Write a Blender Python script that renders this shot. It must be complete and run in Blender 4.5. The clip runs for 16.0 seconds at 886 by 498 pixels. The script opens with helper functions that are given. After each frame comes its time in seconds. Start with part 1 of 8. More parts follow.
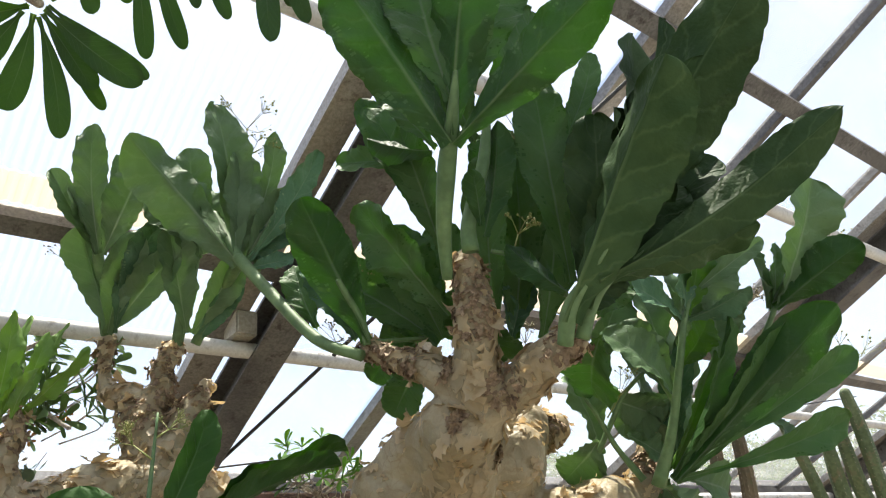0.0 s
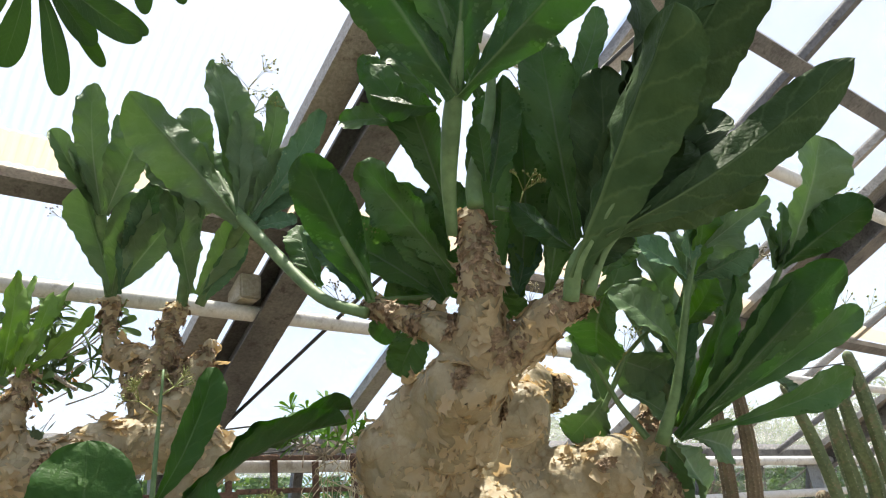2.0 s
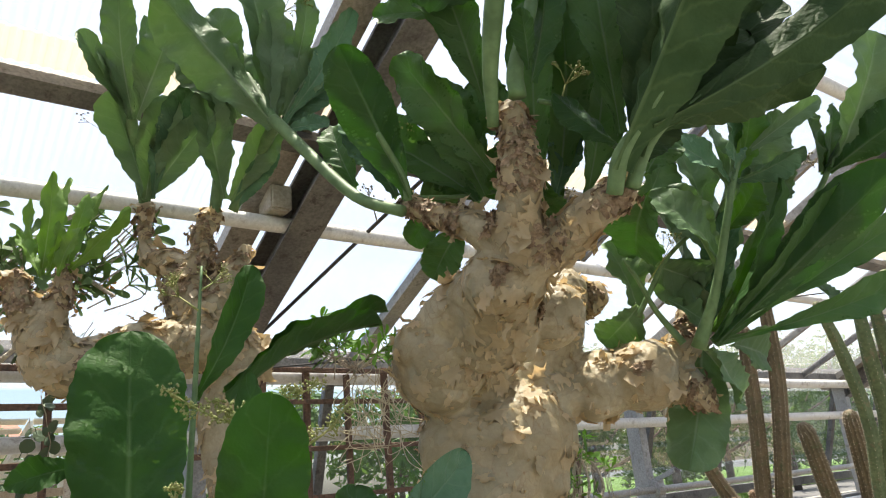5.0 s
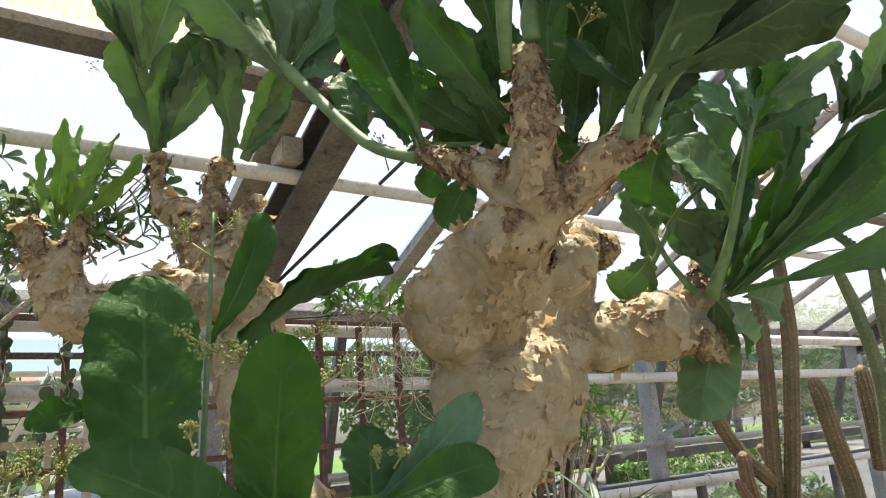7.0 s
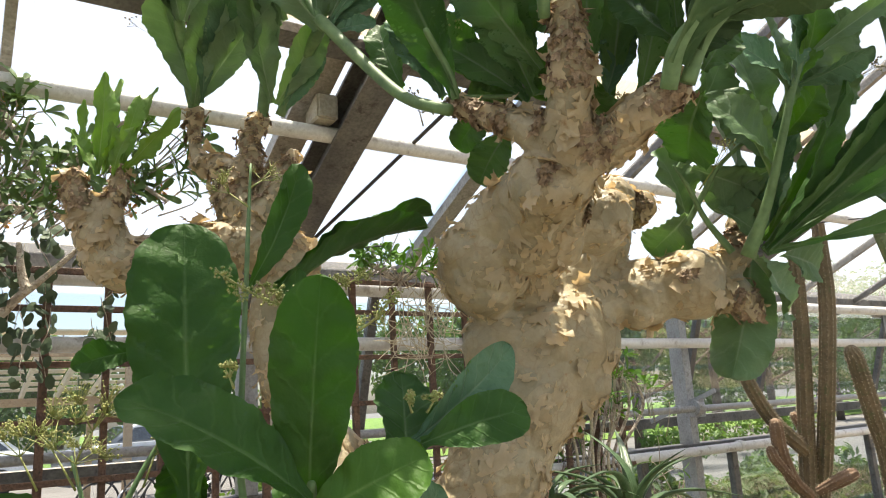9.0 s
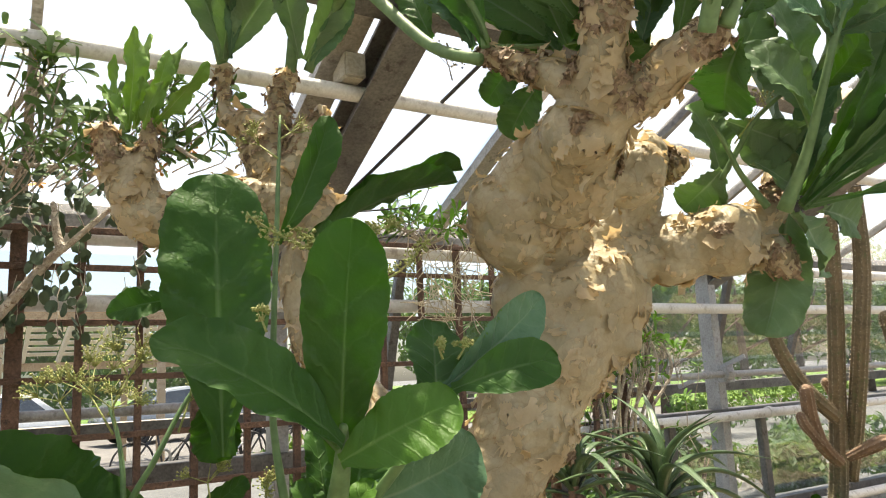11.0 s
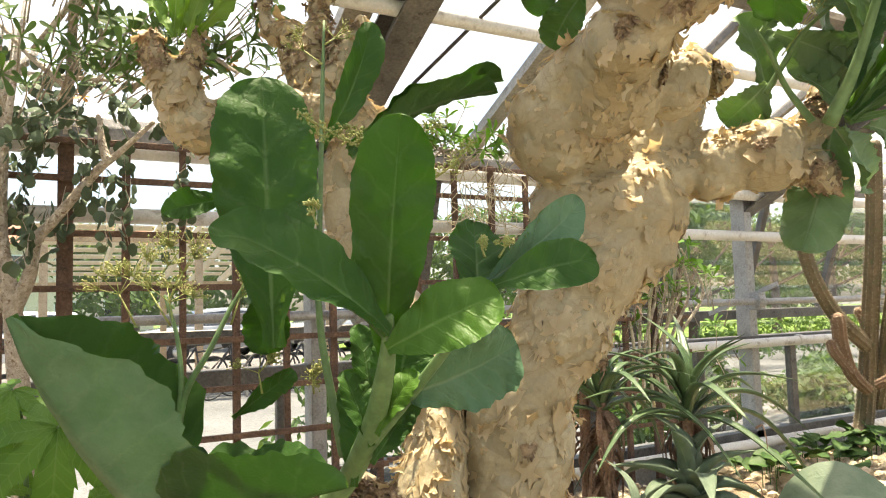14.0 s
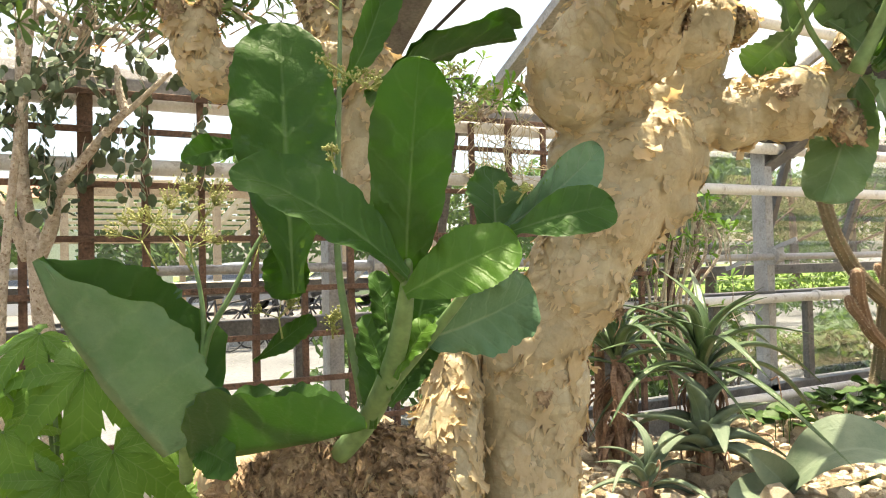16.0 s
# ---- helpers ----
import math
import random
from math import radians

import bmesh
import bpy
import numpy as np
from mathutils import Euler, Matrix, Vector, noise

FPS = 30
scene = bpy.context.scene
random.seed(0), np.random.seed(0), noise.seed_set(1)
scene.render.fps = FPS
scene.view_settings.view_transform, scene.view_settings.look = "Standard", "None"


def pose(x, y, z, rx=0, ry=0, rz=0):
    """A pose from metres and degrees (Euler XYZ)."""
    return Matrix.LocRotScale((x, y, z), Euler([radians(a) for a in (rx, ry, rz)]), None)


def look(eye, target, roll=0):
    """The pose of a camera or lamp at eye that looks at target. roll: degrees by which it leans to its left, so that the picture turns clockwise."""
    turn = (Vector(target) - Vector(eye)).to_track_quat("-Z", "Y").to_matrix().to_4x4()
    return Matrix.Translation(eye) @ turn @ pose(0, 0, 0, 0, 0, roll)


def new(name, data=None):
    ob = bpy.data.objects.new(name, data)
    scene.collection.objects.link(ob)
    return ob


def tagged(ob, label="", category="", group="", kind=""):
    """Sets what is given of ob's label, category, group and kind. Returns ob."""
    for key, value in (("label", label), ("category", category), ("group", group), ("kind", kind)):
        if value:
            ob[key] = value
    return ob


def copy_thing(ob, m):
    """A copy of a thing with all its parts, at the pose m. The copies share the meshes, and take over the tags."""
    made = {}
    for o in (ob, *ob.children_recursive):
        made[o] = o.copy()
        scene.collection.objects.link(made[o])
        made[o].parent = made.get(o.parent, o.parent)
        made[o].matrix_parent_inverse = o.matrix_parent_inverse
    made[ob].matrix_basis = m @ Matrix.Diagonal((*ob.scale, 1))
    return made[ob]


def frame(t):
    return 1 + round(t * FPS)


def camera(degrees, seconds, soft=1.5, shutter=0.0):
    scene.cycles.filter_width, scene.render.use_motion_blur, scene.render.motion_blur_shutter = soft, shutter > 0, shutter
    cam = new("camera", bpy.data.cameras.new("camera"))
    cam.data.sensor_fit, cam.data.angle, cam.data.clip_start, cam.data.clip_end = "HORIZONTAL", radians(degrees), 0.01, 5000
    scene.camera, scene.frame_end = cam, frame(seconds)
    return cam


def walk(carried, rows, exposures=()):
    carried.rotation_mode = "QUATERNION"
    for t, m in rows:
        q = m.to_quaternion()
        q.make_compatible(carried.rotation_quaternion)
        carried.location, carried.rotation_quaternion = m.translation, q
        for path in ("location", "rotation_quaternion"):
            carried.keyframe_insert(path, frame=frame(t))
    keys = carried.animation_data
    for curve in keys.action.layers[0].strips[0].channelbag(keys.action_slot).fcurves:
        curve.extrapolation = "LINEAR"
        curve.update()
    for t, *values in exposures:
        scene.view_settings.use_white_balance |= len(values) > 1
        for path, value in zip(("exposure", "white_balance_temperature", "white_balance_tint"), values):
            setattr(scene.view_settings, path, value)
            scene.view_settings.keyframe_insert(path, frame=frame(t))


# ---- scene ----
cam = camera(62.2, 16.0, 1.1)
METRES, EYE, TILT, LEAN, TURN = 0.30, 1.5, 25.5, 5.75, -37.8
ROWS = [
    (0.0, 0.0, 0.0, 0.0, -0.0, 0.0, 0.0),
    (0.5, 0.0044, 0.0187, -0.0349, 0.2, -0.47, 0.02),
    (1.0, 0.0024, 0.0411, -0.0572, 0.27, -1.14, 0.01),
    (1.5, -0.0044, 0.0566, -0.0851, 0.22, -1.73, -0.28),
    (2.0, -0.0149, 0.0303, -0.0807, 0.18, -2.39, 0.12),
    (2.5, -0.0285, 0.0214, -0.125, 0.27, -3.08, 0.31),
    (3.0, -0.0543, 0.0267, -0.156, 0.49, -4.09, -0.02),
    (3.5, -0.0774, 0.0551, -0.1854, 0.89, -5.11, -0.07),
    (4.0, -0.0966, 0.0745, -0.2331, 1.42, -6.06, -0.03),
    (6.5, -0.1058, 0.104, -0.3495, 2.67, -10.31, 0.02),
    (7.0, -0.1087, 0.1031, -0.3723, 2.98, -11.09, 0.02),
    (7.5, -0.1161, 0.0965, -0.3913, 3.35, -11.72, 0.23),
    (8.0, -0.1216, 0.0874, -0.3962, 4.03, -12.49, 0.31),
    (8.5, -0.1193, 0.0705, -0.4216, 4.7, -13.07, 0.28),
    (9.0, -0.1193, 0.0673, -0.4603, 5.54, -13.66, -0.04),
    (11.5, -0.1445, 0.0542, -0.6147, 7.91, -16.83, 0.66),
    (12.0, -0.1568, 0.0329, -0.6512, 8.33, -17.79, 0.78),
    (12.5, -0.1587, 0.0001, -0.6555, 8.8, -18.81, 0.56),
    (13.0, -0.1533, -0.0379, -0.6613, 9.33, -19.74, 0.26),
    (13.5, -0.1607, -0.0635, -0.6717, 9.69, -20.64, 0.23),
    (14.0, -0.1854, -0.093, -0.6878, 10.06, -21.48, 0.3),
    (14.5, -0.1839, -0.0987, -0.7045, 10.51, -22.28, 0.58),
    (15.0, -0.1771, -0.0967, -0.7254, 11.07, -23.19, 0.53),
    (15.5, -0.1839, -0.1107, -0.7217, 11.18, -24.09, 0.63),
    (16.0, -0.1893, -0.131, -0.7279, 11.3, -24.9, 0.57),
]
walk(cam, [(t, pose(0, 0, EYE, TILT, LEAN, TURN) @ pose(METRES * x, METRES * y, METRES * z, 90 + pitch, roll, yaw)) for t, x, y, z, yaw, pitch, roll in ROWS],
     [(0.0, 1.09, 6550, 10), (4.0, 1.12, 6650, 10), (9.0, 1.25, 7000, 10), (12.5, 1.56, 7650, 10), (16.0, 1.85, 7950, 10)])

# ---------- world and sun ----------
SUN_TO = Vector((0.080, 0.115, 0.990)).normalized()
world = bpy.data.worlds.new("sky")
scene.world = world
world.use_nodes = True
wn = world.node_tree.nodes
sky = wn.new("ShaderNodeTexSky")
sky.sky_type, sky.sun_disc = "NISHITA", False
sky.sun_elevation = math.asin(SUN_TO.z)
sky.sun_rotation = math.atan2(SUN_TO.x, SUN_TO.y)
sky.air_density, sky.dust_density, sky.ozone_density = 1.0, 2.6, 0.5
world.node_tree.links.new(sky.outputs[0], wn["Background"].inputs[0])
wn["Background"].inputs[1].default_value = 0.112
sun = new("sun", bpy.data.lights.new("sun", "SUN"))
sun.data.energy, sun.data.angle, sun.data.color = 5.0, radians(0.6), (1.0, 0.93, 0.80)
sun.matrix_world = look(SUN_TO * 30, (0, 0, 0))


# ---------- materials ----------
def nodes_of(name):
    m = bpy.data.materials.new(name)
    m.use_nodes = True
    t = m.node_tree
    return m, t.nodes, t.links, t.nodes["Principled BSDF"], t.nodes["Material Output"]


def mixcol(n, l, fac, a, b, blend="MIX"):
    x = n.new("ShaderNodeMix")
    x.data_type, x.blend_type = "RGBA", blend
    for sock, v in ((x.inputs[0], fac), (x.inputs[6], a), (x.inputs[7], b)):
        if hasattr(v, "is_linked"):
            l.new(v, sock)
        else:
            sock.default_value = (*v, 1) if isinstance(v, tuple) else v
    return x.outputs[2]


def noisy(n, l, scale, detail=4.0, rough=0.6, lo=0.35, hi=0.65, coords=None):
    tex = n.new("ShaderNodeTexNoise")
    tex.inputs["Scale"].default_value, tex.inputs["Detail"].default_value, tex.inputs["Roughness"].default_value = scale, detail, rough
    c = coords or n.new("ShaderNodeTexCoord").outputs["Object"]
    l.new(c, tex.inputs["Vector"])
    r = n.new("ShaderNodeMapRange")
    r.inputs[1].default_value, r.inputs[2].default_value = lo, hi
    l.new(tex.outputs[0], r.inputs[0])
    return r.outputs[0]


def bumped(n, l, bsdf, height, strength, dist):
    b = n.new("ShaderNodeBump")
    b.inputs["Strength"].default_value, b.inputs["Distance"].default_value = strength, dist
    l.new(height, b.inputs["Height"])
    l.new(b.outputs[0], bsdf.inputs["Normal"])


def rough_mat(name, a, b, stain=None, scale=8.0, fine=90.0, rough=0.7, metal=0.0, bump=0.3, dist=0.004, vary=0.0, coat=0.0):
    """Two colours in large patches, fine grain, and stains with an edge of their own."""
    m, n, l, p, o = nodes_of(name)
    big, small = noisy(n, l, scale), noisy(n, l, fine, 3.0)
    c = mixcol(n, l, big, a, b)
    c = mixcol(n, l, 0.25, c, mixcol(n, l, small, (0.0, 0.0, 0.0), (1.0, 1.0, 1.0)), "SOFT_LIGHT")
    if stain:
        c = mixcol(n, l, noisy(n, l, scale * 2.7, 6.0, 0.7, 0.55, 0.66), c, stain)
    if vary:
        info = n.new("ShaderNodeObjectInfo")
        hsv = n.new("ShaderNodeHueSaturation")
        r = n.new("ShaderNodeMapRange")
        r.inputs[3].default_value, r.inputs[4].default_value = 1 - vary, 1 + vary
        l.new(info.outputs["Random"], r.inputs[0])
        l.new(r.outputs[0], hsv.inputs["Value"])
        l.new(c, hsv.inputs["Color"])
        c = hsv.outputs[0]
    l.new(c, p.inputs["Base Color"])
    p.inputs["Roughness"].default_value, p.inputs["Metallic"].default_value = rough, metal
    p.inputs["Coat Weight"].default_value = coat
    bumped(n, l, p, small, bump, dist)
    return m


def leaf_mat(name, dark, light, rib, glow, veins=7.0, rough=0.5, see=0.35, vary=0.12, bump=0.5, sunk=0.4, sheen=0.25, lines=0.13):
    """A leaf: blade colour in two patches, a pale midrib and side veins along its own length, and light that comes through."""
    m, n, l, p, o = nodes_of(name)
    uv = n.new("ShaderNodeUVMap")
    sep = n.new("ShaderNodeSeparateXYZ")
    l.new(uv.outputs[0], sep.inputs[0])

    def mth(op, a, b=0.0, c=0.0):
        x = n.new("ShaderNodeMath")
        x.operation = op
        for s, v in zip(x.inputs, (a, b, c)):
            if hasattr(v, "is_linked"):
                l.new(v, s)
            else:
                s.default_value = v
        return x.outputs[0]

    across = mth("ABSOLUTE", mth("SUBTRACT", sep.outputs[0], 0.5))
    ribw = mth("MULTIPLY_ADD", sep.outputs[1], -0.052, 0.050)
    ribm = mth("SMOOTH_MIN", mth("MAXIMUM", mth("DIVIDE", mth("SUBTRACT", mth("ADD", ribw, 0.010), across), 0.034), 0.0), 1.0, 0.2)
    run = mth("SUBTRACT", mth("MULTIPLY", sep.outputs[1], veins), mth("MULTIPLY", across, veins * 0.32))
    wob = noisy(n, l, 30.0, 2.0)
    run = mth("ADD", run, mth("MULTIPLY", wob, 0.22))
    vein = mth("MAXIMUM", mth("SUBTRACT", 1.0, mth("DIVIDE", mth("PINGPONG", run, 0.5), 0.11)), 0.0)
    oi = n.new("ShaderNodeObjectInfo")
    patch = noisy(n, l, 14.0, 4.0)
    c = mixcol(n, l, patch, dark, light)
    c = mixcol(n, l, mth("MULTIPLY", vein, lines), c, rib)
    c = mixcol(n, l, mth("MULTIPLY", ribm, 0.60), c, rib)
    hsv = n.new("ShaderNodeHueSaturation")
    r = n.new("ShaderNodeMapRange")
    r.inputs[3].default_value, r.inputs[4].default_value = 1 - vary, 1 + vary
    l.new(oi.outputs["Random"], r.inputs[0])
    l.new(r.outputs[0], hsv.inputs["Value"])
    l.new(c, hsv.inputs["Color"])
    l.new(hsv.outputs[0], p.inputs["Base Color"])
    p.inputs["Roughness"].default_value = rough
    p.inputs["Specular IOR Level"].default_value = sheen
    tr = n.new("ShaderNodeBsdfTranslucent")
    l.new(mixcol(n, l, mth("MULTIPLY", ribm, 0.6), glow, rib), tr.inputs[0])
    mx = n.new("ShaderNodeMixShader")
    mx.inputs[0].default_value = see
    l.new(p.outputs[0], mx.inputs[1])
    l.new(tr.outputs[0], mx.inputs[2])
    l.new(mx.outputs[0], o.inputs[0])
    net = mth("MULTIPLY", noisy(n, l, 85.0, 2.0), 0.26)
    bumped(n, l, p, mth("SUBTRACT", mth("ADD", mth("MULTIPLY", patch, 0.6), net), mth("MULTIPLY", mth("ADD", vein, ribm), sunk)), bump, 0.004)
    return m


def glass_mat(name, clear, tint=(0.95, 0.98, 1.0), milk=(0.8, 0.83, 0.85), ribs=0.0, gloss=0.5):
    """A pane: mostly clear, with a share of scattered light from dirt or milky plastic, and a mirror gloss."""
    m, n, l, p, o = nodes_of(name)
    n.remove(p)
    t, g, d = n.new("ShaderNodeBsdfTransparent"), n.new("ShaderNodeBsdfGlossy"), n.new("ShaderNodeBsdfTranslucent")
    t.inputs[0].default_value, d.inputs[0].default_value = (*tint, 1), (*milk, 1)
    g.inputs["Roughness"].default_value = 0.04
    a, b, fr = n.new("ShaderNodeMixShader"), n.new("ShaderNodeMixShader"), n.new("ShaderNodeFresnel")
    fr.inputs[0].default_value = 1.35
    dirt = n.new("ShaderNodeMapRange")
    dirt.inputs[3].default_value, dirt.inputs[4].default_value = clear, clear - (0.9 if ribs else 0.4) * (1 - clear)
    src = noisy(n, l, 1.7, 5.0, 0.65)
    if ribs:
        w = n.new("ShaderNodeTexWave")
        w.inputs["Scale"].default_value = ribs
        l.new(n.new("ShaderNodeTexCoord").outputs["Object"], w.inputs["Vector"])
        mm = n.new("ShaderNodeMath")
        mm.operation = "MULTIPLY"
        l.new(w.outputs["Fac"], mm.inputs[0])
        l.new(src, mm.inputs[1])
        src = mm.outputs[0]
    l.new(src, dirt.inputs[0])
    l.new(dirt.outputs[0], a.inputs[0])
    l.new(d.outputs[0], a.inputs[1])
    l.new(t.outputs[0], a.inputs[2])
    weak = n.new("ShaderNodeMath")
    weak.operation = "MULTIPLY"
    weak.inputs[1].default_value = gloss
    l.new(fr.outputs[0], weak.inputs[0])
    l.new(weak.outputs[0], b.inputs[0])
    l.new(a.outputs[0], b.inputs[1])
    l.new(g.outputs[0], b.inputs[2])
    l.new(b.outputs[0], o.inputs[0])
    return m


def paper_mat(name, pale, tan, grey, see=0.25, plates=True):
    """Papery peeling bark: layered plates with torn edges, each with its own shade, and loose sheets that let light through."""
    m, n, l, p, o = nodes_of(name)
    geo = n.new("ShaderNodeNewGeometry")
    coords = n.new("ShaderNodeTexCoord").outputs["Object"]
    warp = n.new("ShaderNodeTexNoise")
    warp.inputs["Scale"].default_value, warp.inputs["Detail"].default_value = 16.0, 5.0
    l.new(coords, warp.inputs["Vector"])
    push = n.new("ShaderNodeVectorMath")
    push.operation, push.inputs[1].default_value = "MULTIPLY", (0.055, 0.055, 0.055)
    l.new(warp.outputs["Color"], push.inputs[0])
    torn = n.new("ShaderNodeVectorMath")
    torn.operation = "ADD"
    l.new(coords, torn.inputs[0])
    l.new(push.outputs[0], torn.inputs[1])
    fine = noisy(n, l, 120.0, 3.0)
    c = mixcol(n, l, noisy(n, l, 5.0, 5.0), pale, tan)
    grain = n.new("ShaderNodeMath")
    grain.operation, grain.inputs[1].default_value = "MULTIPLY", 0.16
    l.new(fine, grain.inputs[0])
    height = grain.outputs[0]
    if plates:
        for scale, weight in ((15.0, 0.75), (37.0, 0.5)):
            cell, edge = n.new("ShaderNodeTexVoronoi"), n.new("ShaderNodeTexVoronoi")
            edge.feature = "DISTANCE_TO_EDGE"
            for v in (cell, edge):
                v.inputs["Scale"].default_value = scale
                l.new(torn.outputs[0], v.inputs["Vector"])
            own = n.new("ShaderNodeSeparateColor")
            l.new(cell.outputs["Color"], own.inputs[0])
            shade = n.new("ShaderNodeMapRange")
            shade.inputs[1].default_value, shade.inputs[2].default_value, shade.inputs[4].default_value = 0.45, 1.0, weight
            l.new(own.outputs[0], shade.inputs[0])
            c = mixcol(n, l, shade.outputs[0], c, mixcol(n, l, own.outputs[1], tan, grey))
            rim = n.new("ShaderNodeMapRange")
            rim.inputs[1].default_value, rim.inputs[2].default_value, rim.inputs[3].default_value, rim.inputs[4].default_value = 0.0, 0.035, 0.55, 0.0
            l.new(edge.outputs["Distance"], rim.inputs[0])
            gate = n.new("ShaderNodeMath")
            gate.operation = "MULTIPLY"
            l.new(rim.outputs[0], gate.inputs[0])
            l.new(noisy(n, l, 9.0, 3.0, 0.6, 0.42, 0.62), gate.inputs[1])
            c = mixcol(n, l, gate.outputs[0], c, (0.24, 0.145, 0.065))
            step = n.new("ShaderNodeMath")
            step.operation, step.inputs[1].default_value = "MULTIPLY_ADD", 2.0 * weight
            l.new(own.outputs[2], step.inputs[0])
            l.new(height, step.inputs[2])
            height = step.outputs[0]
    else:
        c = mixcol(n, l, geo.outputs["Random Per Island"], c, mixcol(n, l, noisy(n, l, 5.0), tan, grey))
    c = mixcol(n, l, noisy(n, l, 26.0, 6.0, 0.75, 0.62, 0.74), c, (0.25, 0.135, 0.055))
    c = mixcol(n, l, 0.08, c, mixcol(n, l, fine, (0.0, 0.0, 0.0), (1.0, 1.0, 1.0)), "SOFT_LIGHT")
    l.new(c, p.inputs["Base Color"])
    p.inputs["Roughness"].default_value = 0.5
    p.inputs["Specular IOR Level"].default_value = 0.4
    bumped(n, l, p, height, 0.7, 0.005)
    if see:
        tr = n.new("ShaderNodeBsdfTranslucent")
        tr.inputs[0].default_value = (0.80, 0.55, 0.26, 1)
        mx = n.new("ShaderNodeMixShader")
        mx.inputs[0].default_value = see
        l.new(p.outputs[0], mx.inputs[1])
        l.new(tr.outputs[0], mx.inputs[2])
        l.new(mx.outputs[0], o.inputs[0])
    return m


BARK = paper_mat("caudex_skin", (0.43, 0.375, 0.25), (0.315, 0.25, 0.142), (0.245, 0.23, 0.155), 0.0)
FLAKE = paper_mat("papery_bark", (0.57, 0.50, 0.35), (0.46, 0.36, 0.205), (0.39, 0.35, 0.24), 0.28, False)
SCAR = rough_mat("leaf_scar", (0.19, 0.120, 0.068), (0.38, 0.27, 0.16), scale=40, bump=0.8)
LEAF = leaf_mat("caudex_leaf", (0.028, 0.085, 0.016), (0.050, 0.122, 0.025), (0.17, 0.28, 0.10), (0.20, 0.42, 0.045), see=0.30, rough=0.55, bump=0.7, sheen=0.22)
UNDER = leaf_mat("caudex_leaf_underside", (0.032, 0.084, 0.026), (0.052, 0.116, 0.038), (0.20, 0.30, 0.13), (0.19, 0.42, 0.03), see=0.30, bump=0.7, sunk=-0.35)
# Paler copy of the leaf colours: frosted bloom, plus sunlight put into the colour.
SUNLIT = leaf_mat("sunlit_leaf", (0.125, 0.215, 0.100), (0.190, 0.295, 0.150), (0.40, 0.49, 0.33), (0.31, 0.47, 0.16), see=0.38, rough=0.45, bump=0.6, sheen=0.45)
SUNLITUNDER = leaf_mat("sunlit_leaf_underside", (0.120, 0.205, 0.098), (0.180, 0.275, 0.145), (0.40, 0.49, 0.33), (0.31, 0.47, 0.16), see=0.36, bump=0.7, sunk=-0.3)
# Darker copy of the leaf colours: the upper crown's shade is put into them.
SHADED = leaf_mat("shaded_leaf", (0.036, 0.072, 0.028), (0.060, 0.104, 0.042), (0.16, 0.22, 0.10), (0.10, 0.20, 0.02), see=0.14, rough=0.6, bump=0.8, sheen=0.15)
SHADEDUNDER = leaf_mat("shaded_leaf_underside", (0.034, 0.072, 0.024), (0.056, 0.102, 0.036), (0.18, 0.26, 0.11), (0.10, 0.20, 0.02), see=0.13, rough=0.6, bump=0.6, sunk=-0.45, sheen=0.14, lines=0.2)
LIME = leaf_mat("lime_leaf", (0.058, 0.150, 0.020), (0.086, 0.195, 0.028), (0.20, 0.34, 0.08), (0.20, 0.42, 0.02), see=0.32, bump=0.45)
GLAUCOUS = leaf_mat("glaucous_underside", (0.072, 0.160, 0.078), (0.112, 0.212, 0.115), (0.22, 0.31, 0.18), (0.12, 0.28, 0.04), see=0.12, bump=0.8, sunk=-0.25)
# Lighter than LEAF: frosty bloom, with the sky's sheen put into the colour.
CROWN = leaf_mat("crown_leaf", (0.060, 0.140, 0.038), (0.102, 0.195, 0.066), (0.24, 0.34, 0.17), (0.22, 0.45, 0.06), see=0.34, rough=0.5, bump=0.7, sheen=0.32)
STEM = rough_mat("green_stem", (0.092, 0.168, 0.060), (0.132, 0.215, 0.082), scale=9, fine=30, rough=0.58, bump=0.08)
YOUNG = leaf_mat("young_leaf", (0.15, 0.28, 0.065), (0.23, 0.37, 0.10), (0.42, 0.52, 0.24), (0.38, 0.56, 0.08), see=0.42)
BUD = rough_mat("flower_bud", (0.20, 0.25, 0.06), (0.34, 0.33, 0.11), scale=60, rough=0.6)
DRYBUD = rough_mat("dry_flower_stalk", (0.16, 0.15, 0.09), (0.26, 0.22, 0.13), scale=60, rough=0.7)
STEEL = rough_mat("weathered_steel", (0.095, 0.092, 0.090), (0.17, 0.162, 0.150), (0.06, 0.052, 0.045), scale=7, rough=0.5, metal=0.3, bump=0.15)
ZINC = rough_mat("galvanised_column", (0.33, 0.33, 0.33), (0.42, 0.42, 0.42), (0.25, 0.24, 0.22), scale=9, rough=0.5, metal=0.4, bump=0.15)
PIPE = rough_mat("painted_pipe", (0.62, 0.61, 0.58), (0.70, 0.69, 0.66), (0.40, 0.37, 0.33), scale=6, rough=0.42, bump=0.1)
RUST = rough_mat("rusty_bar", (0.10, 0.060, 0.042), (0.17, 0.10, 0.068), (0.055, 0.04, 0.032), scale=14, rough=0.85, bump=0.6)
ALU = rough_mat("aluminium_bar", (0.26, 0.24, 0.21), (0.34, 0.32, 0.28), (0.15, 0.13, 0.11), scale=6, rough=0.45, metal=0.5)
ROD = rough_mat("black_rod", (0.035, 0.035, 0.035), (0.06, 0.055, 0.05), scale=12, rough=0.5)
BOXP = rough_mat("beige_plastic", (0.38, 0.345, 0.27), (0.44, 0.40, 0.32), scale=12, rough=0.5, bump=0.1)
CORR = glass_mat("cream_corrugated_plastic", 0.04, tint=(0.95, 0.91, 0.84), milk=(0.66, 0.61, 0.53), gloss=0.2)
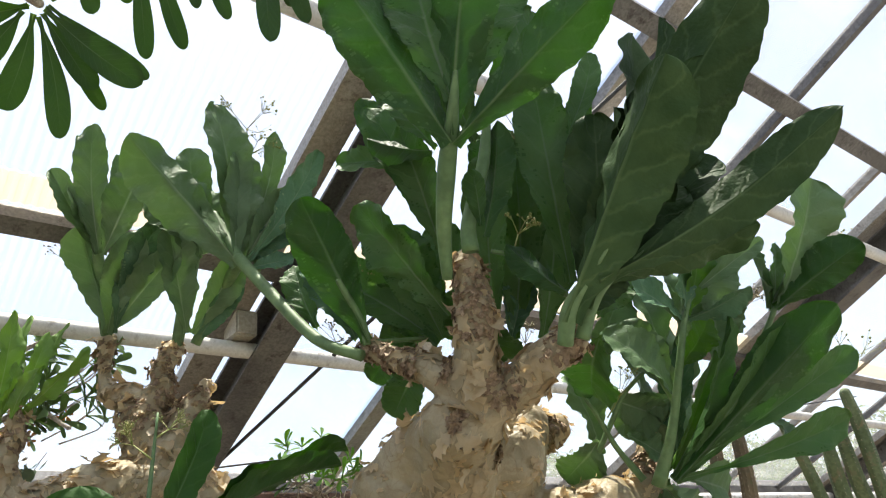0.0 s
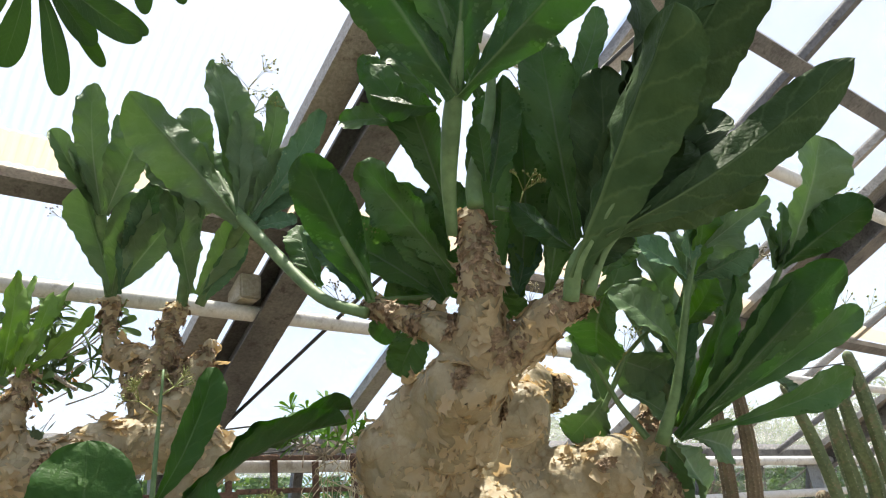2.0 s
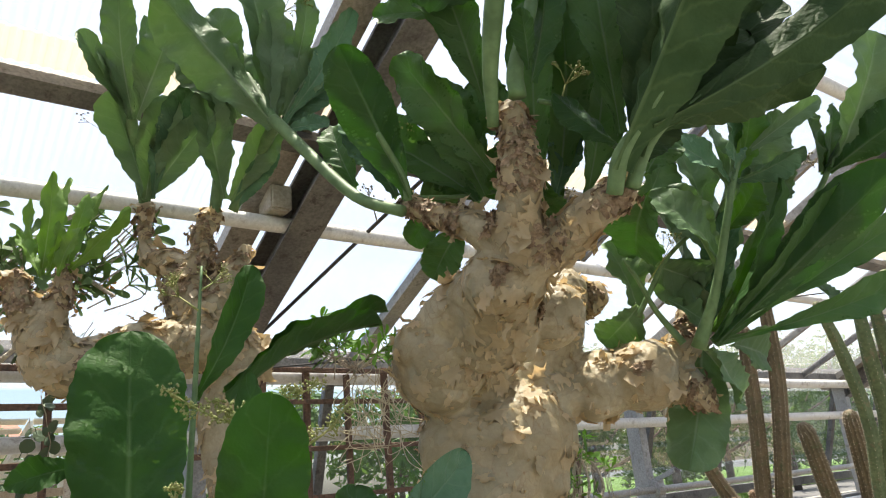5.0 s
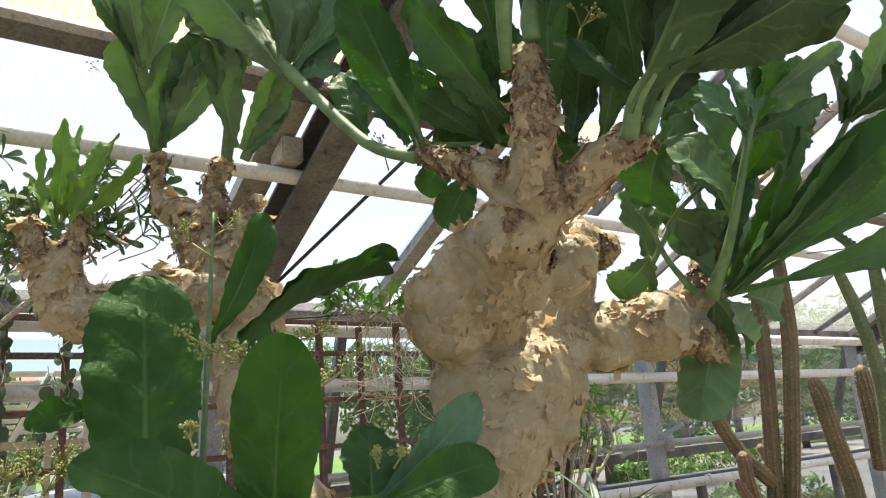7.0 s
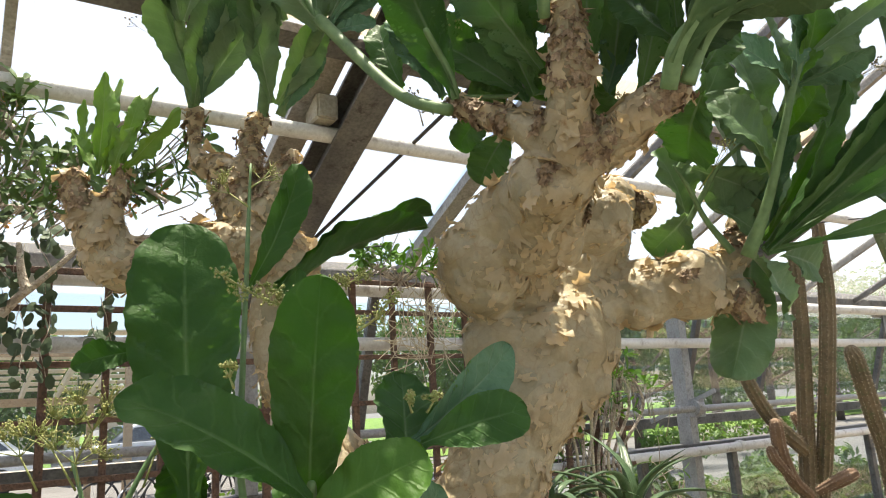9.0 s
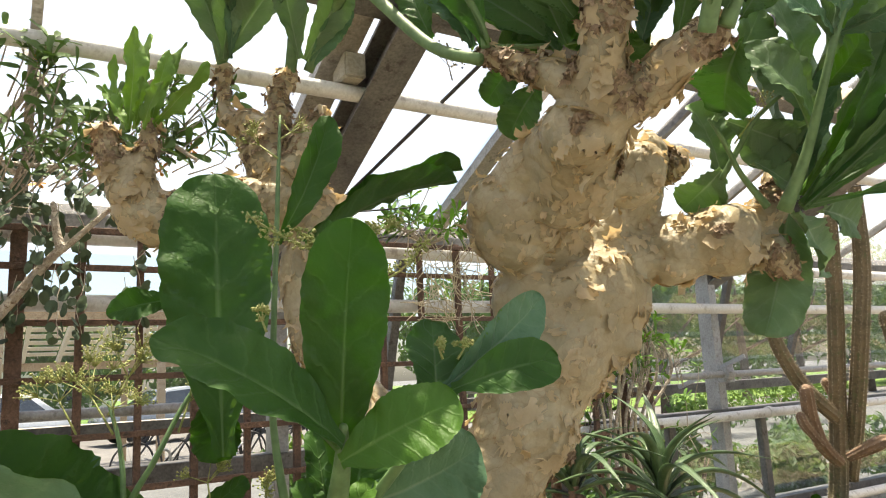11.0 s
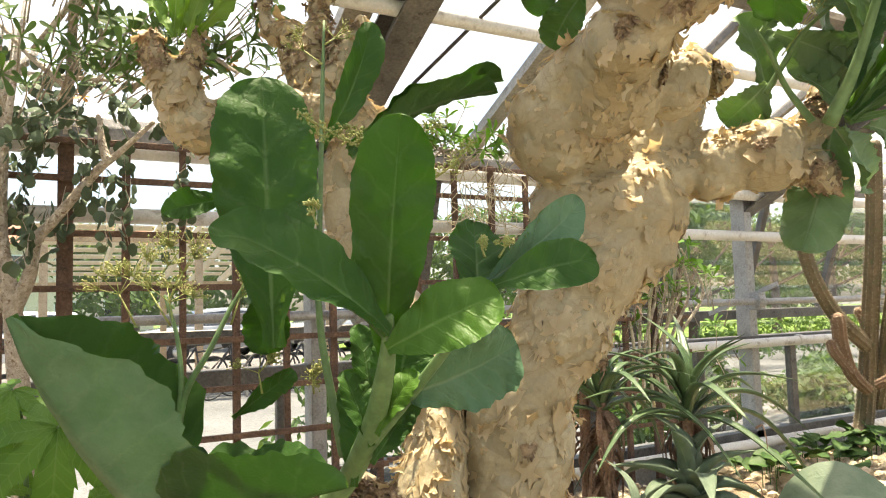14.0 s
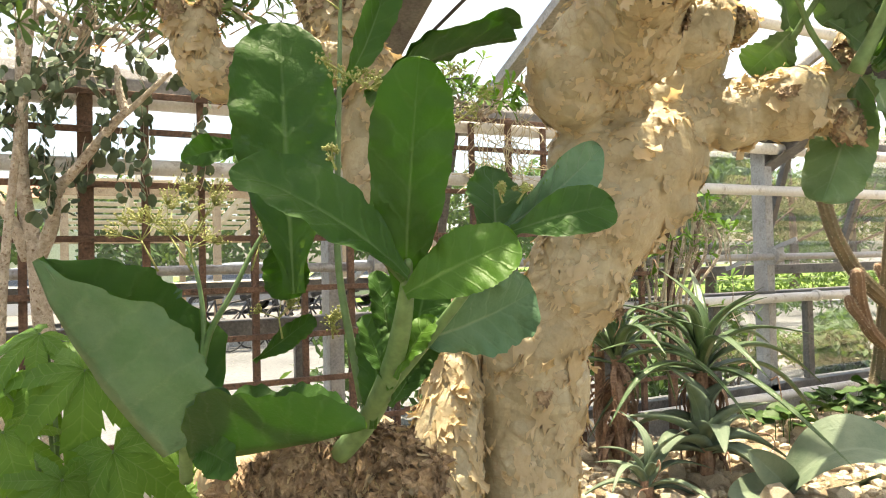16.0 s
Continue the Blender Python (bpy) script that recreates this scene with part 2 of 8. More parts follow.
ROOFPANE = glass_mat("roof_pane", 0.94, tint=(0.98, 0.99, 1.0), milk=(0.9, 0.9, 0.9), ribs=11.0, gloss=0.12)
SIDEPANE = glass_mat("side_pane", 0.995, gloss=0.25)


# ---------- mesh helpers ----------
from mathutils.bvhtree import BVHTree


class Build:
    """Collects vertices and faces for one mesh, with a uv and a material slot for each face corner and face."""

    def __init__(self):
        self.v, self.f, self.uv, self.mi = [], [], [], []

    def add(self, verts, faces, uvs=None, slot=0):
        k = len(self.v)
        self.v += [tuple(p) for p in verts]
        for f in faces:
            self.f.append([i + k for i in f])
            self.uv += [uvs[i] if uvs else (0.5, 0.5) for i in f]
            self.mi.append(slot)

    def mesh(self, name, mats, smooth=True):
        me = bpy.data.meshes.new(name)
        me.from_pydata(self.v, [], self.f)
        layer = me.uv_layers.new(name="UVMap")
        layer.data.foreach_set("uv", [c for p in self.uv for c in p])
        for m in mats:
            me.materials.append(m)
        me.polygons.foreach_set("material_index", self.mi)
        me.polygons.foreach_set("use_smooth", [smooth] * len(self.f))
        me.update()
        return me


def thing(name, place, label, category, group="", kind=""):
    ob = new(name)
    ob.location = place
    ob.empty_display_size = 0.05
    bpy.context.view_layer.update()
    return tagged(ob, label, category, group, kind)


def part(name, me, parent, label="", kind=""):
    """Links a mesh whose points are in the world's axes under a thing or a part."""
    ob = new(name, me)
    if parent is not None:
        ob.parent = parent
        base = parent
        off = Vector()
        while base is not None:
            off += base.location
            base = base.parent
        ob.location = -off
    return tagged(ob, label, "", "", kind)


def frame_on(axis, hint):
    a = Vector(axis).normalized()
    h = Vector(hint)
    s = h.cross(a)
    if s.length < 1e-4:
        s = Vector((1, 0.3, 0.2)).cross(a)
    s.normalize()
    return a, s, a.cross(s)


def smooth_path(pts, steps=6):
    """Catmull-Rom through rows of x, y, z, radius."""
    p = np.array(pts, float)
    if len(p) < 3:
        return np.array([p[0] + (p[-1] - p[0]) * i / steps for i in range(steps + 1)])
    q = np.vstack([2 * p[0] - p[1], p, 2 * p[-1] - p[-2]])
    out = []
    for i in range(1, len(q) - 2):
        for k in range(steps):
            t = k / steps
            a, b, c, d = q[i - 1], q[i], q[i + 1], q[i + 2]
            out.append(0.5 * (2 * b + (c - a) * t + (2 * a - 5 * b + 4 * c - d) * t * t + (3 * b - a - 3 * c + d) * t ** 3))
    out.append(p[-1])
    out = np.array(out)
    out[:, 3] = np.maximum(out[:, 3], p[:, 3].min() * 0.6)
    return out


def tube(b, pts, seg=8, steps=5, ribs=0, rib=0.0, slot=0, caps=True, round_end=False):
    """Adds a tapering tube along rows of x, y, z, radius."""
    p = smooth_path(pts, steps)
    if round_end:
        last, way = p[-1], (p[-1] - p[-2])
        way = way[:3] / (np.linalg.norm(way[:3]) + 1e-9)
        for k in (0.4, 0.7, 0.92):
            p = np.vstack([p, [*(last[:3] + way * last[3] * k * 1.2), last[3] * math.sqrt(1 - k * k)]])
    n = len(p)
    verts, uvs, side = [], [], Vector((0.31, 0.17, 0.9))
    for i in range(n):
        ax = Vector(p[min(i + 1, n - 1), :3] - p[max(i - 1, 0), :3])
        a, s, u = frame_on(ax, side)
        side = u
        for k in range(seg):
            ang = 2 * math.pi * k / seg
            r = p[i, 3] * (1 + (rib * math.cos(ribs * ang) if ribs else 0))
            verts.append(Vector(p[i, :3]) + (s * math.cos(ang) + u * math.sin(ang)) * r)
            uvs.append((k / seg, i / n))
    faces = [(i * seg + k, i * seg + (k + 1) % seg, (i + 1) * seg + (k + 1) % seg, (i + 1) * seg + k) for i in range(n - 1) for k in range(seg)]
    if caps:
        faces += [tuple(range(seg))[::-1], tuple((n - 1) * seg + k for k in range(seg))]
    b.add(verts, faces, uvs, slot)


def tube_mesh(name, pts, mat, **kw):
    b = Build()
    tube(b, pts, **kw)
    return b.mesh(name, [mat])


def box(b, lo, hi, bevel=0.0, slot=0):
    """An axis-aligned block with chamfered long edges."""
    lo, hi = Vector(lo), Vector(hi)
    d = hi - lo
    c = min(bevel, min(d) * 0.45)
    ax = max(range(3), key=lambda i: d[i])
    i, j = [k for k in range(3) if k != ax]
    ring = [(c, 0), (d[i] - c, 0), (d[i], c), (d[i], d[j] - c), (d[i] - c, d[j]), (c, d[j]), (0, d[j] - c), (0, c)] if c > 0 else [(0, 0), (d[i], 0), (d[i], d[j]), (0, d[j])]
    verts = []
    for end in (0, d[ax]):
        for u, w in ring:
            q = [0, 0, 0]
            q[ax], q[i], q[j] = end, u, w
            verts.append(lo + Vector(q))
    n = len(ring)
    faces = [(k, (k + 1) % n, n + (k + 1) % n, n + k) for k in range(n)] + [tuple(range(n))[::-1], tuple(range(n, 2 * n))]
    b.add(verts, faces, None, slot)


def box_mesh(name, lo, hi, mat, bevel=0.004):
    b = Build()
    box(b, lo, hi, bevel)
    return b.mesh(name, [mat], False)


def beam(b, p, q, wide, deep, up=(0, 0, 1), slot=0):
    """A rectangular bar from p to q."""
    p, q = Vector(p), Vector(q)
    a, s, u = frame_on(q - p, up)
    verts = [e + s * x * wide / 2 + u * y * deep / 2 for e in (p, q) for x, y in ((-1, -1), (1, -1), (1, 1), (-1, 1))]
    b.add(verts, [(0, 1, 5, 4), (1, 2, 6, 5), (2, 3, 7, 6), (3, 0, 4, 7), (3, 2, 1, 0), (4, 5, 6, 7)], None, slot)


def i_beam(b, p, q, wide, deep, thick, up=(0, 0, 1)):
    p, q = Vector(p), Vector(q)
    a, s, u = frame_on(q - p, up)
    beam(b, p + u * (deep - thick) / 2, q + u * (deep - thick) / 2, wide, thick, up)
    beam(b, p - u * (deep - thick) / 2, q - u * (deep - thick) / 2, wide, thick, up)
    beam(b, p, q, thick, deep - 2 * thick, up)


def beam_mesh(name, p, q, wide, deep, mat, up=(0, 0, 1)):
    b = Build()
    beam(b, p, q, wide, deep, up)
    return b.mesh(name, [mat], False)


rng = random.Random(7)


def leaf_geo(b, base, tip, width, facing, bend=0.14, fold=0.30, wave=0.085, teeth=8.5, widest=0.80, blunt=0.52, curl=0.0, thick=0.0022, ns=52, seed=0, pucker=1.0):
    """One leaf from base to tip. facing: the way its upper side looks. It has a keeled midrib below, an uneven scalloped margin and a bent, folded, puckered blade."""
    r = random.Random(seed)
    base, tip = Vector(base), Vector(tip)
    length = (tip - base).length
    a, s, u = frame_on(tip - base, facing)
    if u.dot(Vector(facing)) < 0:
        s, u = -s, -u
    cols = (-1, -0.86, -0.62, -0.36, -0.1, 0, 0.1, 0.36, 0.62, 0.86, 1)
    ph, ph2, k2 = r.random() * 6.28, r.random() * 6.28, r.uniform(1.5, 2.6)
    ph3, skew = r.random() * 6.28, r.uniform(-0.10, 0.10)
    pa, pb = widest * 1.25, blunt
    top = max((t ** pa) * ((1 - t) ** pb) for t in [i / 60 for i in range(1, 60)])
    twist = r.uniform(-0.35, 0.35)
    sway = r.uniform(-0.04, 0.04)
    fine = 0.036 if wave > 0.03 else 0.0
    seat = Vector((r.uniform(-50, 50), r.uniform(-50, 50), 0))
    verts, uvs = [], []
    for layer in (0, 1):
        for i in range(ns + 1):
            t = 1 - (1 - i / ns) ** 1.7
            h = width / 2 * ((t ** pa) * ((1 - t) ** pb) / top if 0 < t < 1 else 0.0)
            stem = width * 0.10 * max(0.0, 1 - t) ** 2.2 + width * 0.012
            for c in cols:
                side_h = h * (1 + skew * (1 if c > 0 else -1))
                k = teeth * math.pi * t + (ph if c > 0 else ph2)
                scallop = 0.55 * wave * (1.5 * abs(math.sin(k)) - 0.9 + 0.55 * math.sin(k * 0.37 + ph3))
                side_h *= 1 + (scallop + fine * (abs(math.sin(2.7 * k + ph3)) - 0.6)) * c * c
                y = c * max(side_h, stem)
                z = fold * abs(y) + bend * length * (t - t * t) * 1.3
                z += wave * width * 1.1 * math.sin(k2 * 6.28 * t + ph + (1.9 if c > 0 else 0)) * abs(c) ** 1.5 * min(1, 3 * t)
                z += wave * width * 0.34 * math.sin(2 * k) * c ** 4
                z -= pucker * 0.026 * width * math.cos(6.28 * (7 * t - 1.1 * abs(c))) * 4 * abs(c) * (1 - abs(c)) * min(1, 4 * (1 - t))
                if pucker:
                    z += pucker * width * 0.085 * min(1, 3 * t) * noise.noise(seat + Vector((t * length / width * 3.2, c * 1.7, 0))) * (0.25 + abs(c))
                z -= curl * length * max(0.0, t - 0.55) ** 2 * 2
                ang = twist * t
                y2 = y * math.cos(ang) + sway * length * math.sin(3.14 * t)
                z2 = z + y * math.sin(ang)
                down = 0.0
                if layer:
                    down = thick * (1 - c * c) + (stem * 1.3 if abs(c) < 0.05 else stem * 0.8 if abs(c) < 0.2 else 0.0)
                verts.append(base + a * (t * length) + s * y2 + u * (z2 - down))
                uvs.append((0.5 + 0.5 * c, t))
    nc, half = len(cols), (ns + 1) * len(cols)
    up, low = [], []
    for i in range(ns):
        for k in range(nc - 1):
            q = (i * nc + k, i * nc + k + 1, (i + 1) * nc + k + 1, (i + 1) * nc + k)
            up.append(q)
            low.append(tuple(j + half for j in q[::-1]))
    b.add(verts[:half], up, uvs[:half], 0)
    b.add(verts[half:], [tuple(j - half for j in f) for f in low], uvs[half:], 1)


def add_leaf(plant, base, tip, width, facing, upper=None, lower=None, name="leaf", label="", **kw):
    b = Build()
    kw.setdefault("seed", int(abs(tip[0] * 7919 + tip[1] * 4271 + tip[2] * 1789) * 100))
    leaf_geo(b, base, tip, width, facing, **kw)
    return part(name, b.mesh(name, [upper or (CROWN if plant is main_plant else LEAF), lower or UNDER]), plant, label)


def add_stem(plant, pts, mat=None, name="stem", seg=8, label=""):
    return part(name, tube_mesh(name, pts, mat or STEM, seg=seg, round_end=True), plant, label)


def umbel(plant, foot, top, size, mat=None, count=26, seed=1, name="flower_head", budr=0.0035):
    """A branching flower head with small round buds, from foot to top."""
    r = random.Random(seed)
    b = Build()
    mat = mat or BUD
    foot, top = Vector(foot), Vector(top)
    way = (top - foot)
    tube(b, [(*foot, 0.0022), (*(foot + way * 0.6), 0.0014)], seg=5, steps=2)
    hub = foot + way * 0.6
    for i in range(5):
        d = (way.normalized() * r.uniform(0.3, 1) + Vector((r.uniform(-1, 1), r.uniform(-1, 1), r.uniform(-0.3, 0.7)))).normalized()
        e = hub + d * size * r.uniform(0.45, 0.75)
        tube(b, [(*hub, 0.0011), (*e, 0.0008)], seg=4, steps=2)
        for k in range(count // 5):
            dd = (d + Vector((r.uniform(-1, 1), r.uniform(-1, 1), r.uniform(-0.6, 1)))).normalized()
            q = e + dd * size * r.uniform(0.15, 0.5)
            tube(b, [(*e, 0.0006), (*q, 0.0005)], seg=3, steps=1)
            ball(b, q, budr * r.uniform(0.7, 1.3))
    return part(name, b.mesh(name, [mat]), plant)


def raceme(plant, foot, tip, size, seed):
    """A loose flower spike: side twigs all along the stalk, each with a bunch of small buds."""
    r = random.Random(seed)
    b = Build()
    foot, tip = Vector(foot), Vector(tip)
    way = tip - foot
    sag = Vector((0, 0, -0.1 * way.length))
    tube(b, [(*foot, 0.0024), (*(foot + way * 0.5 + sag), 0.0018), (*tip, 0.0010)], seg=5, steps=4)
    for i in range(26):
        t = 0.25 + 0.75 * i / 25
        c = foot + way * t + sag * 4 * t * (1 - t)
        d = (way.normalized() * r.uniform(0, 0.8) + Vector((r.uniform(-1, 1), r.uniform(-1, 1), r.uniform(-0.6, 1)))).normalized()
        e = c + d * size * r.uniform(0.4, 1.0) * (1.15 - 0.6 * t)
        tube(b, [(*c, 0.0008), (*e, 0.0006)], seg=3, steps=1)
        for k in range(7):
            q = e + Vector((r.gauss(0, 1), r.gauss(0, 1), r.gauss(0, 1))) * size * 0.16
            ball(b, q, r.uniform(0.0016, 0.0028))
    return part("flower_spike", b.mesh("flower_spike", [BUD]), plant, "loose spike of yellow-green buds")


def ball(b, c, r, slot=0):
    c = Vector(c)
    v = [c + Vector(d) * r for d in ((1, 0, 0), (-1, 0, 0), (0, 1, 0), (0, -1, 0), (0, 0, 1), (0, 0, -1))]
    b.add(v, [(0, 2, 4), (2, 1, 4), (1, 3, 4), (3, 0, 4), (2, 0, 5), (1, 2, 5), (3, 1, 5), (0, 3, 5)], None, slot)


def caudex(plant, branches, flakes, seed=3, voxel=0.0065, size=(0.006, 0.027), name="trunk", lump=1.0, scars=(), lobes=(), crust=1.0):
    """A swollen trunk: limbs grown together into one skin, lumpy, with loose sheets of papery bark that follow it and lift at an edge.
    lobes: round swellings, rows of x, y, z, radius, height against width. scars: rows of x, y, z, reach, where dark old leaf scars sit close together."""
    b = Build()
    for br in branches:
        tube(b, br, seg=14, steps=5, round_end=True)
    for x, y, z, rad, tall in lobes:
        tube(b, [(x, y, z - rad * tall * q, rad * math.sqrt(max(0.0, 1 - q * q)) + 0.001) for q in (1.0, 0.92, 0.75, 0.5, 0.2, -0.2, -0.5, -0.75, -0.92, -1.0)], seg=18, steps=1)
    ob = new(name, b.mesh(name, [BARK]))
    m = ob.modifiers.new("grow", "REMESH")
    m.mode, m.voxel_size = "VOXEL", voxel
    s = ob.modifiers.new("soften", "SMOOTH")
    s.factor, s.iterations = 0.5, 12
    dg = bpy.context.evaluated_depsgraph_get()
    me = bpy.data.meshes.new_from_object(ob.evaluated_get(dg))
    ob.modifiers.clear()
    ob.data = me
    me.name = name
    vs = np.empty(len(me.vertices) * 3)
    me.vertices.foreach_get("co", vs)
    vs = vs.reshape(-1, 3)
    nr = np.empty_like(vs).ravel()
    me.vertices.foreach_get("normal", nr)
    nr = nr.reshape(-1, 3)
    for i in range(len(vs)):
        p = Vector(vs[i])
        crease = max(0.0, 1 - abs(noise.noise(p * 6.5 + Vector((5, 2, 9)))) / 0.10) + 0.5 * max(0.0, 1 - abs(noise.noise(p * 15)) / 0.10)
        d = 0.014 * noise.noise(p * 7) + 0.006 * noise.noise(p * 19) + 0.004 * abs(noise.noise(p * 45)) + 0.0015 * noise.noise(p * 110) - 0.005 * crease
        vs[i] += nr[i] * d * lump
    me.vertices.foreach_set("co", vs.ravel())
    me.polygons.foreach_set("use_smooth", [True] * len(me.polygons))
    me.update()
    ob.parent = plant
    ob.location = -plant.location
    r = random.Random(seed)
    skin = BVHTree.FromPolygons([v.co.copy() for v in me.vertices], [tuple(p.vertices) for p in me.polygons])
    polys = me.polygons
    fb, sb = Build(), Build()

    def flake(out, c, n, ln, wd, lift, base):
        hang = Vector((r.uniform(-0.6, 0.6), r.uniform(-0.6, 0.6), -1 if r.random() < 0.65 else r.uniform(-1, 1)))
        a = hang - n * hang.dot(n)
        if a.length < 0.05:
            return
        a.normalize()
        s2 = n.cross(a)
        rows, across = (7, 10) if ln > 0.034 else (5, 6)
        slope, bow = r.uniform(-0.7, 0.7), r.uniform(0.0, 0.35)
        left = [r.uniform(0.4, 1.2) for _ in range(rows)]
        right = [r.uniform(0.4, 1.2) for _ in range(rows)]
        foot = [r.uniform(-0.35, 0.25) for _ in range(across)]
        head = [r.uniform(-0.2, 0.2) for _ in range(across)]
        drift = r.uniform(-0.4, 0.4)
        verts = []
        for i in range(rows):
            t = i / (rows - 1)
            for k in range(across):
                v = k / (across - 1) * 2 - 1
                tt = t + (foot[k] if i == rows - 1 else foot[k] * 0.4 if i == rows - 2 else head[k] if i == 0 else 0)
                q = c + a * ln * (tt - 0.5) + s2 * wd * 0.5 * (v * (right[i] if v > 0 else left[i]) + drift * t)
                hit = skin.find_nearest(q, 0.06)
                if hit[0] is None:
                    return
                h = base + lift * ln * t ** 2.5 * (1 + slope * v) + bow * lift * ln * v * v
                if i == 0:
                    h = -0.001
                verts.append(hit[0] + (hit[1] * 0.75 + n * 0.25) * h + a * (lift * ln * 0.2 * t))
        out.add(verts, [(i * across + k, i * across + k + 1, (i + 1) * across + k + 1, (i + 1) * across + k) for i in range(rows - 1) for k in range(across - 1)])

    for _ in range(flakes):
        f = polys[r.randrange(len(polys))]
        c, n = f.center, f.normal
        band = abs(noise.noise(c * 7 + Vector((3, 1, 7))) + 0.35 * noise.noise(c * 19))
        young = c.z > 1.80
        if r.random() < (0.09 if young else 0.032):
            ln = r.uniform(size[1] * 0.8, size[1] * 2.0)
            wd = ln * r.uniform(0.7, 1.6)
            lift = r.choice((0.02, 0.04, 0.07, 0.12, 0.2))
        elif r.random() > (0.60 if band < 0.07 else 0.25 if band < 0.14 or young else 0.05):
            continue
        else:
            ln = size[0] + (size[1] - size[0]) * r.random() ** 1.5
            wd = ln * r.uniform(0.7, 2.0)
            lift = r.choice((0.10, 0.18, 0.28, 0.40)) if r.random() < 0.65 else r.uniform(0.5, 1.1)
        if c.z < 1.35:
            ln, wd, lift = ln * 1.6, wd * 0.85, lift * 0.6
        flake(fb, c.copy(), n.copy(), ln, wd, lift, r.uniform(0.0012, 0.0035))
    for x, y, z, reach in scars:
        spot = skin.find_nearest(Vector((x, y, z)))[0]
        near = [p for p in polys if (p.center - spot).length < reach]
        for _ in range(int(52 * reach / 0.06) + 6):
            if near:
                f = near[r.randrange(len(near))]
                flake(sb, f.center.copy(), f.normal.copy(), crust * r.uniform(0.006, 0.018), crust * r.uniform(0.008, 0.022), r.uniform(0.1, 0.7), r.uniform(0.002, 0.007))
    part("peeling_bark", fb.mesh("peeling_bark", [FLAKE]), ob, "papery curling bark flakes", "stuff")
    if scars:
        part("scar_crust", sb.mesh("scar_crust", [SCAR]), ob, "dark brown crusted leaf scars", "stuff")
    return ob


# ---------- the greenhouse ----------
WALL_Y, SLOPE = 3.36, 0.456


def roof_z(y, off=0.0):
    return 2.5 - SLOPE * (y - 2.31) + off


BED = 0.35
RIDGE_Y = -2.4
GRAVEL = rough_mat("gravel_soil", (0.40, 0.30, 0.18), (0.52, 0.41, 0.27), (0.22, 0.15, 0.09), scale=14, fine=140, rough=0.95, bump=1.0, dist=0.012)
PAVE = rough_mat("grey_paving", (0.105, 0.105, 0.104), (0.15, 0.15, 0.147), (0.08, 0.08, 0.078), scale=0.6, fine=18, rough=0.9, bump=0.4)
GRASS = rough_mat("lawn_grass", (0.10, 0.20, 0.035), (0.16, 0.27, 0.05), (0.20, 0.25, 0.08), scale=0.8, fine=30, rough=0.95, bump=1.0, dist=0.03)
CONC = rough_mat("concrete", (0.34, 0.33, 0.30), (0.42, 0.41, 0.38), (0.22, 0.21, 0.18), scale=5, fine=60, rough=0.9)


def sheet(name, lo, hi, z, mat, label, cuts=1):
    b = Build()
    nx = ny = cuts
    vs = [(lo[0] + (hi[0] - lo[0]) * i / nx, lo[1] + (hi[1] - lo[1]) * j / ny, z) for j in range(ny + 1) for i in range(nx + 1)]
    b.add(vs, [(j * (nx + 1) + i, j * (nx + 1) + i + 1, (j + 1) * (nx + 1) + i + 1, (j + 1) * (nx + 1) + i) for j in range(ny) for i in range(nx)])
    return tagged(new(name, b.mesh(name, [mat], False)), label, name.split("_")[0], "", "structure")


sheet("ground", (-900, -900), (900, 900), -0.004, PAVE, "pale grey paved ground reaching the horizon")
for lo, hi in (((9, 19), (80, 29)), ((-60, 30), (120, 160))):
    sheet("lawn", lo, hi, 0.03, GRASS, "sunlit mown lawn beside the grey path")

# the planting bed, an uneven bank of stony soil
bed = Build()
NB, MB = 90, 44
for j in range(MB + 1):
    for i in range(NB + 1):
        x, y = -5 + 15 * i / NB, 0.55 + 2.6 * j / MB
        z = BED + 0.05 * noise.noise(Vector((x * 1.3, y * 1.3, 2))) + 0.012 * noise.noise(Vector((x * 9, y * 9, 5)))
        bed.v.append((x, y, z if 0 < j < MB else 0.0))
for j in range(MB):
    for i in range(NB):
        q = (j * (NB + 1) + i, j * (NB + 1) + i + 1, (j + 1) * (NB + 1) + i + 1, (j + 1) * (NB + 1) + i)
        bed.f.append(list(q)); bed.uv += [(0.5, 0.5)] * 4; bed.mi.append(0)
planting_bed = tagged(new("planting_bed", bed.mesh("planting_bed", [GRAVEL])), "raised bed of stony tan soil under the plants", "bed", "", "structure")
kerb = Build()
box(kerb, (-5, 0.47, 0), (10, 0.55, 0.42), 0.01)
tagged(new("bed_kerb", kerb.mesh("bed_kerb", [CONC], False)), "low concrete kerb along the planting bed", "kerb", "", "structure")
# Path colour darkened to cut the light it bounces up onto the plants.
PAVING = rough_mat("darkened_paving", (0.19, 0.18, 0.16), (0.25, 0.24, 0.215), (0.13, 0.12, 0.10), scale=5, fine=60, rough=0.85)
sheet("path", (-5, -8), (10, 0.47), 0.004, PAVING, "plain concrete greenhouse path")

# low wall under the side glazing
lw = Build()
box(lw, (-8, WALL_Y - 0.04, 0), (14, WALL_Y + 0.14, 0.42), 0.008)
tagged(new("wall_low", lw.mesh("wall_low", [CONC], False)), "low concrete wall under the side glazing", "wall", "", "structure")

frame_side = thing("greenhouse_frame", (1.15, WALL_Y, 0), "weathered steel greenhouse frame with rafters, purlins and columns", "greenhouse frame", "", "structure")
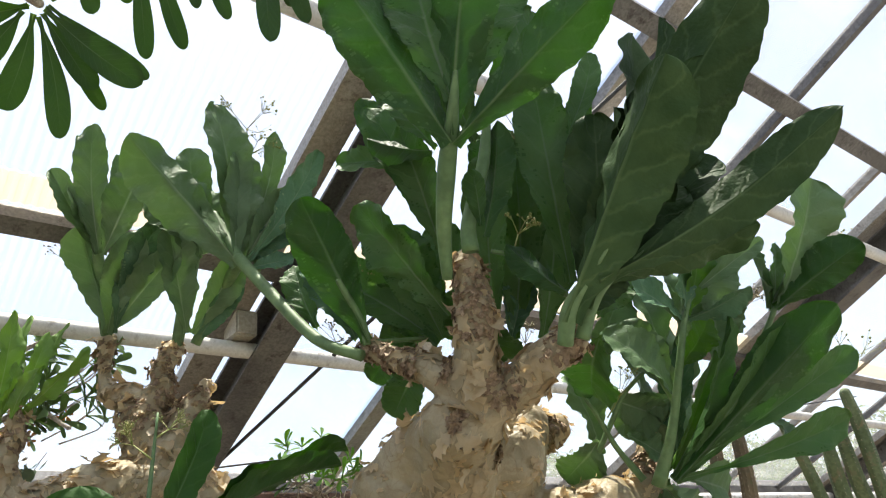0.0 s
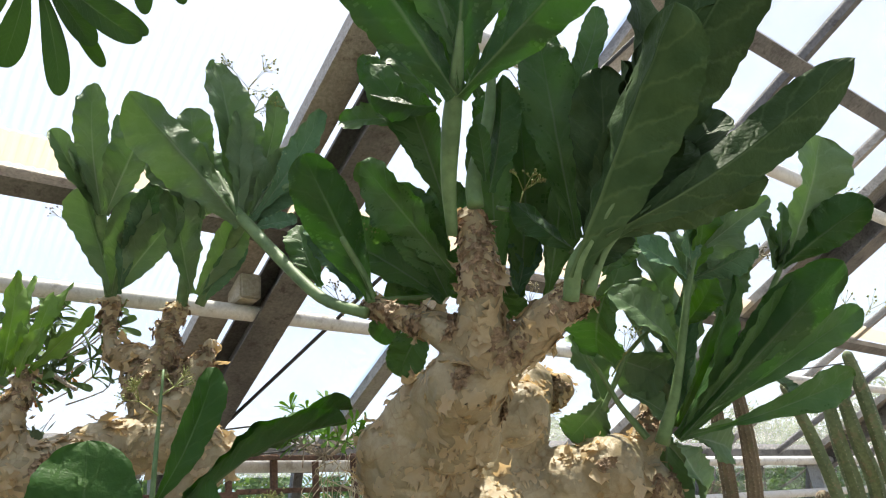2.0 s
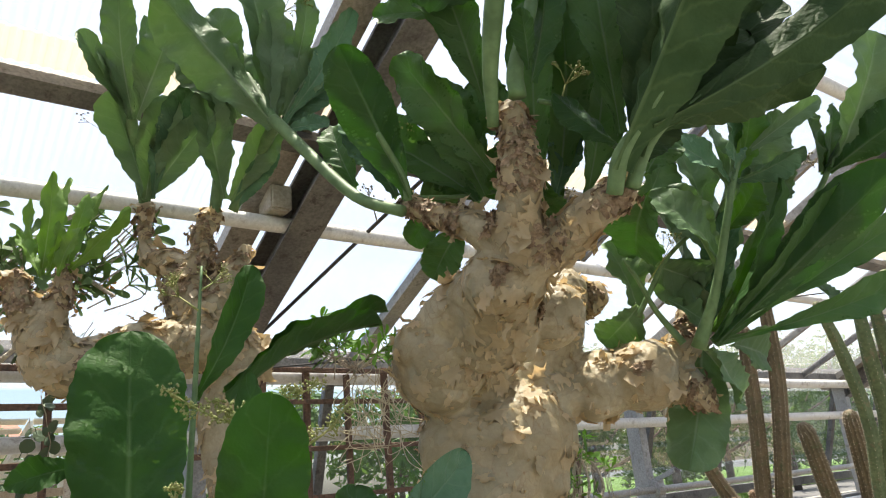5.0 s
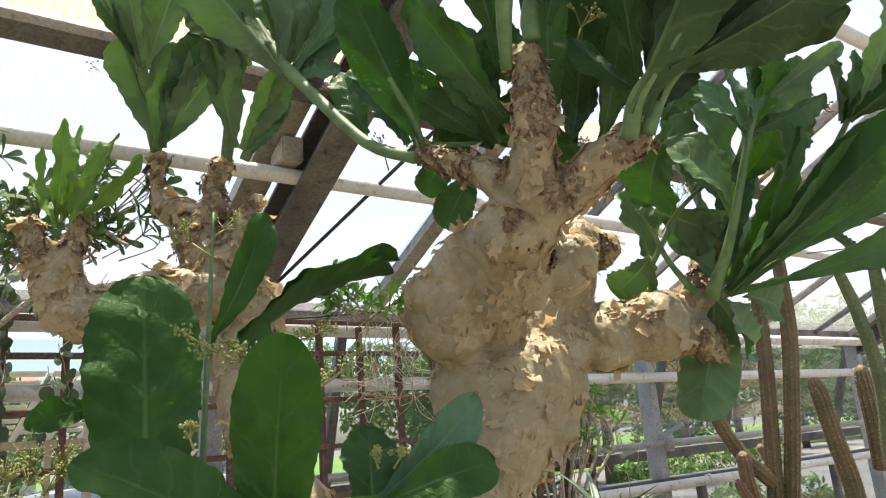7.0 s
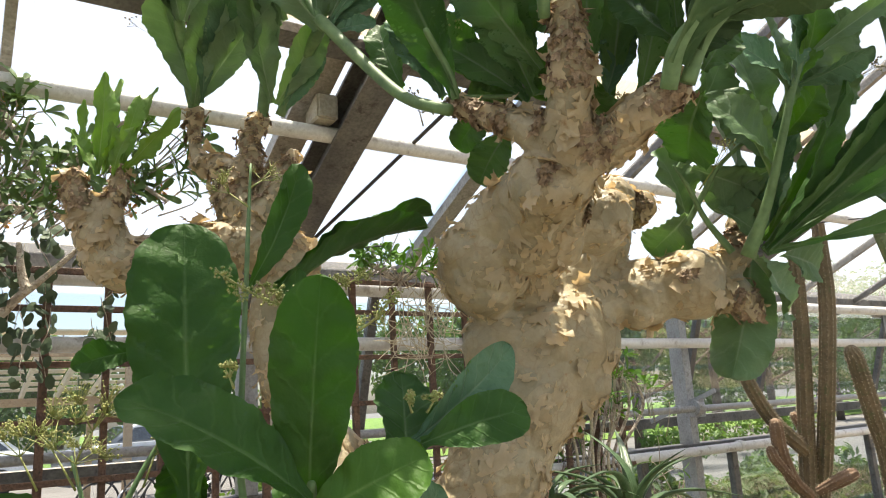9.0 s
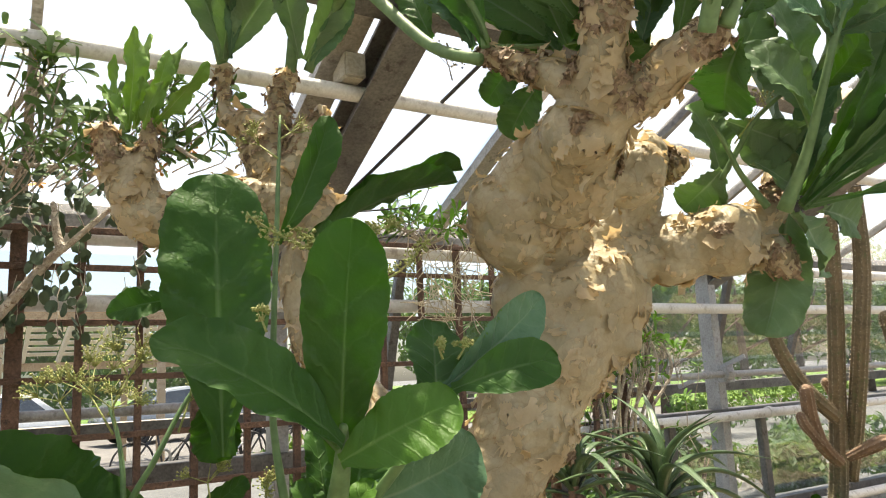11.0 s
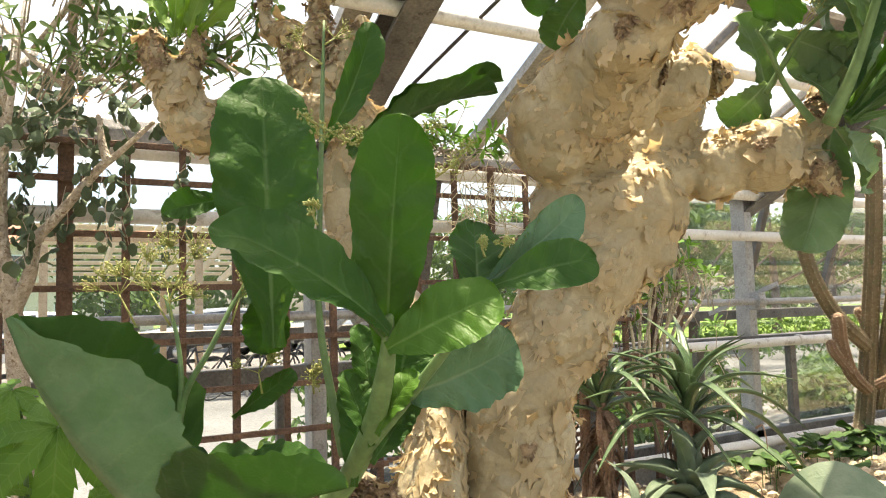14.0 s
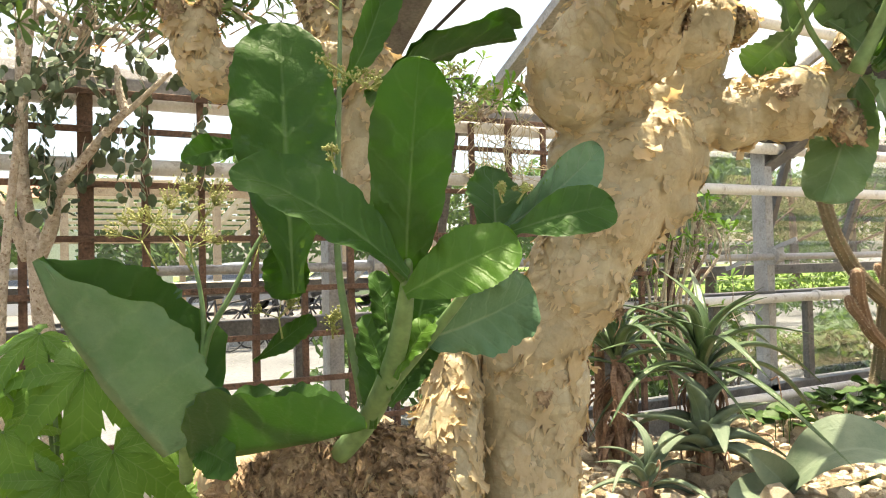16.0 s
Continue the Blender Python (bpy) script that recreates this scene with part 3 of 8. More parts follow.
# columns and main rafters, one pair a bay
BAYS = (-4.70, -1.80, 1.13, 4.08, 6.98, 9.88)
for x in BAYS:
    b = Build()
    box(b, (x - 0.07, WALL_Y - 0.02, 0.0), (x + 0.0, WALL_Y + 0.09, roof_z(WALL_Y) - 0.02), 0.004)
    part("column", b.mesh("column", [ZINC], False), frame_side, "galvanised grey steel column")
    b = Build()
    i_beam(b, (x, WALL_Y + 0.1, roof_z(WALL_Y + 0.1, -0.075)), (x, RIDGE_Y, roof_z(RIDGE_Y, -0.075)), 0.13, 0.14, 0.012, (0, 0, 1))
    part("rafter", b.mesh("rafter", [STEEL], False), frame_side)
    part("cap_bar", beam_mesh("cap_bar", (x - 0.150, WALL_Y + 0.12, roof_z(WALL_Y + 0.12, 0.01)), (x - 0.150, RIDGE_Y, roof_z(RIDGE_Y, 0.01)), 0.11, 0.05, ALU), frame_side, "pale brownish aluminium glazing cap")
    b = Build()
    i_beam(b, (x, RIDGE_Y, roof_z(RIDGE_Y, -0.10)), (x, 2 * RIDGE_Y - WALL_Y, roof_z(WALL_Y, -0.10)), 0.12, 0.18, 0.012, (0, 0, 1))
    part("rafter", b.mesh("rafter", [STEEL], False), frame_side)
# glazing bars
k = -7
while 0.94 + 0.88 * k < 11:
    x = 0.94 + 0.88 * k
    if not 0.05 < min(abs(x - q) for q in BAYS) < 0.25:
        off = 0.05 if k == 1 else 0.0
        part("glazing_bar", beam_mesh("glazing_bar", (x + off, WALL_Y + 0.12, roof_z(WALL_Y + 0.12, 0.02)), (x + off, RIDGE_Y, roof_z(RIDGE_Y, 0.02)), 0.03 + off, 0.045, ALU if k % 2 else STEEL), frame_side)
    part("mullion", box_mesh("mullion", (x - 0.03, WALL_Y + 0.012, 0.42), (x + 0.03, WALL_Y + 0.06, 1.00), STEEL), frame_side)
    k += 1
# purlins
for y, deep, m in ((0.93, 0.06, STEEL), (2.10, 0.05, STEEL), (-0.6, 0.06, STEEL), (-1.8, 0.06, STEEL)):
    part("purlin", beam_mesh("purlin", (-8, y, roof_z(y, -0.03)), (14, y, roof_z(y, -0.03)), 0.065, deep, m, (0, SLOPE, 1)), frame_side)
# eave beam and sill rails
part("eave_beam", box_mesh("eave_beam", (-8, WALL_Y - 0.045, 2.005), (14, WALL_Y + 0.115, 2.12), STEEL), frame_side)
part("sill_rail", box_mesh("sill_rail", (-8, WALL_Y - 0.03, 1.000), (14, WALL_Y + 0.10, 1.070), STEEL), frame_side)
part("bottom_rail", box_mesh("bottom_rail", (-8, WALL_Y - 0.02, 0.42), (14, WALL_Y + 0.09, 0.47), STEEL), frame_side)

# pale corrugated gutter strip that lies on the purlin
b = Build()
yy = 2.05
for i in range(1400):
    x0, x1 = -3 + 0.0075 * i, -3 + 0.0075 * (i + 1)
    h0, h1 = 0.003 * math.sin(i * math.pi / 2), 0.003 * math.sin((i + 1) * math.pi / 2)
    q = []
    for yb in (1.985, 2.08):
        q += [(x0, yb, roof_z(yb, 0.012 + h0)), (x1, yb, roof_z(yb, 0.012 + h1))]
    b.add([*q, *[(a, c, d - 0.005) for a, c, d in q]], [(0, 1, 3, 2), (6, 7, 5, 4)])
part("corrugated_strip", b.mesh("corrugated_strip", [CORR]), frame_side, "pale corrugated sheet strip")

# roof panes
roof = thing("roof_glazing", (0, 0, 2.5), "translucent milky roof panes between glazing bars", "roof", "", "structure")
k = -7
while 0.94 + 0.88 * k < 10.5:
    x0 = 0.94 + 0.88 * k + 0.012
    for y0, y1 in ((2.03, WALL_Y + 0.2), (-0.1, 2.026), (RIDGE_Y, -0.104)):
        b = Build()
        q = [(x0, y0, roof_z(y0, 0.03)), (x0 + 0.856, y0, roof_z(y0, 0.03)), (x0 + 0.856, y1, roof_z(y1, 0.03)), (x0, y1, roof_z(y1, 0.03))]
        b.add([*q, *[(a, c, d + 0.006) for a, c, d in q]], [(3, 2, 1, 0), (4, 5, 6, 7), (0, 1, 5, 4), (2, 3, 7, 6), (1, 2, 6, 5), (3, 0, 4, 7)])
        pane = part("roof_pane", b.mesh("roof_pane", [ROOFPANE], False), roof)
    k += 1
b = Build()
q = [(-8, RIDGE_Y, roof_z(RIDGE_Y, 0.03)), (14, RIDGE_Y, roof_z(RIDGE_Y, 0.03)), (14, 2 * RIDGE_Y - WALL_Y, roof_z(WALL_Y, 0.03)), (-8, 2 * RIDGE_Y - WALL_Y, roof_z(WALL_Y, 0.03))]
b.add([*q, *[(a, c, d + 0.006) for a, c, d in q]], [(3, 2, 1, 0), (4, 5, 6, 7), (0, 1, 5, 4), (2, 3, 7, 6), (1, 2, 6, 5), (3, 0, 4, 7)])
back = part("roof_pane", b.mesh("roof_pane", [ROOFPANE], False), roof)
# the far long wall and the two ends, glazed
far = thing("wall_far", (0, 2 * RIDGE_Y - WALL_Y, 0), "plain glazed walls closing the greenhouse", "wall", "", "structure")
fy = 2 * RIDGE_Y - WALL_Y
part("low_wall", box_mesh("low_wall", (-8, fy - 0.1, 0), (14, fy + 0.1, 1.0), CONC), far)
for i in range(8):
    x = -8 + 2.75 * i
    part("post", box_mesh("post", (x, fy - 0.04, 1.0), (x + 0.08, fy + 0.04, 2.0), STEEL), far)
    g = part("pane", box_mesh("pane", (x + 0.08, fy - 0.003, 1.0), (x + 2.74, fy + 0.003, 2.0), SIDEPANE, 0), far)
    g.visible_shadow = False
for x in (-8.0, 14.0):
    part("low_wall", box_mesh("low_wall", (x - 0.1, fy + 0.1, 0), (x + 0.1, WALL_Y - 0.05, 0.8), CONC), far)
    g = part("pane", box_mesh("pane", (x - 0.003, fy + 0.1, 0.8), (x + 0.003, WALL_Y - 0.05, 2.0), SIDEPANE, 0), far)
    g.visible_shadow = False

# side glazing: fixed panes below, a vent flap above that stands open at its foot
OPEN = 0.30
side = thing("side_glazing", (0, WALL_Y, 1.0), "side panes with a row of top-hung vents standing open", "window", "", "structure")
k = -7
while 0.94 + 0.88 * k < 10.5:
    x0 = 0.94 + 0.88 * k
    g = part("pane", box_mesh("pane", (x0 + 0.032, WALL_Y + 0.03, 0.47), (x0 + 0.848, WALL_Y + 0.036, 1.000), SIDEPANE, 0), side)
    g.visible_shadow = False
    v = part("vent_bar", beam_mesh("vent_bar", (x0, WALL_Y + 0.135, 2.03), (x0, WALL_Y + 0.12 + OPEN, 1.20), 0.04, 0.05, STEEL, (1, 0, 0)), side)
    b = Build()
    q = [(x0 + 0.025, WALL_Y + 0.135, 2.03), (x0 + 0.855, WALL_Y + 0.135, 2.03), (x0 + 0.855, WALL_Y + 0.12 + OPEN, 1.23), (x0 + 0.025, WALL_Y + 0.12 + OPEN, 1.23)]
    b.add([*q, *[(a, c + 0.005, d) for a, c, d in q]], [(3, 2, 1, 0), (4, 5, 6, 7), (0, 1, 5, 4), (2, 3, 7, 6), (1, 2, 6, 5), (3, 0, 4, 7)])
    g = part("vent_pane", b.mesh("vent_pane", [SIDEPANE], False), side)
    g.visible_shadow = False
    k += 1
part("vent_rail", box_mesh("vent_rail", (-8, WALL_Y + 0.09 + OPEN, 1.165), (14, WALL_Y + 0.15 + OPEN, 1.235), STEEL), side)


def pipe(name, y, z, r, x0, x1, label, mat=None, joints=()):
    t = thing(name, (x0, y, z), label, "pipe", "", "")
    part("run", tube_mesh("run", [(x0, y, z, r), ((x0 + x1) / 2, y, z - 0.004, r), (x1, y, z, r)], mat or PIPE, seg=14, steps=10), t)
    for x in joints:
        part("joint", tube_mesh("joint", [(x - 0.02, y, z, r * 1.2), (x, y, z, r * 1.28), (x + 0.02, y, z, r * 1.2)], mat or PIPE, seg=14, steps=2), t)
    return t


pipe("heating_pipe", 2.37, 2.37, 0.029, -6, 12, "cream-painted heating pipe slung under the roof", joints=(1.165, 4.1, -1.8))
pipe("heating_pipe", 1.22, 2.845, 0.03, -6, 12, "cream-painted heating pipe slung under the roof", joints=(4.1,))
pipe("heating_pipe", 3.26, 1.98, 0.036, -6, 12, "white-painted heating pipe along the side wall", joints=(0.9,))
pipe("heating_pipe", 3.27, 1.715, 0.032, -6, 12, "white-painted heating pipe along the side wall", joints=(2.4,))
pipe("heating_pipe", 3.28, 1.03, 0.030, 1.6, 12, "white-painted heating pipe along the side wall", joints=(4.4,))
pipe("heating_pipe", 3.14, 0.45, 0.03, -6, 12, "white-painted heating pipe low along the side wall")
vent_shaft = pipe("vent_shaft", 3.27, 1.295, 0.021, -6, 12, "grey galvanised vent-opening shaft with bolted collars", ZINC, joints=(0.78, 1.25, 3.82))
for x in (4.0, 1.27):
    b = Build()
    tube(b, [(x - 0.03, 3.27, 1.295, 0.05), (x + 0.03, 3.27, 1.295, 0.05)], seg=14, steps=2)
    box(b, (x - 0.012, 3.24, 1.24), (x + 0.05, 3.33, 1.35), 0.006)
    beam(b, (x + 0.02, 3.13, 1.40), (x + 0.02, 3.68, 1.215), 0.012, 0.028)
    part("rack_and_pinion", b.mesh("rack_and_pinion", [ZINC], False), vent_shaft, "grey rack and pinion gear")

# black tie rods under the roof
for p, q, r in (((1.83, 0.90, 3.04), (1.19, 3.05, 2.06), 0.0085), ((1.55, 2.9, 2.11), (0.4, 3.2, 2.0), 0.004), ((2.2, 2.9, 2.05), (1.3, 3.05, 1.98), 0.004), ((5.3, 2.1, 2.45), (3.9, 2.5, 2.30), 0.004)):
    t = thing("tie_rod", p, "thin black steel tie rod under the roof", "tie rod")
    part("rod", tube_mesh("rod", [(*p, r), (*q, r)], ROD, seg=6, steps=2), t)
jb = thing("junction_box", (1.03, 2.33, 2.43), "small beige plastic box fixed beside the rafter", "junction box")
b = Build()
box(b, (0.985, 2.30, 2.395), (1.065, 2.40, 2.490), 0.008)
part("body", b.mesh("body", [BOXP], False), jb)
part("lid", box_mesh("lid", (0.99, 2.292, 2.402), (1.06, 2.30, 2.483), BOXP), jb)

# rusty trellis before the side wall
trellis = thing("trellis", (0.05, 3.22, BED), "rusty square-grid metal trellis before the side glazing", "trellis")
for i in range(-4, 16):
    x = 0.055 + 0.213 * i
    w = 0.028 if i in (0, 14) else 0.013 + 0.002 * (i % 2)
    part("upright", box_mesh("upright", (x - w, 3.20, BED - 0.1), (x + w, 3.224, 2.0 + 0.02 * math.sin(i * 3)), RUST, 0.002), trellis)
for j, z in enumerate((0.62, 0.81, 1.005, 1.205, 1.42, 1.63, 1.84, 1.985)):
    part("rail", box_mesh("rail", (-0.95, 3.178, z - 0.012), (1.36, 3.198, z + 0.012), RUST, 0.002), trellis)
    part("rail", box_mesh("rail", (1.36, 3.180, z - 0.011 + 0.012), (2.75 if j > 3 else 3.3, 3.198, z + 0.011 + 0.012), RUST, 0.002), trellis)


# ---------- the pale caudex plant in the middle ----------
main_plant = thing("caudex_plant", (0.975, 1.618, 0.350), "thick pale-barked caudex plant with peeling papery bark and fleshy green leaves", "succulent plant", "caudex plants")
caudex(main_plant, [
    ((0.975, 1.618, 0.690, 0.1316), (0.971, 1.603, 0.886, 0.1267), (0.974, 1.587, 1.053, 0.1233), (1.030, 1.544, 1.175, 0.1090), (1.091, 1.497, 1.309, 0.1192), (1.134, 1.462, 1.415, 0.1212), (1.202, 1.434, 1.550, 0.0813), (1.242, 1.434, 1.662, 0.0685)),
    ((1.178, 1.423, 1.641, 0.0830), (1.068, 1.410, 1.695, 0.0957), (0.979, 1.378, 1.704, 0.1016), (0.974, 1.311, 1.772, 0.0800), (0.970, 1.234, 1.795, 0.0690)),
    ((1.037, 1.281, 1.740, 0.1108), (0.995, 1.193, 1.790, 0.0920), (0.961, 1.105, 1.822, 0.0770), (0.931, 1.048, 1.869, 0.0610)),
    ((0.935, 1.063, 1.851, 0.0500), (0.892, 1.104, 1.903, 0.0365), (0.844, 1.164, 1.943, 0.0290), (0.803, 1.209, 1.977, 0.0215)),
    ((0.937, 1.047, 1.858, 0.0588), (0.908, 0.998, 1.915, 0.0457), (0.887, 0.965, 1.987, 0.0379), (0.862, 0.944, 2.072, 0.0254)),
    ((0.963, 1.047, 1.839, 0.0592), (0.987, 0.985, 1.856, 0.0430), (1.001, 0.916, 1.880, 0.0385), (1.009, 0.853, 1.898, 0.0328)),
    ((1.235, 1.426, 1.660, 0.0817), (1.316, 1.394, 1.728, 0.0767), (1.368, 1.388, 1.801, 0.0692), (1.397, 1.393, 1.884, 0.0616)),
    ((1.371, 1.409, 1.793, 0.0532), (1.460, 1.406, 1.874, 0.0487), (1.523, 1.395, 1.887, 0.0376)),
    ((1.237, 1.393, 1.599, 0.0803), (1.360, 1.351, 1.634, 0.0650), (1.427, 1.293, 1.641, 0.0736), (1.502, 1.243, 1.650, 0.0772), (1.557, 1.203, 1.633, 0.0529), (1.604, 1.169, 1.586, 0.0316)),
    ((1.552, 1.205, 1.666, 0.0503), (1.600, 1.179, 1.731, 0.0437), (1.649, 1.174, 1.816, 0.0348)),
    ((0.975, 1.617, 0.718, 0.1316), (0.976, 1.646, 0.404, 0.1470), (0.968, 1.656, 0.166, 0.1680)),
], 8500, 3, scars=((0.894, 1.062, 1.796, 0.020), (1.098, 1.107, 1.754, 0.022), (0.870, 1.051, 1.892, 0.022), (1.329, 1.123, 1.660, 0.016), (1.133, 1.412, 1.163, 0.015), (0.945, 1.491, 0.988, 0.014), (0.793, 1.194, 1.969, 0.050), (0.826, 1.139, 1.943, 0.050), (0.850, 0.936, 2.042, 0.050), (0.855, 0.946, 1.961, 0.050), (0.993, 0.841, 1.891, 0.050), (0.938, 0.974, 1.845, 0.040), (1.581, 1.158, 1.593, 0.050), (1.352, 1.362, 1.834, 0.030), (1.467, 1.368, 1.871, 0.050), (1.581, 1.166, 1.739, 0.040), ), lobes=((1.120, 1.455, 1.430, 0.1380, 1.20), (1.196, 1.390, 1.545, 0.1050, 1.15), (1.125, 1.400, 1.530, 0.0980, 1.20), (1.258, 1.374, 1.525, 0.0800, 1.15), (1.225, 1.400, 1.450, 0.0850, 1.20), (0.975, 1.386, 1.680, 0.0980, 1.05), (0.936, 1.372, 1.728, 0.0780, 0.85), (0.990, 1.281, 1.775, 0.0760, 1.10), (1.057, 1.434, 1.512, 0.0960, 1.45), (1.323, 1.378, 1.759, 0.0763, 1.20), (1.478, 1.233, 1.645, 0.0947, 0.95), (1.392, 1.312, 1.635, 0.0777, 1.10), (1.577, 1.182, 1.617, 0.0526, 1.00), (1.003, 1.573, 0.983, 0.1150, 1.60), (1.085, 1.502, 1.269, 0.1138, 1.20), (0.918, 1.093, 1.796, 0.0668, 1.00), (1.164, 1.204, 1.769, 0.0748, 1.00)))
add_stem(main_plant, ((0.780, 0.909, 2.008, 0.0100), (0.745, 0.862, 2.084, 0.0138), (0.713, 0.801, 2.157, 0.0164), (0.687, 0.743, 2.216, 0.0113), (0.671, 0.704, 2.276, 0.0047)))
add_stem(main_plant, ((0.809, 0.871, 2.053, 0.0161), (0.808, 0.864, 2.112, 0.0143), (0.839, 0.838, 2.228, 0.0127), (0.851, 0.821, 2.331, 0.0076), (0.860, 0.800, 2.423, 0.0033)))
add_stem(main_plant, ((0.951, 0.815, 1.877, 0.0148), (0.940, 0.780, 1.930, 0.0150), (0.948, 0.735, 1.972, 0.0085), (0.956, 0.675, 2.018, 0.0015)))
add_stem(main_plant, ((0.980, 0.799, 1.886, 0.0139), (0.988, 0.773, 1.938, 0.0132), (0.998, 0.735, 1.972, 0.0080), (1.030, 0.670, 2.012, 0.0015)))
add_stem(main_plant, ((0.776, 1.193, 1.954, 0.0125), (0.737, 1.302, 2.020, 0.0130), (0.697, 1.434, 2.167, 0.0140), (0.663, 1.534, 2.290, 0.0150)))
add_stem(main_plant, ((1.496, 1.080, 1.686, 0.0183), (1.496, 1.009, 1.800, 0.0118), (1.497, 0.947, 1.945, 0.0093), (1.512, 0.914, 2.048, 0.0081), (1.553, 0.874, 2.173, 0.0042)))
add_stem(main_plant, ((1.560, 1.076, 1.698, 0.0120), (1.685, 0.967, 1.841, 0.0097), (1.744, 0.859, 2.003, 0.0084), (1.757, 0.784, 2.106, 0.0056)))
add_stem(main_plant, ((1.519, 1.134, 1.708, 0.0095), (1.483, 1.169, 1.794, 0.0069), (1.437, 1.167, 1.861, 0.0055), (1.394, 1.170, 1.915, 0.0028)))
add_stem(main_plant, ((1.469, 1.213, 1.789, 0.0070), (1.481, 1.158, 1.861, 0.0070), (1.495, 1.109, 1.921, 0.0056), (1.570, 1.022, 2.004, 0.0042)))
add_stem(main_plant, ((0.786, 1.186, 1.976, 0.0091), (0.769, 1.174, 2.018, 0.0080), (0.708, 1.155, 2.087, 0.0067)))
add_stem(main_plant, ((0.896, 0.907, 2.087, 0.0043), (0.963, 0.886, 2.074, 0.0055), (1.021, 0.853, 2.000, 0.0065)))
add_stem(main_plant, ((0.796, 1.199, 1.988, 0.0046), (0.906, 1.171, 1.999, 0.0048), (0.978, 1.145, 2.012, 0.0049)))
add_leaf(main_plant, (0.691, 0.762, 2.178), (0.471, 0.753, 2.448), 0.140, (0.45, 0.80, 0.39), fold=0.55)
add_leaf(main_plant, (0.692, 0.754, 2.191), (0.623, 0.563, 2.499), 0.115, (0.64, 0.58, 0.50), fold=0.5)
add_leaf(main_plant, (0.698, 0.757, 2.177), (0.767, 0.437, 2.315), 0.100, (0.80, 0.37, 0.47), fold=0.5)
add_leaf(main_plant, (0.681, 0.732, 2.241), (0.634, 0.739, 2.528), 0.127, (-0.61, -0.79, -0.08))
add_leaf(main_plant, (0.717, 0.725, 2.274), (0.791, 0.648, 2.551), 0.110, (-0.51, -0.86, -0.10))
add_leaf(main_plant, (0.711, 0.787, 2.229), (0.639, 0.824, 2.479), 0.101, (-0.46, -0.89, -0.00))
add_leaf(main_plant, (0.852, 0.827, 2.322), (0.941, 0.738, 2.575), 0.113, (-0.50, -0.86, -0.13))
add_leaf(main_plant, (0.801, 0.926, 2.302), (0.712, 0.981, 2.452), 0.064, (-0.55, -0.83, -0.02), wave=0.12)
add_leaf(main_plant, (0.799, 0.934, 2.293), (0.716, 1.036, 2.358), 0.048, (0.69, 0.69, -0.21), fold=0.7)
add_leaf(main_plant, (0.855, 1.060, 2.364), (0.767, 1.239, 2.430), 0.063, (-0.89, -0.45, 0.04), fold=0.6)
add_leaf(main_plant, (0.851, 1.093, 2.316), (0.765, 1.118, 2.535), 0.069, (-0.58, -0.80, -0.14), fold=0.6, wave=0.1)
add_leaf(main_plant, (0.891, 1.038, 2.163), (0.741, 1.064, 2.467), 0.113, (-0.44, -0.89, -0.14))
add_leaf(main_plant, (0.877, 1.032, 2.144), (0.782, 1.013, 2.399), 0.094, (-0.80, -0.50, -0.34), fold=0.5)
add_leaf(main_plant, (0.917, 1.077, 2.018), (0.735, 1.116, 2.252), 0.110, (-0.76, -0.36, -0.54), wave=0.12, fold=0.4)
add_leaf(main_plant, (0.929, 1.117, 1.984), (0.818, 1.121, 2.224), 0.113, (-0.50, -0.84, -0.22), fold=0.4)
add_leaf(main_plant, (0.934, 1.150, 1.995), (0.726, 1.312, 2.182), 0.110, (-0.54, -0.83, 0.13), wave=0.11)
add_leaf(main_plant, (0.935, 1.143, 1.981), (0.819, 1.245, 2.116), 0.091, (0.82, 0.40, 0.40))
add_leaf(main_plant, (0.978, 1.162, 2.031), (0.918, 1.205, 2.186), 0.113, (-0.61, -0.79, -0.02))
add_leaf(main_plant, (0.785, 1.183, 1.982), (0.597, 1.105, 2.225), 0.117, (0.32, 0.80, 0.50), wave=0.06, fold=0.4)
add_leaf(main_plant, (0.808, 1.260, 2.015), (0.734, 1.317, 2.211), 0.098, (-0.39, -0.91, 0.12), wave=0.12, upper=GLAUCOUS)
add_leaf(main_plant, (0.765, 1.351, 2.066), (0.743, 1.409, 2.237), 0.077, (-0.62, -0.76, 0.18), wave=0.12)
add_leaf(main_plant, (0.807, 0.836, 2.087), (0.764, 0.793, 2.168), 0.040, (0.42, 0.69, 0.59))
add_leaf(main_plant, (0.844, 0.864, 2.086), (0.857, 0.802, 2.308), 0.063, (0.86, 0.50, 0.09), fold=0.6)
add_leaf(main_plant, (1.003, 1.035, 1.967), (0.954, 0.924, 2.353), 0.094, (-0.78, -0.56, -0.26), fold=0.5)
add_leaf(main_plant, (1.072, 1.055, 1.982), (1.023, 0.924, 2.398), 0.116, (-0.68, -0.67, -0.29), wave=0.1, fold=0.4)
add_leaf(main_plant, (1.095, 1.058, 2.038), (1.124, 0.947, 2.316), 0.100, (-0.53, -0.80, -0.27), fold=0.4)
add_leaf(main_plant, (1.112, 1.011, 1.973), (1.122, 0.905, 2.293), 0.098, (-0.50, -0.83, -0.26), wave=0.12)
add_leaf(main_plant, (1.007, 0.841, 1.993), (0.915, 0.886, 2.094), 0.066, (0.45, 0.89, 0.02), wave=0.05)
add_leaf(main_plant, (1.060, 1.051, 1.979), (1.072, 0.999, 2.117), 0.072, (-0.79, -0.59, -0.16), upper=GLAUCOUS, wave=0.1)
add_leaf(main_plant, (1.026, 0.838, 2.018), (0.979, 0.800, 2.470), 0.113, (-0.58, -0.81, -0.13), wave=0.08)
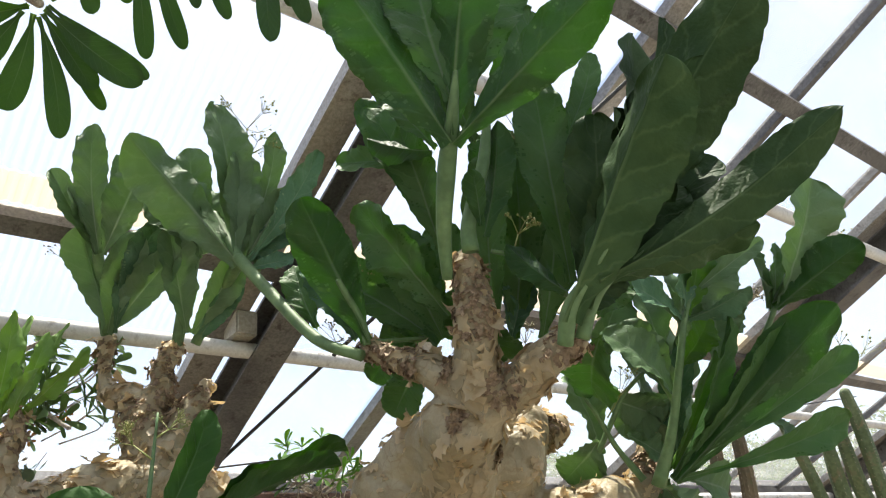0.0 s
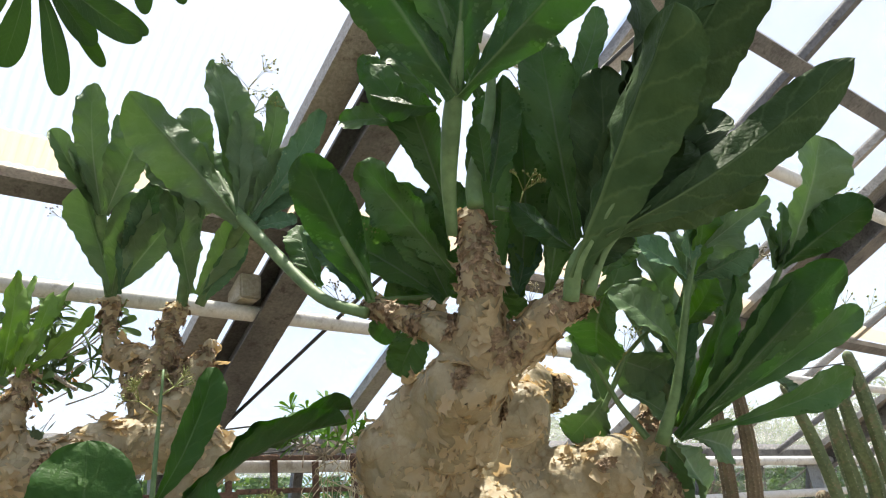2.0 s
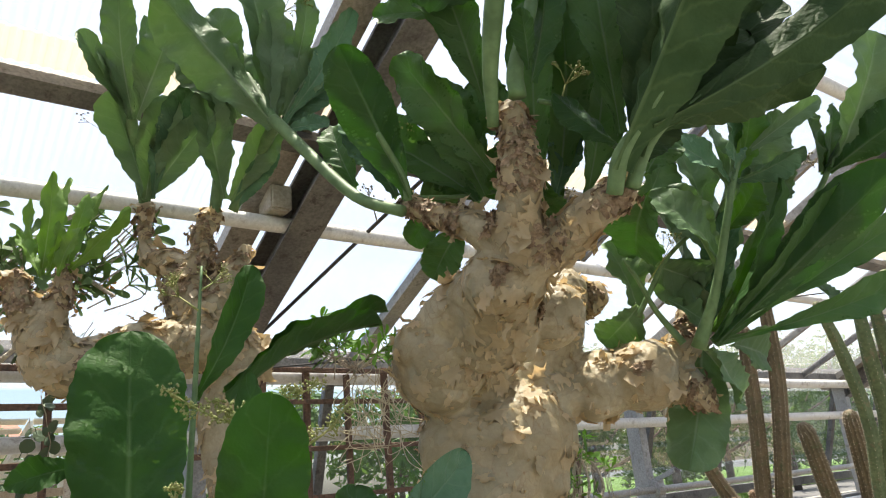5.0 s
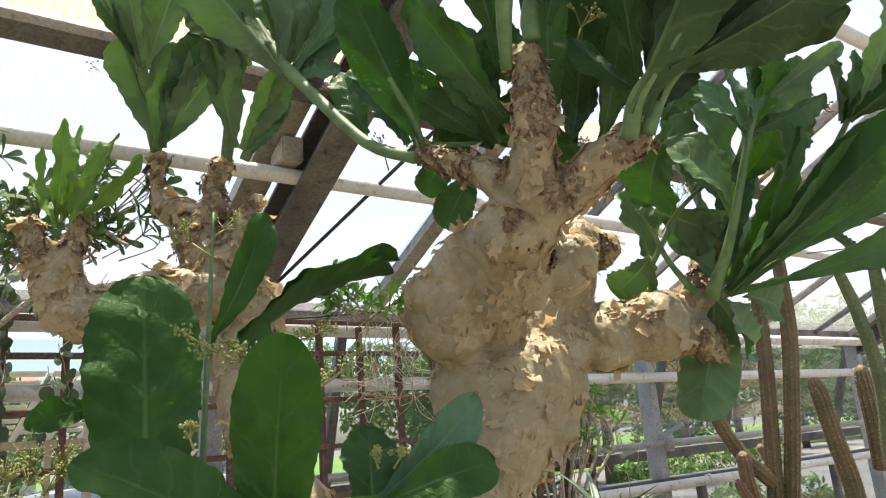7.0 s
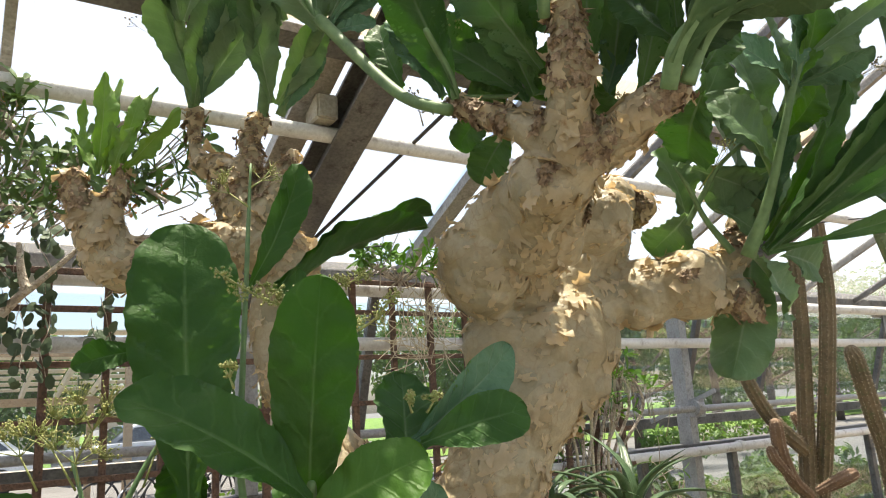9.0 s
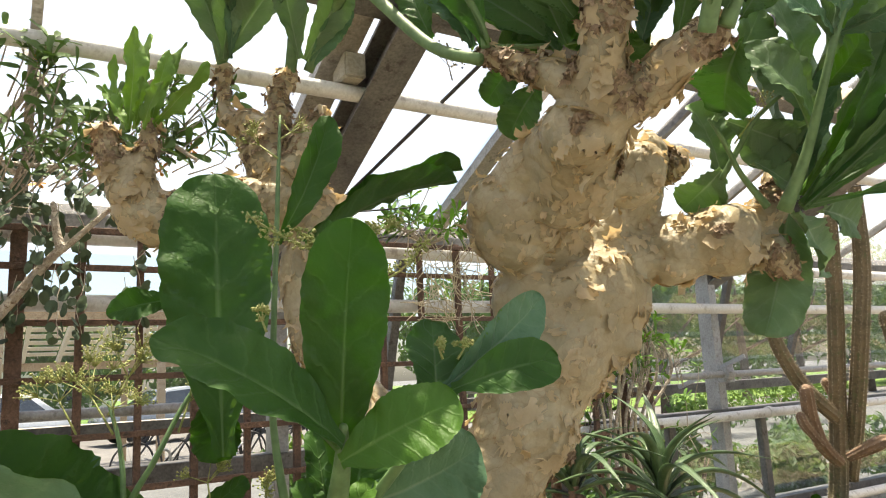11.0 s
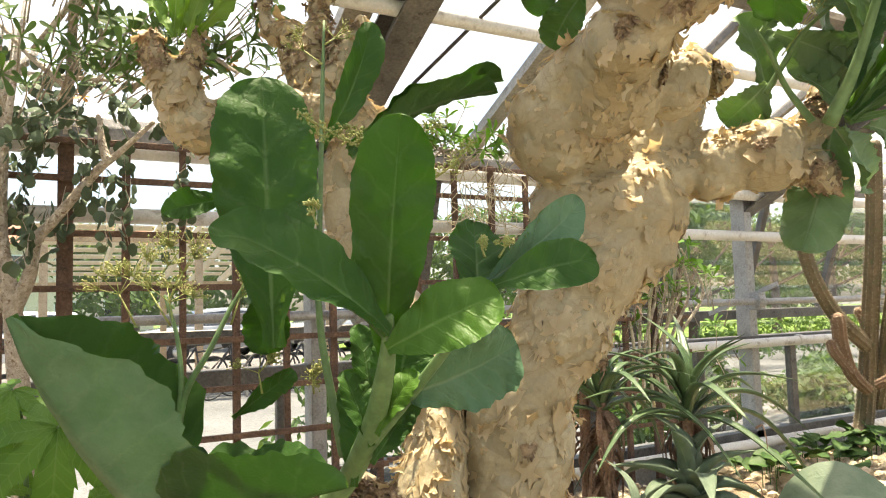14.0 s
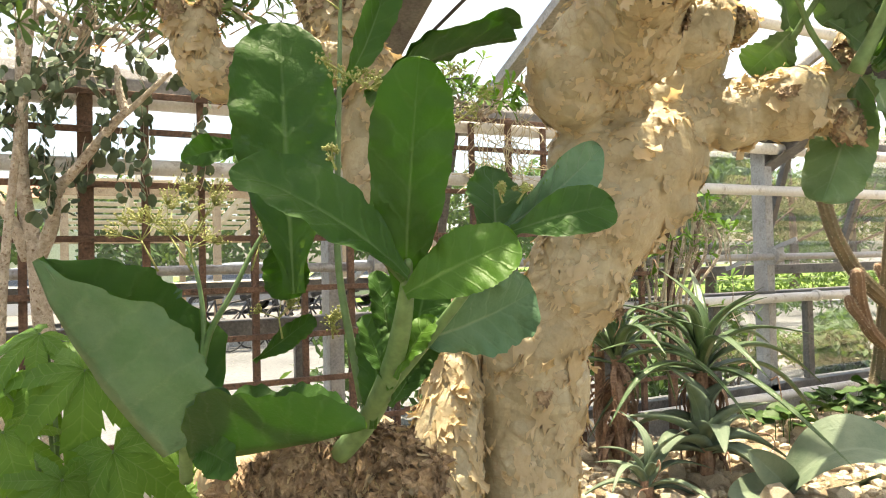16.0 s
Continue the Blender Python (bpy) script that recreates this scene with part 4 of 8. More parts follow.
add_leaf(main_plant, (1.034, 0.830, 2.113), (1.016, 0.801, 2.371), 0.091, (-0.90, -0.41, -0.11))
add_leaf(main_plant, (1.076, 0.823, 2.348), (1.127, 0.741, 2.548), 0.059, (-0.64, -0.76, -0.14))
add_leaf(main_plant, (1.115, 0.868, 2.315), (1.148, 0.807, 2.484), 0.063, (-0.53, -0.82, -0.19))
add_leaf(main_plant, (1.143, 0.949, 2.192), (1.203, 0.958, 2.283), 0.089, (-0.44, -0.82, 0.37))
add_leaf(main_plant, (0.985, 1.024, 2.009), (1.081, 1.098, 1.946), 0.107, (-0.36, -0.29, -0.89))
add_leaf(main_plant, (1.167, 0.908, 1.946), (1.258, 1.025, 1.866), 0.131, (-0.72, 0.09, -0.69))
add_leaf(main_plant, (1.173, 0.902, 1.994), (1.255, 0.881, 2.103), 0.084, (-0.38, -0.92, 0.10))
add_leaf(main_plant, (1.002, 1.044, 2.095), (0.941, 1.138, 2.261), 0.111, (-0.95, -0.24, -0.21))
add_leaf(main_plant, (1.010, 1.063, 2.145), (0.983, 1.172, 2.009), 0.098, (-0.85, -0.48, -0.21))
add_leaf(main_plant, (0.942, 1.210, 2.003), (0.867, 1.255, 2.034), 0.086, (-0.58, -0.75, -0.31), blunt=0.3)
add_leaf(main_plant, (1.039, 1.341, 2.005), (1.005, 1.421, 1.898), 0.098, (-0.64, -0.66, -0.38), blunt=0.4, widest=0.6)
add_leaf(main_plant, (1.017, 1.374, 2.080), (0.971, 1.456, 1.992), 0.078, (-0.60, -0.75, -0.20), blunt=0.4, widest=0.6)
add_leaf(main_plant, (0.997, 1.022, 2.276), (1.065, 0.966, 2.461), 0.115, (-0.76, -0.65, 0.08))
add_leaf(main_plant, (1.138, 0.958, 2.326), (1.231, 0.987, 2.200), 0.104, (-0.69, -0.40, -0.60))
add_leaf(main_plant, (1.095, 1.014, 2.389), (1.164, 1.024, 2.231), 0.118, (-0.71, -0.60, -0.35))
add_leaf(main_plant, (0.877, 0.891, 2.323), (0.806, 0.908, 2.582), 0.105, (-0.65, -0.75, -0.13))
add_leaf(main_plant, (0.944, 0.787, 1.909), (0.892, 0.455, 2.232), 0.154, (0.99, 0.01, 0.17), fold=0.75, wave=0.06, bend=0.10, upper=SHADED, lower=SHADEDUNDER)
add_leaf(main_plant, (0.961, 0.770, 1.936), (0.990, 0.332, 2.341), 0.156, (0.93, 0.28, 0.23), fold=0.30, widest=1.0, upper=SHADED, lower=SHADEDUNDER)
add_leaf(main_plant, (0.973, 0.750, 1.952), (0.994, 0.447, 2.268), 0.077, (0.41, 0.67, 0.62), fold=0.8, upper=SHADED, lower=SHADEDUNDER)
add_leaf(main_plant, (0.961, 0.725, 1.962), (1.301, 0.369, 2.230), 0.104, (0.65, 0.74, 0.16), fold=0.45, wave=0.06, widest=0.9, upper=SHADED, lower=SHADEDUNDER)
add_leaf(main_plant, (0.993, 0.750, 1.972), (1.239, 0.555, 2.063), 0.102, (0.36, 0.73, 0.58), wave=0.10, fold=0.4, widest=1.0, upper=SHADED, lower=SHADEDUNDER)
add_leaf(main_plant, (0.991, 0.794, 1.950), (1.042, 0.627, 2.196), 0.113, (-0.73, -0.63, -0.28), fold=0.4, upper=SHADED, lower=SHADEDUNDER)
# Six added leaves, hidden behind the others, that block sun from the upper trunk.
add_leaf(main_plant, (1.060, 0.835, 1.976), (1.064, 0.599, 2.465), 0.143, (0.34, -0.85, -0.41), upper=SHADED, lower=SHADEDUNDER)
add_leaf(main_plant, (1.079, 0.844, 1.983), (1.131, 0.586, 2.372), 0.143, (0.98, -0.09, -0.19), upper=SHADED, lower=SHADEDUNDER)
add_leaf(main_plant, (1.098, 0.853, 1.989), (1.225, 0.605, 2.352), 0.136, (-0.62, -0.73, -0.28), upper=SHADED, lower=SHADEDUNDER)
add_leaf(main_plant, (1.044, 0.824, 1.969), (1.015, 0.644, 2.298), 0.127, (0.53, -0.76, -0.37), upper=SHADED, lower=SHADEDUNDER)
add_leaf(main_plant, (1.057, 0.831, 1.986), (1.252, 0.598, 2.233), 0.121, (-0.87, -0.36, 0.34), upper=SHADED, lower=SHADEDUNDER)
add_leaf(main_plant, (1.027, 0.807, 1.972), (1.034, 0.518, 2.428), 0.115, (0.71, -0.59, -0.39), upper=SHADED, lower=SHADEDUNDER)
add_leaf(main_plant, (1.004, 0.802, 1.966), (1.013, 0.696, 2.311), 0.127, (-0.61, -0.76, -0.22), fold=0.4, upper=SHADED, lower=SHADEDUNDER)
add_leaf(main_plant, (1.029, 0.812, 1.963), (1.160, 0.634, 2.161), 0.117, (-0.76, -0.65, -0.08), upper=SHADED, lower=SHADEDUNDER)
add_leaf(main_plant, (0.980, 0.790, 1.925), (1.065, 0.744, 2.022), 0.061, (-0.26, -0.94, -0.21), upper=SHADED, lower=SHADEDUNDER)
add_leaf(main_plant, (1.646, 1.132, 1.749), (1.572, 1.170, 2.066), 0.149, (0.30, -0.94, 0.18), wave=0.1, upper=SUNLIT, lower=SUNLITUNDER)
add_leaf(main_plant, (1.676, 1.136, 1.752), (1.712, 1.107, 2.128), 0.159, (0.07, -0.99, -0.08), upper=SUNLIT, lower=SUNLITUNDER)
add_leaf(main_plant, (1.652, 1.080, 1.925), (1.575, 1.107, 2.289), 0.135, (0.04, -1.00, 0.08), upper=SUNLIT, lower=SUNLITUNDER)
add_leaf(main_plant, (1.671, 1.071, 1.999), (1.780, 0.991, 2.380), 0.145, (0.08, -0.97, -0.23), upper=SUNLIT, lower=SUNLITUNDER)
add_leaf(main_plant, (1.526, 1.252, 1.791), (1.472, 1.280, 2.005), 0.116, (0.03, -0.99, 0.14), upper=SUNLIT, lower=SUNLITUNDER)
add_leaf(main_plant, (1.451, 1.175, 1.988), (1.546, 1.101, 2.201), 0.112, (-0.07, -0.95, -0.30), upper=SUNLIT, lower=SUNLITUNDER)
add_leaf(main_plant, (1.646, 1.110, 1.737), (1.745, 1.003, 1.883), 0.083, (-0.43, -0.84, -0.33), upper=LIME, lower=SUNLITUNDER)
add_leaf(main_plant, (1.640, 1.113, 1.745), (1.690, 1.021, 2.044), 0.084, (-0.98, -0.20, 0.10), upper=GLAUCOUS, fold=0.5, lower=SUNLITUNDER)
add_leaf(main_plant, (1.514, 0.919, 2.036), (1.355, 0.953, 2.130), 0.083, (-0.00, -0.94, 0.33), wave=0.05, upper=GLAUCOUS, lower=SUNLITUNDER)
add_leaf(main_plant, (1.515, 0.915, 2.042), (1.473, 0.879, 2.227), 0.098, (0.06, -0.98, -0.18), upper=GLAUCOUS, lower=SUNLITUNDER)
add_leaf(main_plant, (1.533, 0.921, 2.054), (1.537, 0.842, 2.245), 0.085, (-0.13, -0.92, -0.38), upper=LIME, lower=SUNLITUNDER)
add_leaf(main_plant, (1.528, 0.917, 2.044), (1.593, 0.776, 2.087), 0.062, (-0.46, -0.45, -0.77), fold=0.7, upper=GLAUCOUS, lower=SUNLITUNDER)
add_leaf(main_plant, (1.541, 0.897, 2.105), (1.668, 0.748, 2.216), 0.047, (-0.61, -0.74, -0.30), fold=0.6, upper=SUNLIT, lower=SUNLITUNDER)
add_leaf(main_plant, (1.560, 0.920, 2.087), (1.664, 0.841, 2.213), 0.099, (-0.38, -0.89, -0.25), upper=SUNLIT, lower=SUNLITUNDER)
add_leaf(main_plant, (1.563, 0.956, 2.026), (1.504, 0.957, 2.246), 0.099, (0.17, -0.98, 0.05), upper=SUNLIT, lower=SUNLITUNDER)
add_leaf(main_plant, (1.516, 1.044, 1.693), (1.638, 0.622, 1.992), 0.124, (0.75, 0.51, 0.42), fold=0.6, wave=0.07, widest=1.1, upper=CROWN, lower=UNDER)
add_leaf(main_plant, (1.527, 1.060, 1.698), (1.668, 0.736, 2.001), 0.094, (-0.45, -0.71, -0.55), fold=0.5, widest=1.1, upper=CROWN, lower=UNDER)
add_leaf(main_plant, (1.516, 1.043, 1.695), (1.567, 0.835, 2.028), 0.087, (0.02, -0.85, -0.53), fold=0.5, widest=1.0, upper=CROWN, lower=UNDER)
add_leaf(main_plant, (1.545, 1.060, 1.698), (1.858, 0.700, 1.939), 0.085, (-0.64, -0.73, -0.26), widest=1.9, upper=CROWN, lower=UNDER)
add_leaf(main_plant, (1.533, 1.057, 1.695), (1.878, 0.774, 1.793), 0.090, (-0.55, -0.78, -0.30), widest=2.0, fold=0.45, upper=CROWN, lower=UNDER)
add_leaf(main_plant, (1.541, 1.063, 1.722), (1.629, 0.928, 1.982), 0.075, (-0.12, -0.90, -0.43), upper=LIME, lower=LIME, fold=0.5)
add_leaf(main_plant, (1.749, 0.797, 2.072), (1.754, 0.623, 2.345), 0.151, (-0.15, -0.83, -0.53), blunt=0.35, upper=SUNLIT, lower=SUNLITUNDER)
add_leaf(main_plant, (1.744, 0.805, 2.066), (1.779, 0.576, 2.154), 0.106, (0.82, 0.31, 0.49), upper=CROWN, lower=UNDER)
add_leaf(main_plant, (1.756, 0.820, 2.074), (1.701, 0.805, 2.220), 0.078, (0.07, -0.99, -0.08), fold=0.5, upper=SUNLIT, lower=SUNLITUNDER)
add_leaf(main_plant, (1.760, 0.820, 2.067), (1.770, 0.766, 2.234), 0.086, (-0.14, -0.94, -0.30), upper=CROWN, lower=UNDER)
add_leaf(main_plant, (1.527, 0.999, 1.866), (1.368, 1.059, 2.035), 0.124, (0.02, -0.94, 0.35), bend=0.35, wave=0.05, upper=SUNLIT, lower=SUNLITUNDER)
add_leaf(main_plant, (1.594, 1.033, 1.908), (1.499, 1.086, 2.092), 0.114, (-0.61, -0.79, -0.09), upper=SUNLIT, lower=SUNLITUNDER)
add_leaf(main_plant, (1.568, 0.998, 1.953), (1.637, 0.924, 2.070), 0.084, (-0.37, -0.87, -0.33), upper=LIME, lower=SUNLITUNDER)
add_leaf(main_plant, (1.743, 0.901, 1.822), (1.793, 0.877, 1.744), 0.065, (0.07, -0.94, 0.33), upper=SUNLIT, lower=SUNLITUNDER)
add_leaf(main_plant, (1.679, 1.011, 2.014), (1.765, 0.923, 2.153), 0.133, (-0.34, -0.88, -0.34), upper=SUNLIT, lower=SUNLITUNDER)
add_leaf(main_plant, (1.712, 0.976, 1.976), (1.715, 0.934, 2.181), 0.147, (-0.85, -0.52, -0.10), upper=SUNLIT, lower=SUNLITUNDER)
add_leaf(main_plant, (1.488, 1.222, 1.820), (1.448, 1.320, 1.740), 0.128, (-0.37, -0.67, -0.64), upper=SUNLIT, lower=SUNLITUNDER)
add_leaf(main_plant, (1.500, 1.141, 1.817), (1.636, 1.125, 1.749), 0.084, (-0.03, -0.99, 0.16), upper=SUNLIT, lower=SUNLITUNDER)
add_leaf(main_plant, (1.612, 1.064, 1.903), (1.524, 1.191, 1.843), 0.114, (-0.71, -0.63, -0.30), upper=SUNLIT, lower=SUNLITUNDER)
add_leaf(main_plant, (1.458, 1.170, 1.920), (1.620, 1.101, 1.856), 0.100, (-0.50, -0.64, -0.58), upper=SUNLIT, lower=SUNLITUNDER)
add_leaf(main_plant, (1.420, 1.175, 1.918), (1.442, 1.137, 1.996), 0.070, (-0.18, -0.90, -0.39), upper=SUNLIT, lower=SUNLITUNDER)
add_leaf(main_plant, (1.652, 1.084, 1.700), (1.799, 1.090, 1.675), 0.113, (0.05, -1.00, 0.03), upper=SUNLIT, lower=SUNLITUNDER)
add_leaf(main_plant, (1.557, 1.085, 1.687), (1.697, 1.131, 1.562), 0.123, (0.36, -0.93, 0.06), upper=SUNLIT, lower=SUNLITUNDER)
add_leaf(main_plant, (1.654, 1.174, 1.722), (1.546, 1.203, 1.417), 0.149, (0.80, 0.56, -0.23), blunt=0.38, widest=0.5, wave=0.05, upper=SUNLIT, lower=SUNLITUNDER)
umbel(main_plant, (1.015, 0.892, 2.298), (1.009, 0.867, 2.345), 0.054, seed=1)
umbel(main_plant, (0.962, 0.922, 2.089), (0.963, 0.875, 2.161), 0.045, seed=2)
umbel(main_plant, (1.454, 1.154, 1.859), (1.476, 1.092, 1.929), 0.083, seed=3)
umbel(main_plant, (1.892, 0.847, 1.868), (1.951, 0.747, 1.947), 0.128, seed=4)
umbel(main_plant, (1.864, 0.822, 1.946), (1.829, 0.830, 2.004), 0.071, seed=5)
umbel(main_plant, (1.827, 0.730, 2.167), (1.875, 0.638, 2.248), 0.086, seed=6)
umbel(main_plant, (0.819, 1.245, 2.116), (0.823, 1.226, 2.142), 0.049, seed=7)
umbel(main_plant, (0.958, 1.578, 2.093), (0.935, 1.564, 2.147), 0.073, seed=1, mat=DRYBUD)
umbel(main_plant, (1.083, 0.959, 2.447), (1.066, 0.954, 2.478), 0.052, seed=2, mat=DRYBUD)
umbel(main_plant, (1.334, 1.278, 2.057), (1.328, 1.267, 2.084), 0.058, seed=3, mat=DRYBUD)
umbel(main_plant, (1.011, 1.600, 2.218), (0.975, 1.594, 2.276), 0.092, seed=4, mat=DRYBUD)
umbel(main_plant, (1.822, 0.971, 2.114), (1.861, 0.915, 2.150), 0.077, seed=5, mat=DRYBUD)


# ---------- the caudex plant behind, with a level limb ----------
left_plant = thing("caudex_plant", (0.686, 1.565, 0.350), "pale-barked caudex plant with a long level limb and two leaf tufts", "succulent plant", "caudex plants")
caudex(left_plant, [
    ((0.251, 1.876, 1.832, 0.0576), (0.296, 1.885, 1.762, 0.0635), (0.389, 1.899, 1.770, 0.0657), (0.517, 1.912, 1.810, 0.0673), (0.678, 1.897, 1.827, 0.0683), (0.738, 1.891, 1.791, 0.0570)),
    ((0.245, 1.880, 1.832, 0.0497), (0.213, 1.866, 1.886, 0.0375), (0.196, 1.857, 1.934, 0.0283)),
    ((0.258, 1.868, 1.858, 0.0392), (0.283, 1.845, 1.908, 0.0275), (0.287, 1.835, 1.953, 0.0222)),
    ((0.636, 1.911, 1.818, 0.0680), (0.617, 1.941, 1.916, 0.0690), (0.588, 1.965, 2.014, 0.0515), (0.556, 2.009, 2.075, 0.0323), (0.525, 2.049, 2.082, 0.0264), (0.512, 2.068, 2.152, 0.0220), (0.513, 2.066, 2.231, 0.0205)),
    ((0.599, 1.950, 1.995, 0.0483), (0.623, 1.924, 2.068, 0.0392), (0.620, 1.917, 2.120, 0.0332), (0.642, 1.907, 2.169, 0.0303)),
    ((0.650, 1.900, 1.908, 0.0505), (0.679, 1.868, 1.994, 0.0386), (0.697, 1.850, 2.037, 0.0312), (0.706, 1.840, 2.066, 0.0252)),
    ((0.720, 1.885, 1.819, 0.0627), (0.679, 1.913, 1.655, 0.0591), (0.709, 1.902, 1.477, 0.0614), (0.792, 1.834, 1.313, 0.0658), (0.876, 1.764, 1.156, 0.0700)),
    ((0.674, 1.822, 1.494, 0.0515), (0.744, 1.746, 1.292, 0.0588), (0.798, 1.677, 1.112, 0.0685), (0.780, 1.622, 0.959, 0.0768), (0.727, 1.585, 0.805, 0.0894), (0.686, 1.565, 0.680, 0.0997)),
    ((0.686, 1.564, 0.693, 0.0997), (0.671, 1.579, 0.382, 0.1122)),
], 7000, 5, scars=((0.190, 1.827, 1.917, 0.050), (0.277, 1.811, 1.923, 0.050), (0.508, 2.052, 2.194, 0.050), (0.626, 1.898, 2.138, 0.060), (0.680, 1.829, 2.012, 0.050), (0.557, 1.940, 1.987, 0.060), (0.615, 1.930, 1.960, 0.060), (0.640, 1.900, 2.060, 0.050), (0.342, 1.859, 1.755, 0.030), ))
add_stem(left_plant, ((0.515, 2.071, 2.236, 0.0157), (0.465, 1.978, 2.336, 0.0184), (0.420, 1.893, 2.442, 0.0135), (0.391, 1.836, 2.526, 0.0059)))
add_stem(left_plant, ((0.646, 1.901, 2.165, 0.0152), (0.642, 1.829, 2.309, 0.0183), (0.637, 1.758, 2.430, 0.0152), (0.625, 1.718, 2.511, 0.0061)))
add_stem(left_plant, ((0.687, 1.869, 2.184, 0.0137), (0.715, 1.813, 2.282, 0.0154), (0.724, 1.689, 2.351, 0.0165)))
add_stem(left_plant, ((0.672, 1.534, 2.275, 0.0150), (0.647, 1.583, 2.369, 0.0130), (0.628, 1.613, 2.443, 0.0090)))
add_stem(left_plant, ((0.729, 1.578, 2.290, 0.0100), (0.728, 1.573, 2.416, 0.0088), (0.714, 1.550, 2.518, 0.0074), (0.682, 1.544, 2.619, 0.0045)))
add_leaf(left_plant, (0.426, 1.881, 2.405), (0.351, 1.774, 2.726), 0.084, (-0.22, -0.91, -0.35), wave=0.12, fold=0.4, upper=SUNLIT, lower=SUNLITUNDER)
add_leaf(left_plant, (0.419, 1.887, 2.406), (0.278, 1.853, 2.607), 0.065, (0.10, -0.99, -0.09), fold=0.6, upper=SUNLIT, lower=SUNLITUNDER)
add_leaf(left_plant, (0.424, 1.895, 2.410), (0.332, 1.857, 2.573), 0.077, (0.23, -0.97, -0.10), fold=0.5, wave=0.1, upper=SUNLIT, lower=SUNLITUNDER)
add_leaf(left_plant, (0.433, 1.876, 2.404), (0.479, 1.727, 2.627), 0.107, (-0.46, -0.78, -0.43), fold=0.45, wave=0.1, upper=SUNLIT, lower=SUNLITUNDER)
add_leaf(left_plant, (0.413, 1.898, 2.443), (0.335, 1.867, 2.740), 0.058, (0.12, -0.99, -0.07), fold=0.5, upper=SUNLIT, lower=SUNLITUNDER)
add_leaf(left_plant, (0.439, 1.878, 2.440), (0.430, 1.821, 2.682), 0.040, (-0.04, -0.97, -0.23), fold=0.5, upper=SUNLIT, lower=SUNLITUNDER)
add_leaf(left_plant, (0.488, 1.971, 2.224), (0.370, 1.885, 2.477), 0.090, (-0.28, 0.94, 0.19), fold=0.5, widest=1.1, upper=SUNLIT, lower=SUNLITUNDER)
add_leaf(left_plant, (0.485, 1.961, 2.220), (0.495, 1.795, 2.448), 0.104, (-0.10, -0.81, -0.58), fold=0.4, widest=1.0, upper=SUNLIT, lower=SUNLITUNDER)
add_leaf(left_plant, (0.490, 1.969, 2.223), (0.595, 1.765, 2.407), 0.093, (-0.43, -0.72, -0.55), fold=0.5, upper=SUNLIT, lower=SUNLITUNDER)
add_leaf(left_plant, (0.496, 1.911, 2.284), (0.541, 1.764, 2.482), 0.093, (-0.11, -0.81, -0.58), wave=0.14, upper=GLAUCOUS, lower=SUNLITUNDER)
add_leaf(left_plant, (0.498, 1.939, 2.214), (0.473, 1.849, 2.393), 0.048, (0.15, -0.89, -0.43), wave=0.12, upper=GLAUCOUS, lower=SUNLITUNDER)
add_leaf(left_plant, (0.648, 1.764, 2.384), (0.494, 1.768, 2.540), 0.115, (0.02, -1.00, 0.05), fold=0.4, upper=SUNLIT, lower=SUNLITUNDER)
add_leaf(left_plant, (0.648, 1.732, 2.387), (0.578, 1.686, 2.673), 0.100, (-0.21, -0.96, -0.21), fold=0.5, upper=SUNLIT, lower=SUNLITUNDER)
add_leaf(left_plant, (0.653, 1.843, 2.203), (0.562, 1.758, 2.463), 0.099, (0.09, -0.96, -0.28), fold=0.5, upper=SUNLIT, lower=SUNLITUNDER)
add_leaf(left_plant, (0.671, 1.853, 2.208), (0.739, 1.688, 2.404), 0.091, (-0.23, -0.78, -0.58), fold=0.5, wave=0.1, upper=SUNLIT, lower=SUNLITUNDER)
add_leaf(left_plant, (0.687, 1.869, 2.184), (0.761, 1.743, 2.330), 0.061, (-0.40, -0.78, -0.47), fold=0.5, upper=GLAUCOUS, lower=SUNLITUNDER)
add_leaf(left_plant, (0.668, 1.559, 2.285), (0.392, 1.580, 2.586), 0.138, (0.20, 0.97, 0.12), fold=0.5, wave=0.1, upper=SUNLIT, lower=SUNLITUNDER)
add_leaf(left_plant, (0.665, 1.558, 2.292), (0.586, 1.542, 2.731), 0.106, (-0.02, -1.00, -0.04), fold=0.55, upper=SUNLIT, lower=SUNLITUNDER)
add_leaf(left_plant, (0.675, 1.570, 2.306), (0.659, 1.523, 2.591), 0.114, (0.07, -0.99, -0.16), fold=0.4, upper=SUNLIT, lower=SUNLITUNDER)
add_leaf(left_plant, (0.695, 1.554, 2.304), (0.850, 1.459, 2.618), 0.076, (0.06, -0.95, -0.32), wave=0.14, upper=GLAUCOUS, lower=SUNLITUNDER)
add_leaf(left_plant, (0.732, 1.577, 2.452), (0.740, 1.495, 2.663), 0.069, (0.03, -0.93, -0.36), upper=SUNLIT, lower=SUNLITUNDER)
add_leaf(left_plant, (0.700, 1.566, 2.326), (0.787, 1.503, 2.494), 0.087, (-0.23, -0.94, -0.23), fold=0.5, upper=SUNLIT, lower=SUNLITUNDER)
add_leaf(left_plant, (0.674, 1.609, 2.339), (0.581, 1.697, 2.558), 0.103, (-0.52, -0.85, 0.12), upper=SUNLIT, lower=SUNLITUNDER)
add_leaf(left_plant, (0.672, 1.611, 2.339), (0.536, 1.707, 2.604), 0.088, (-0.13, -0.95, 0.28), wave=0.12, upper=SUNLIT, lower=SUNLITUNDER)
add_leaf(left_plant, (0.694, 1.585, 2.301), (0.851, 1.522, 2.446), 0.087, (-0.30, -0.95, -0.10), upper=GLAUCOUS, lower=SUNLITUNDER)
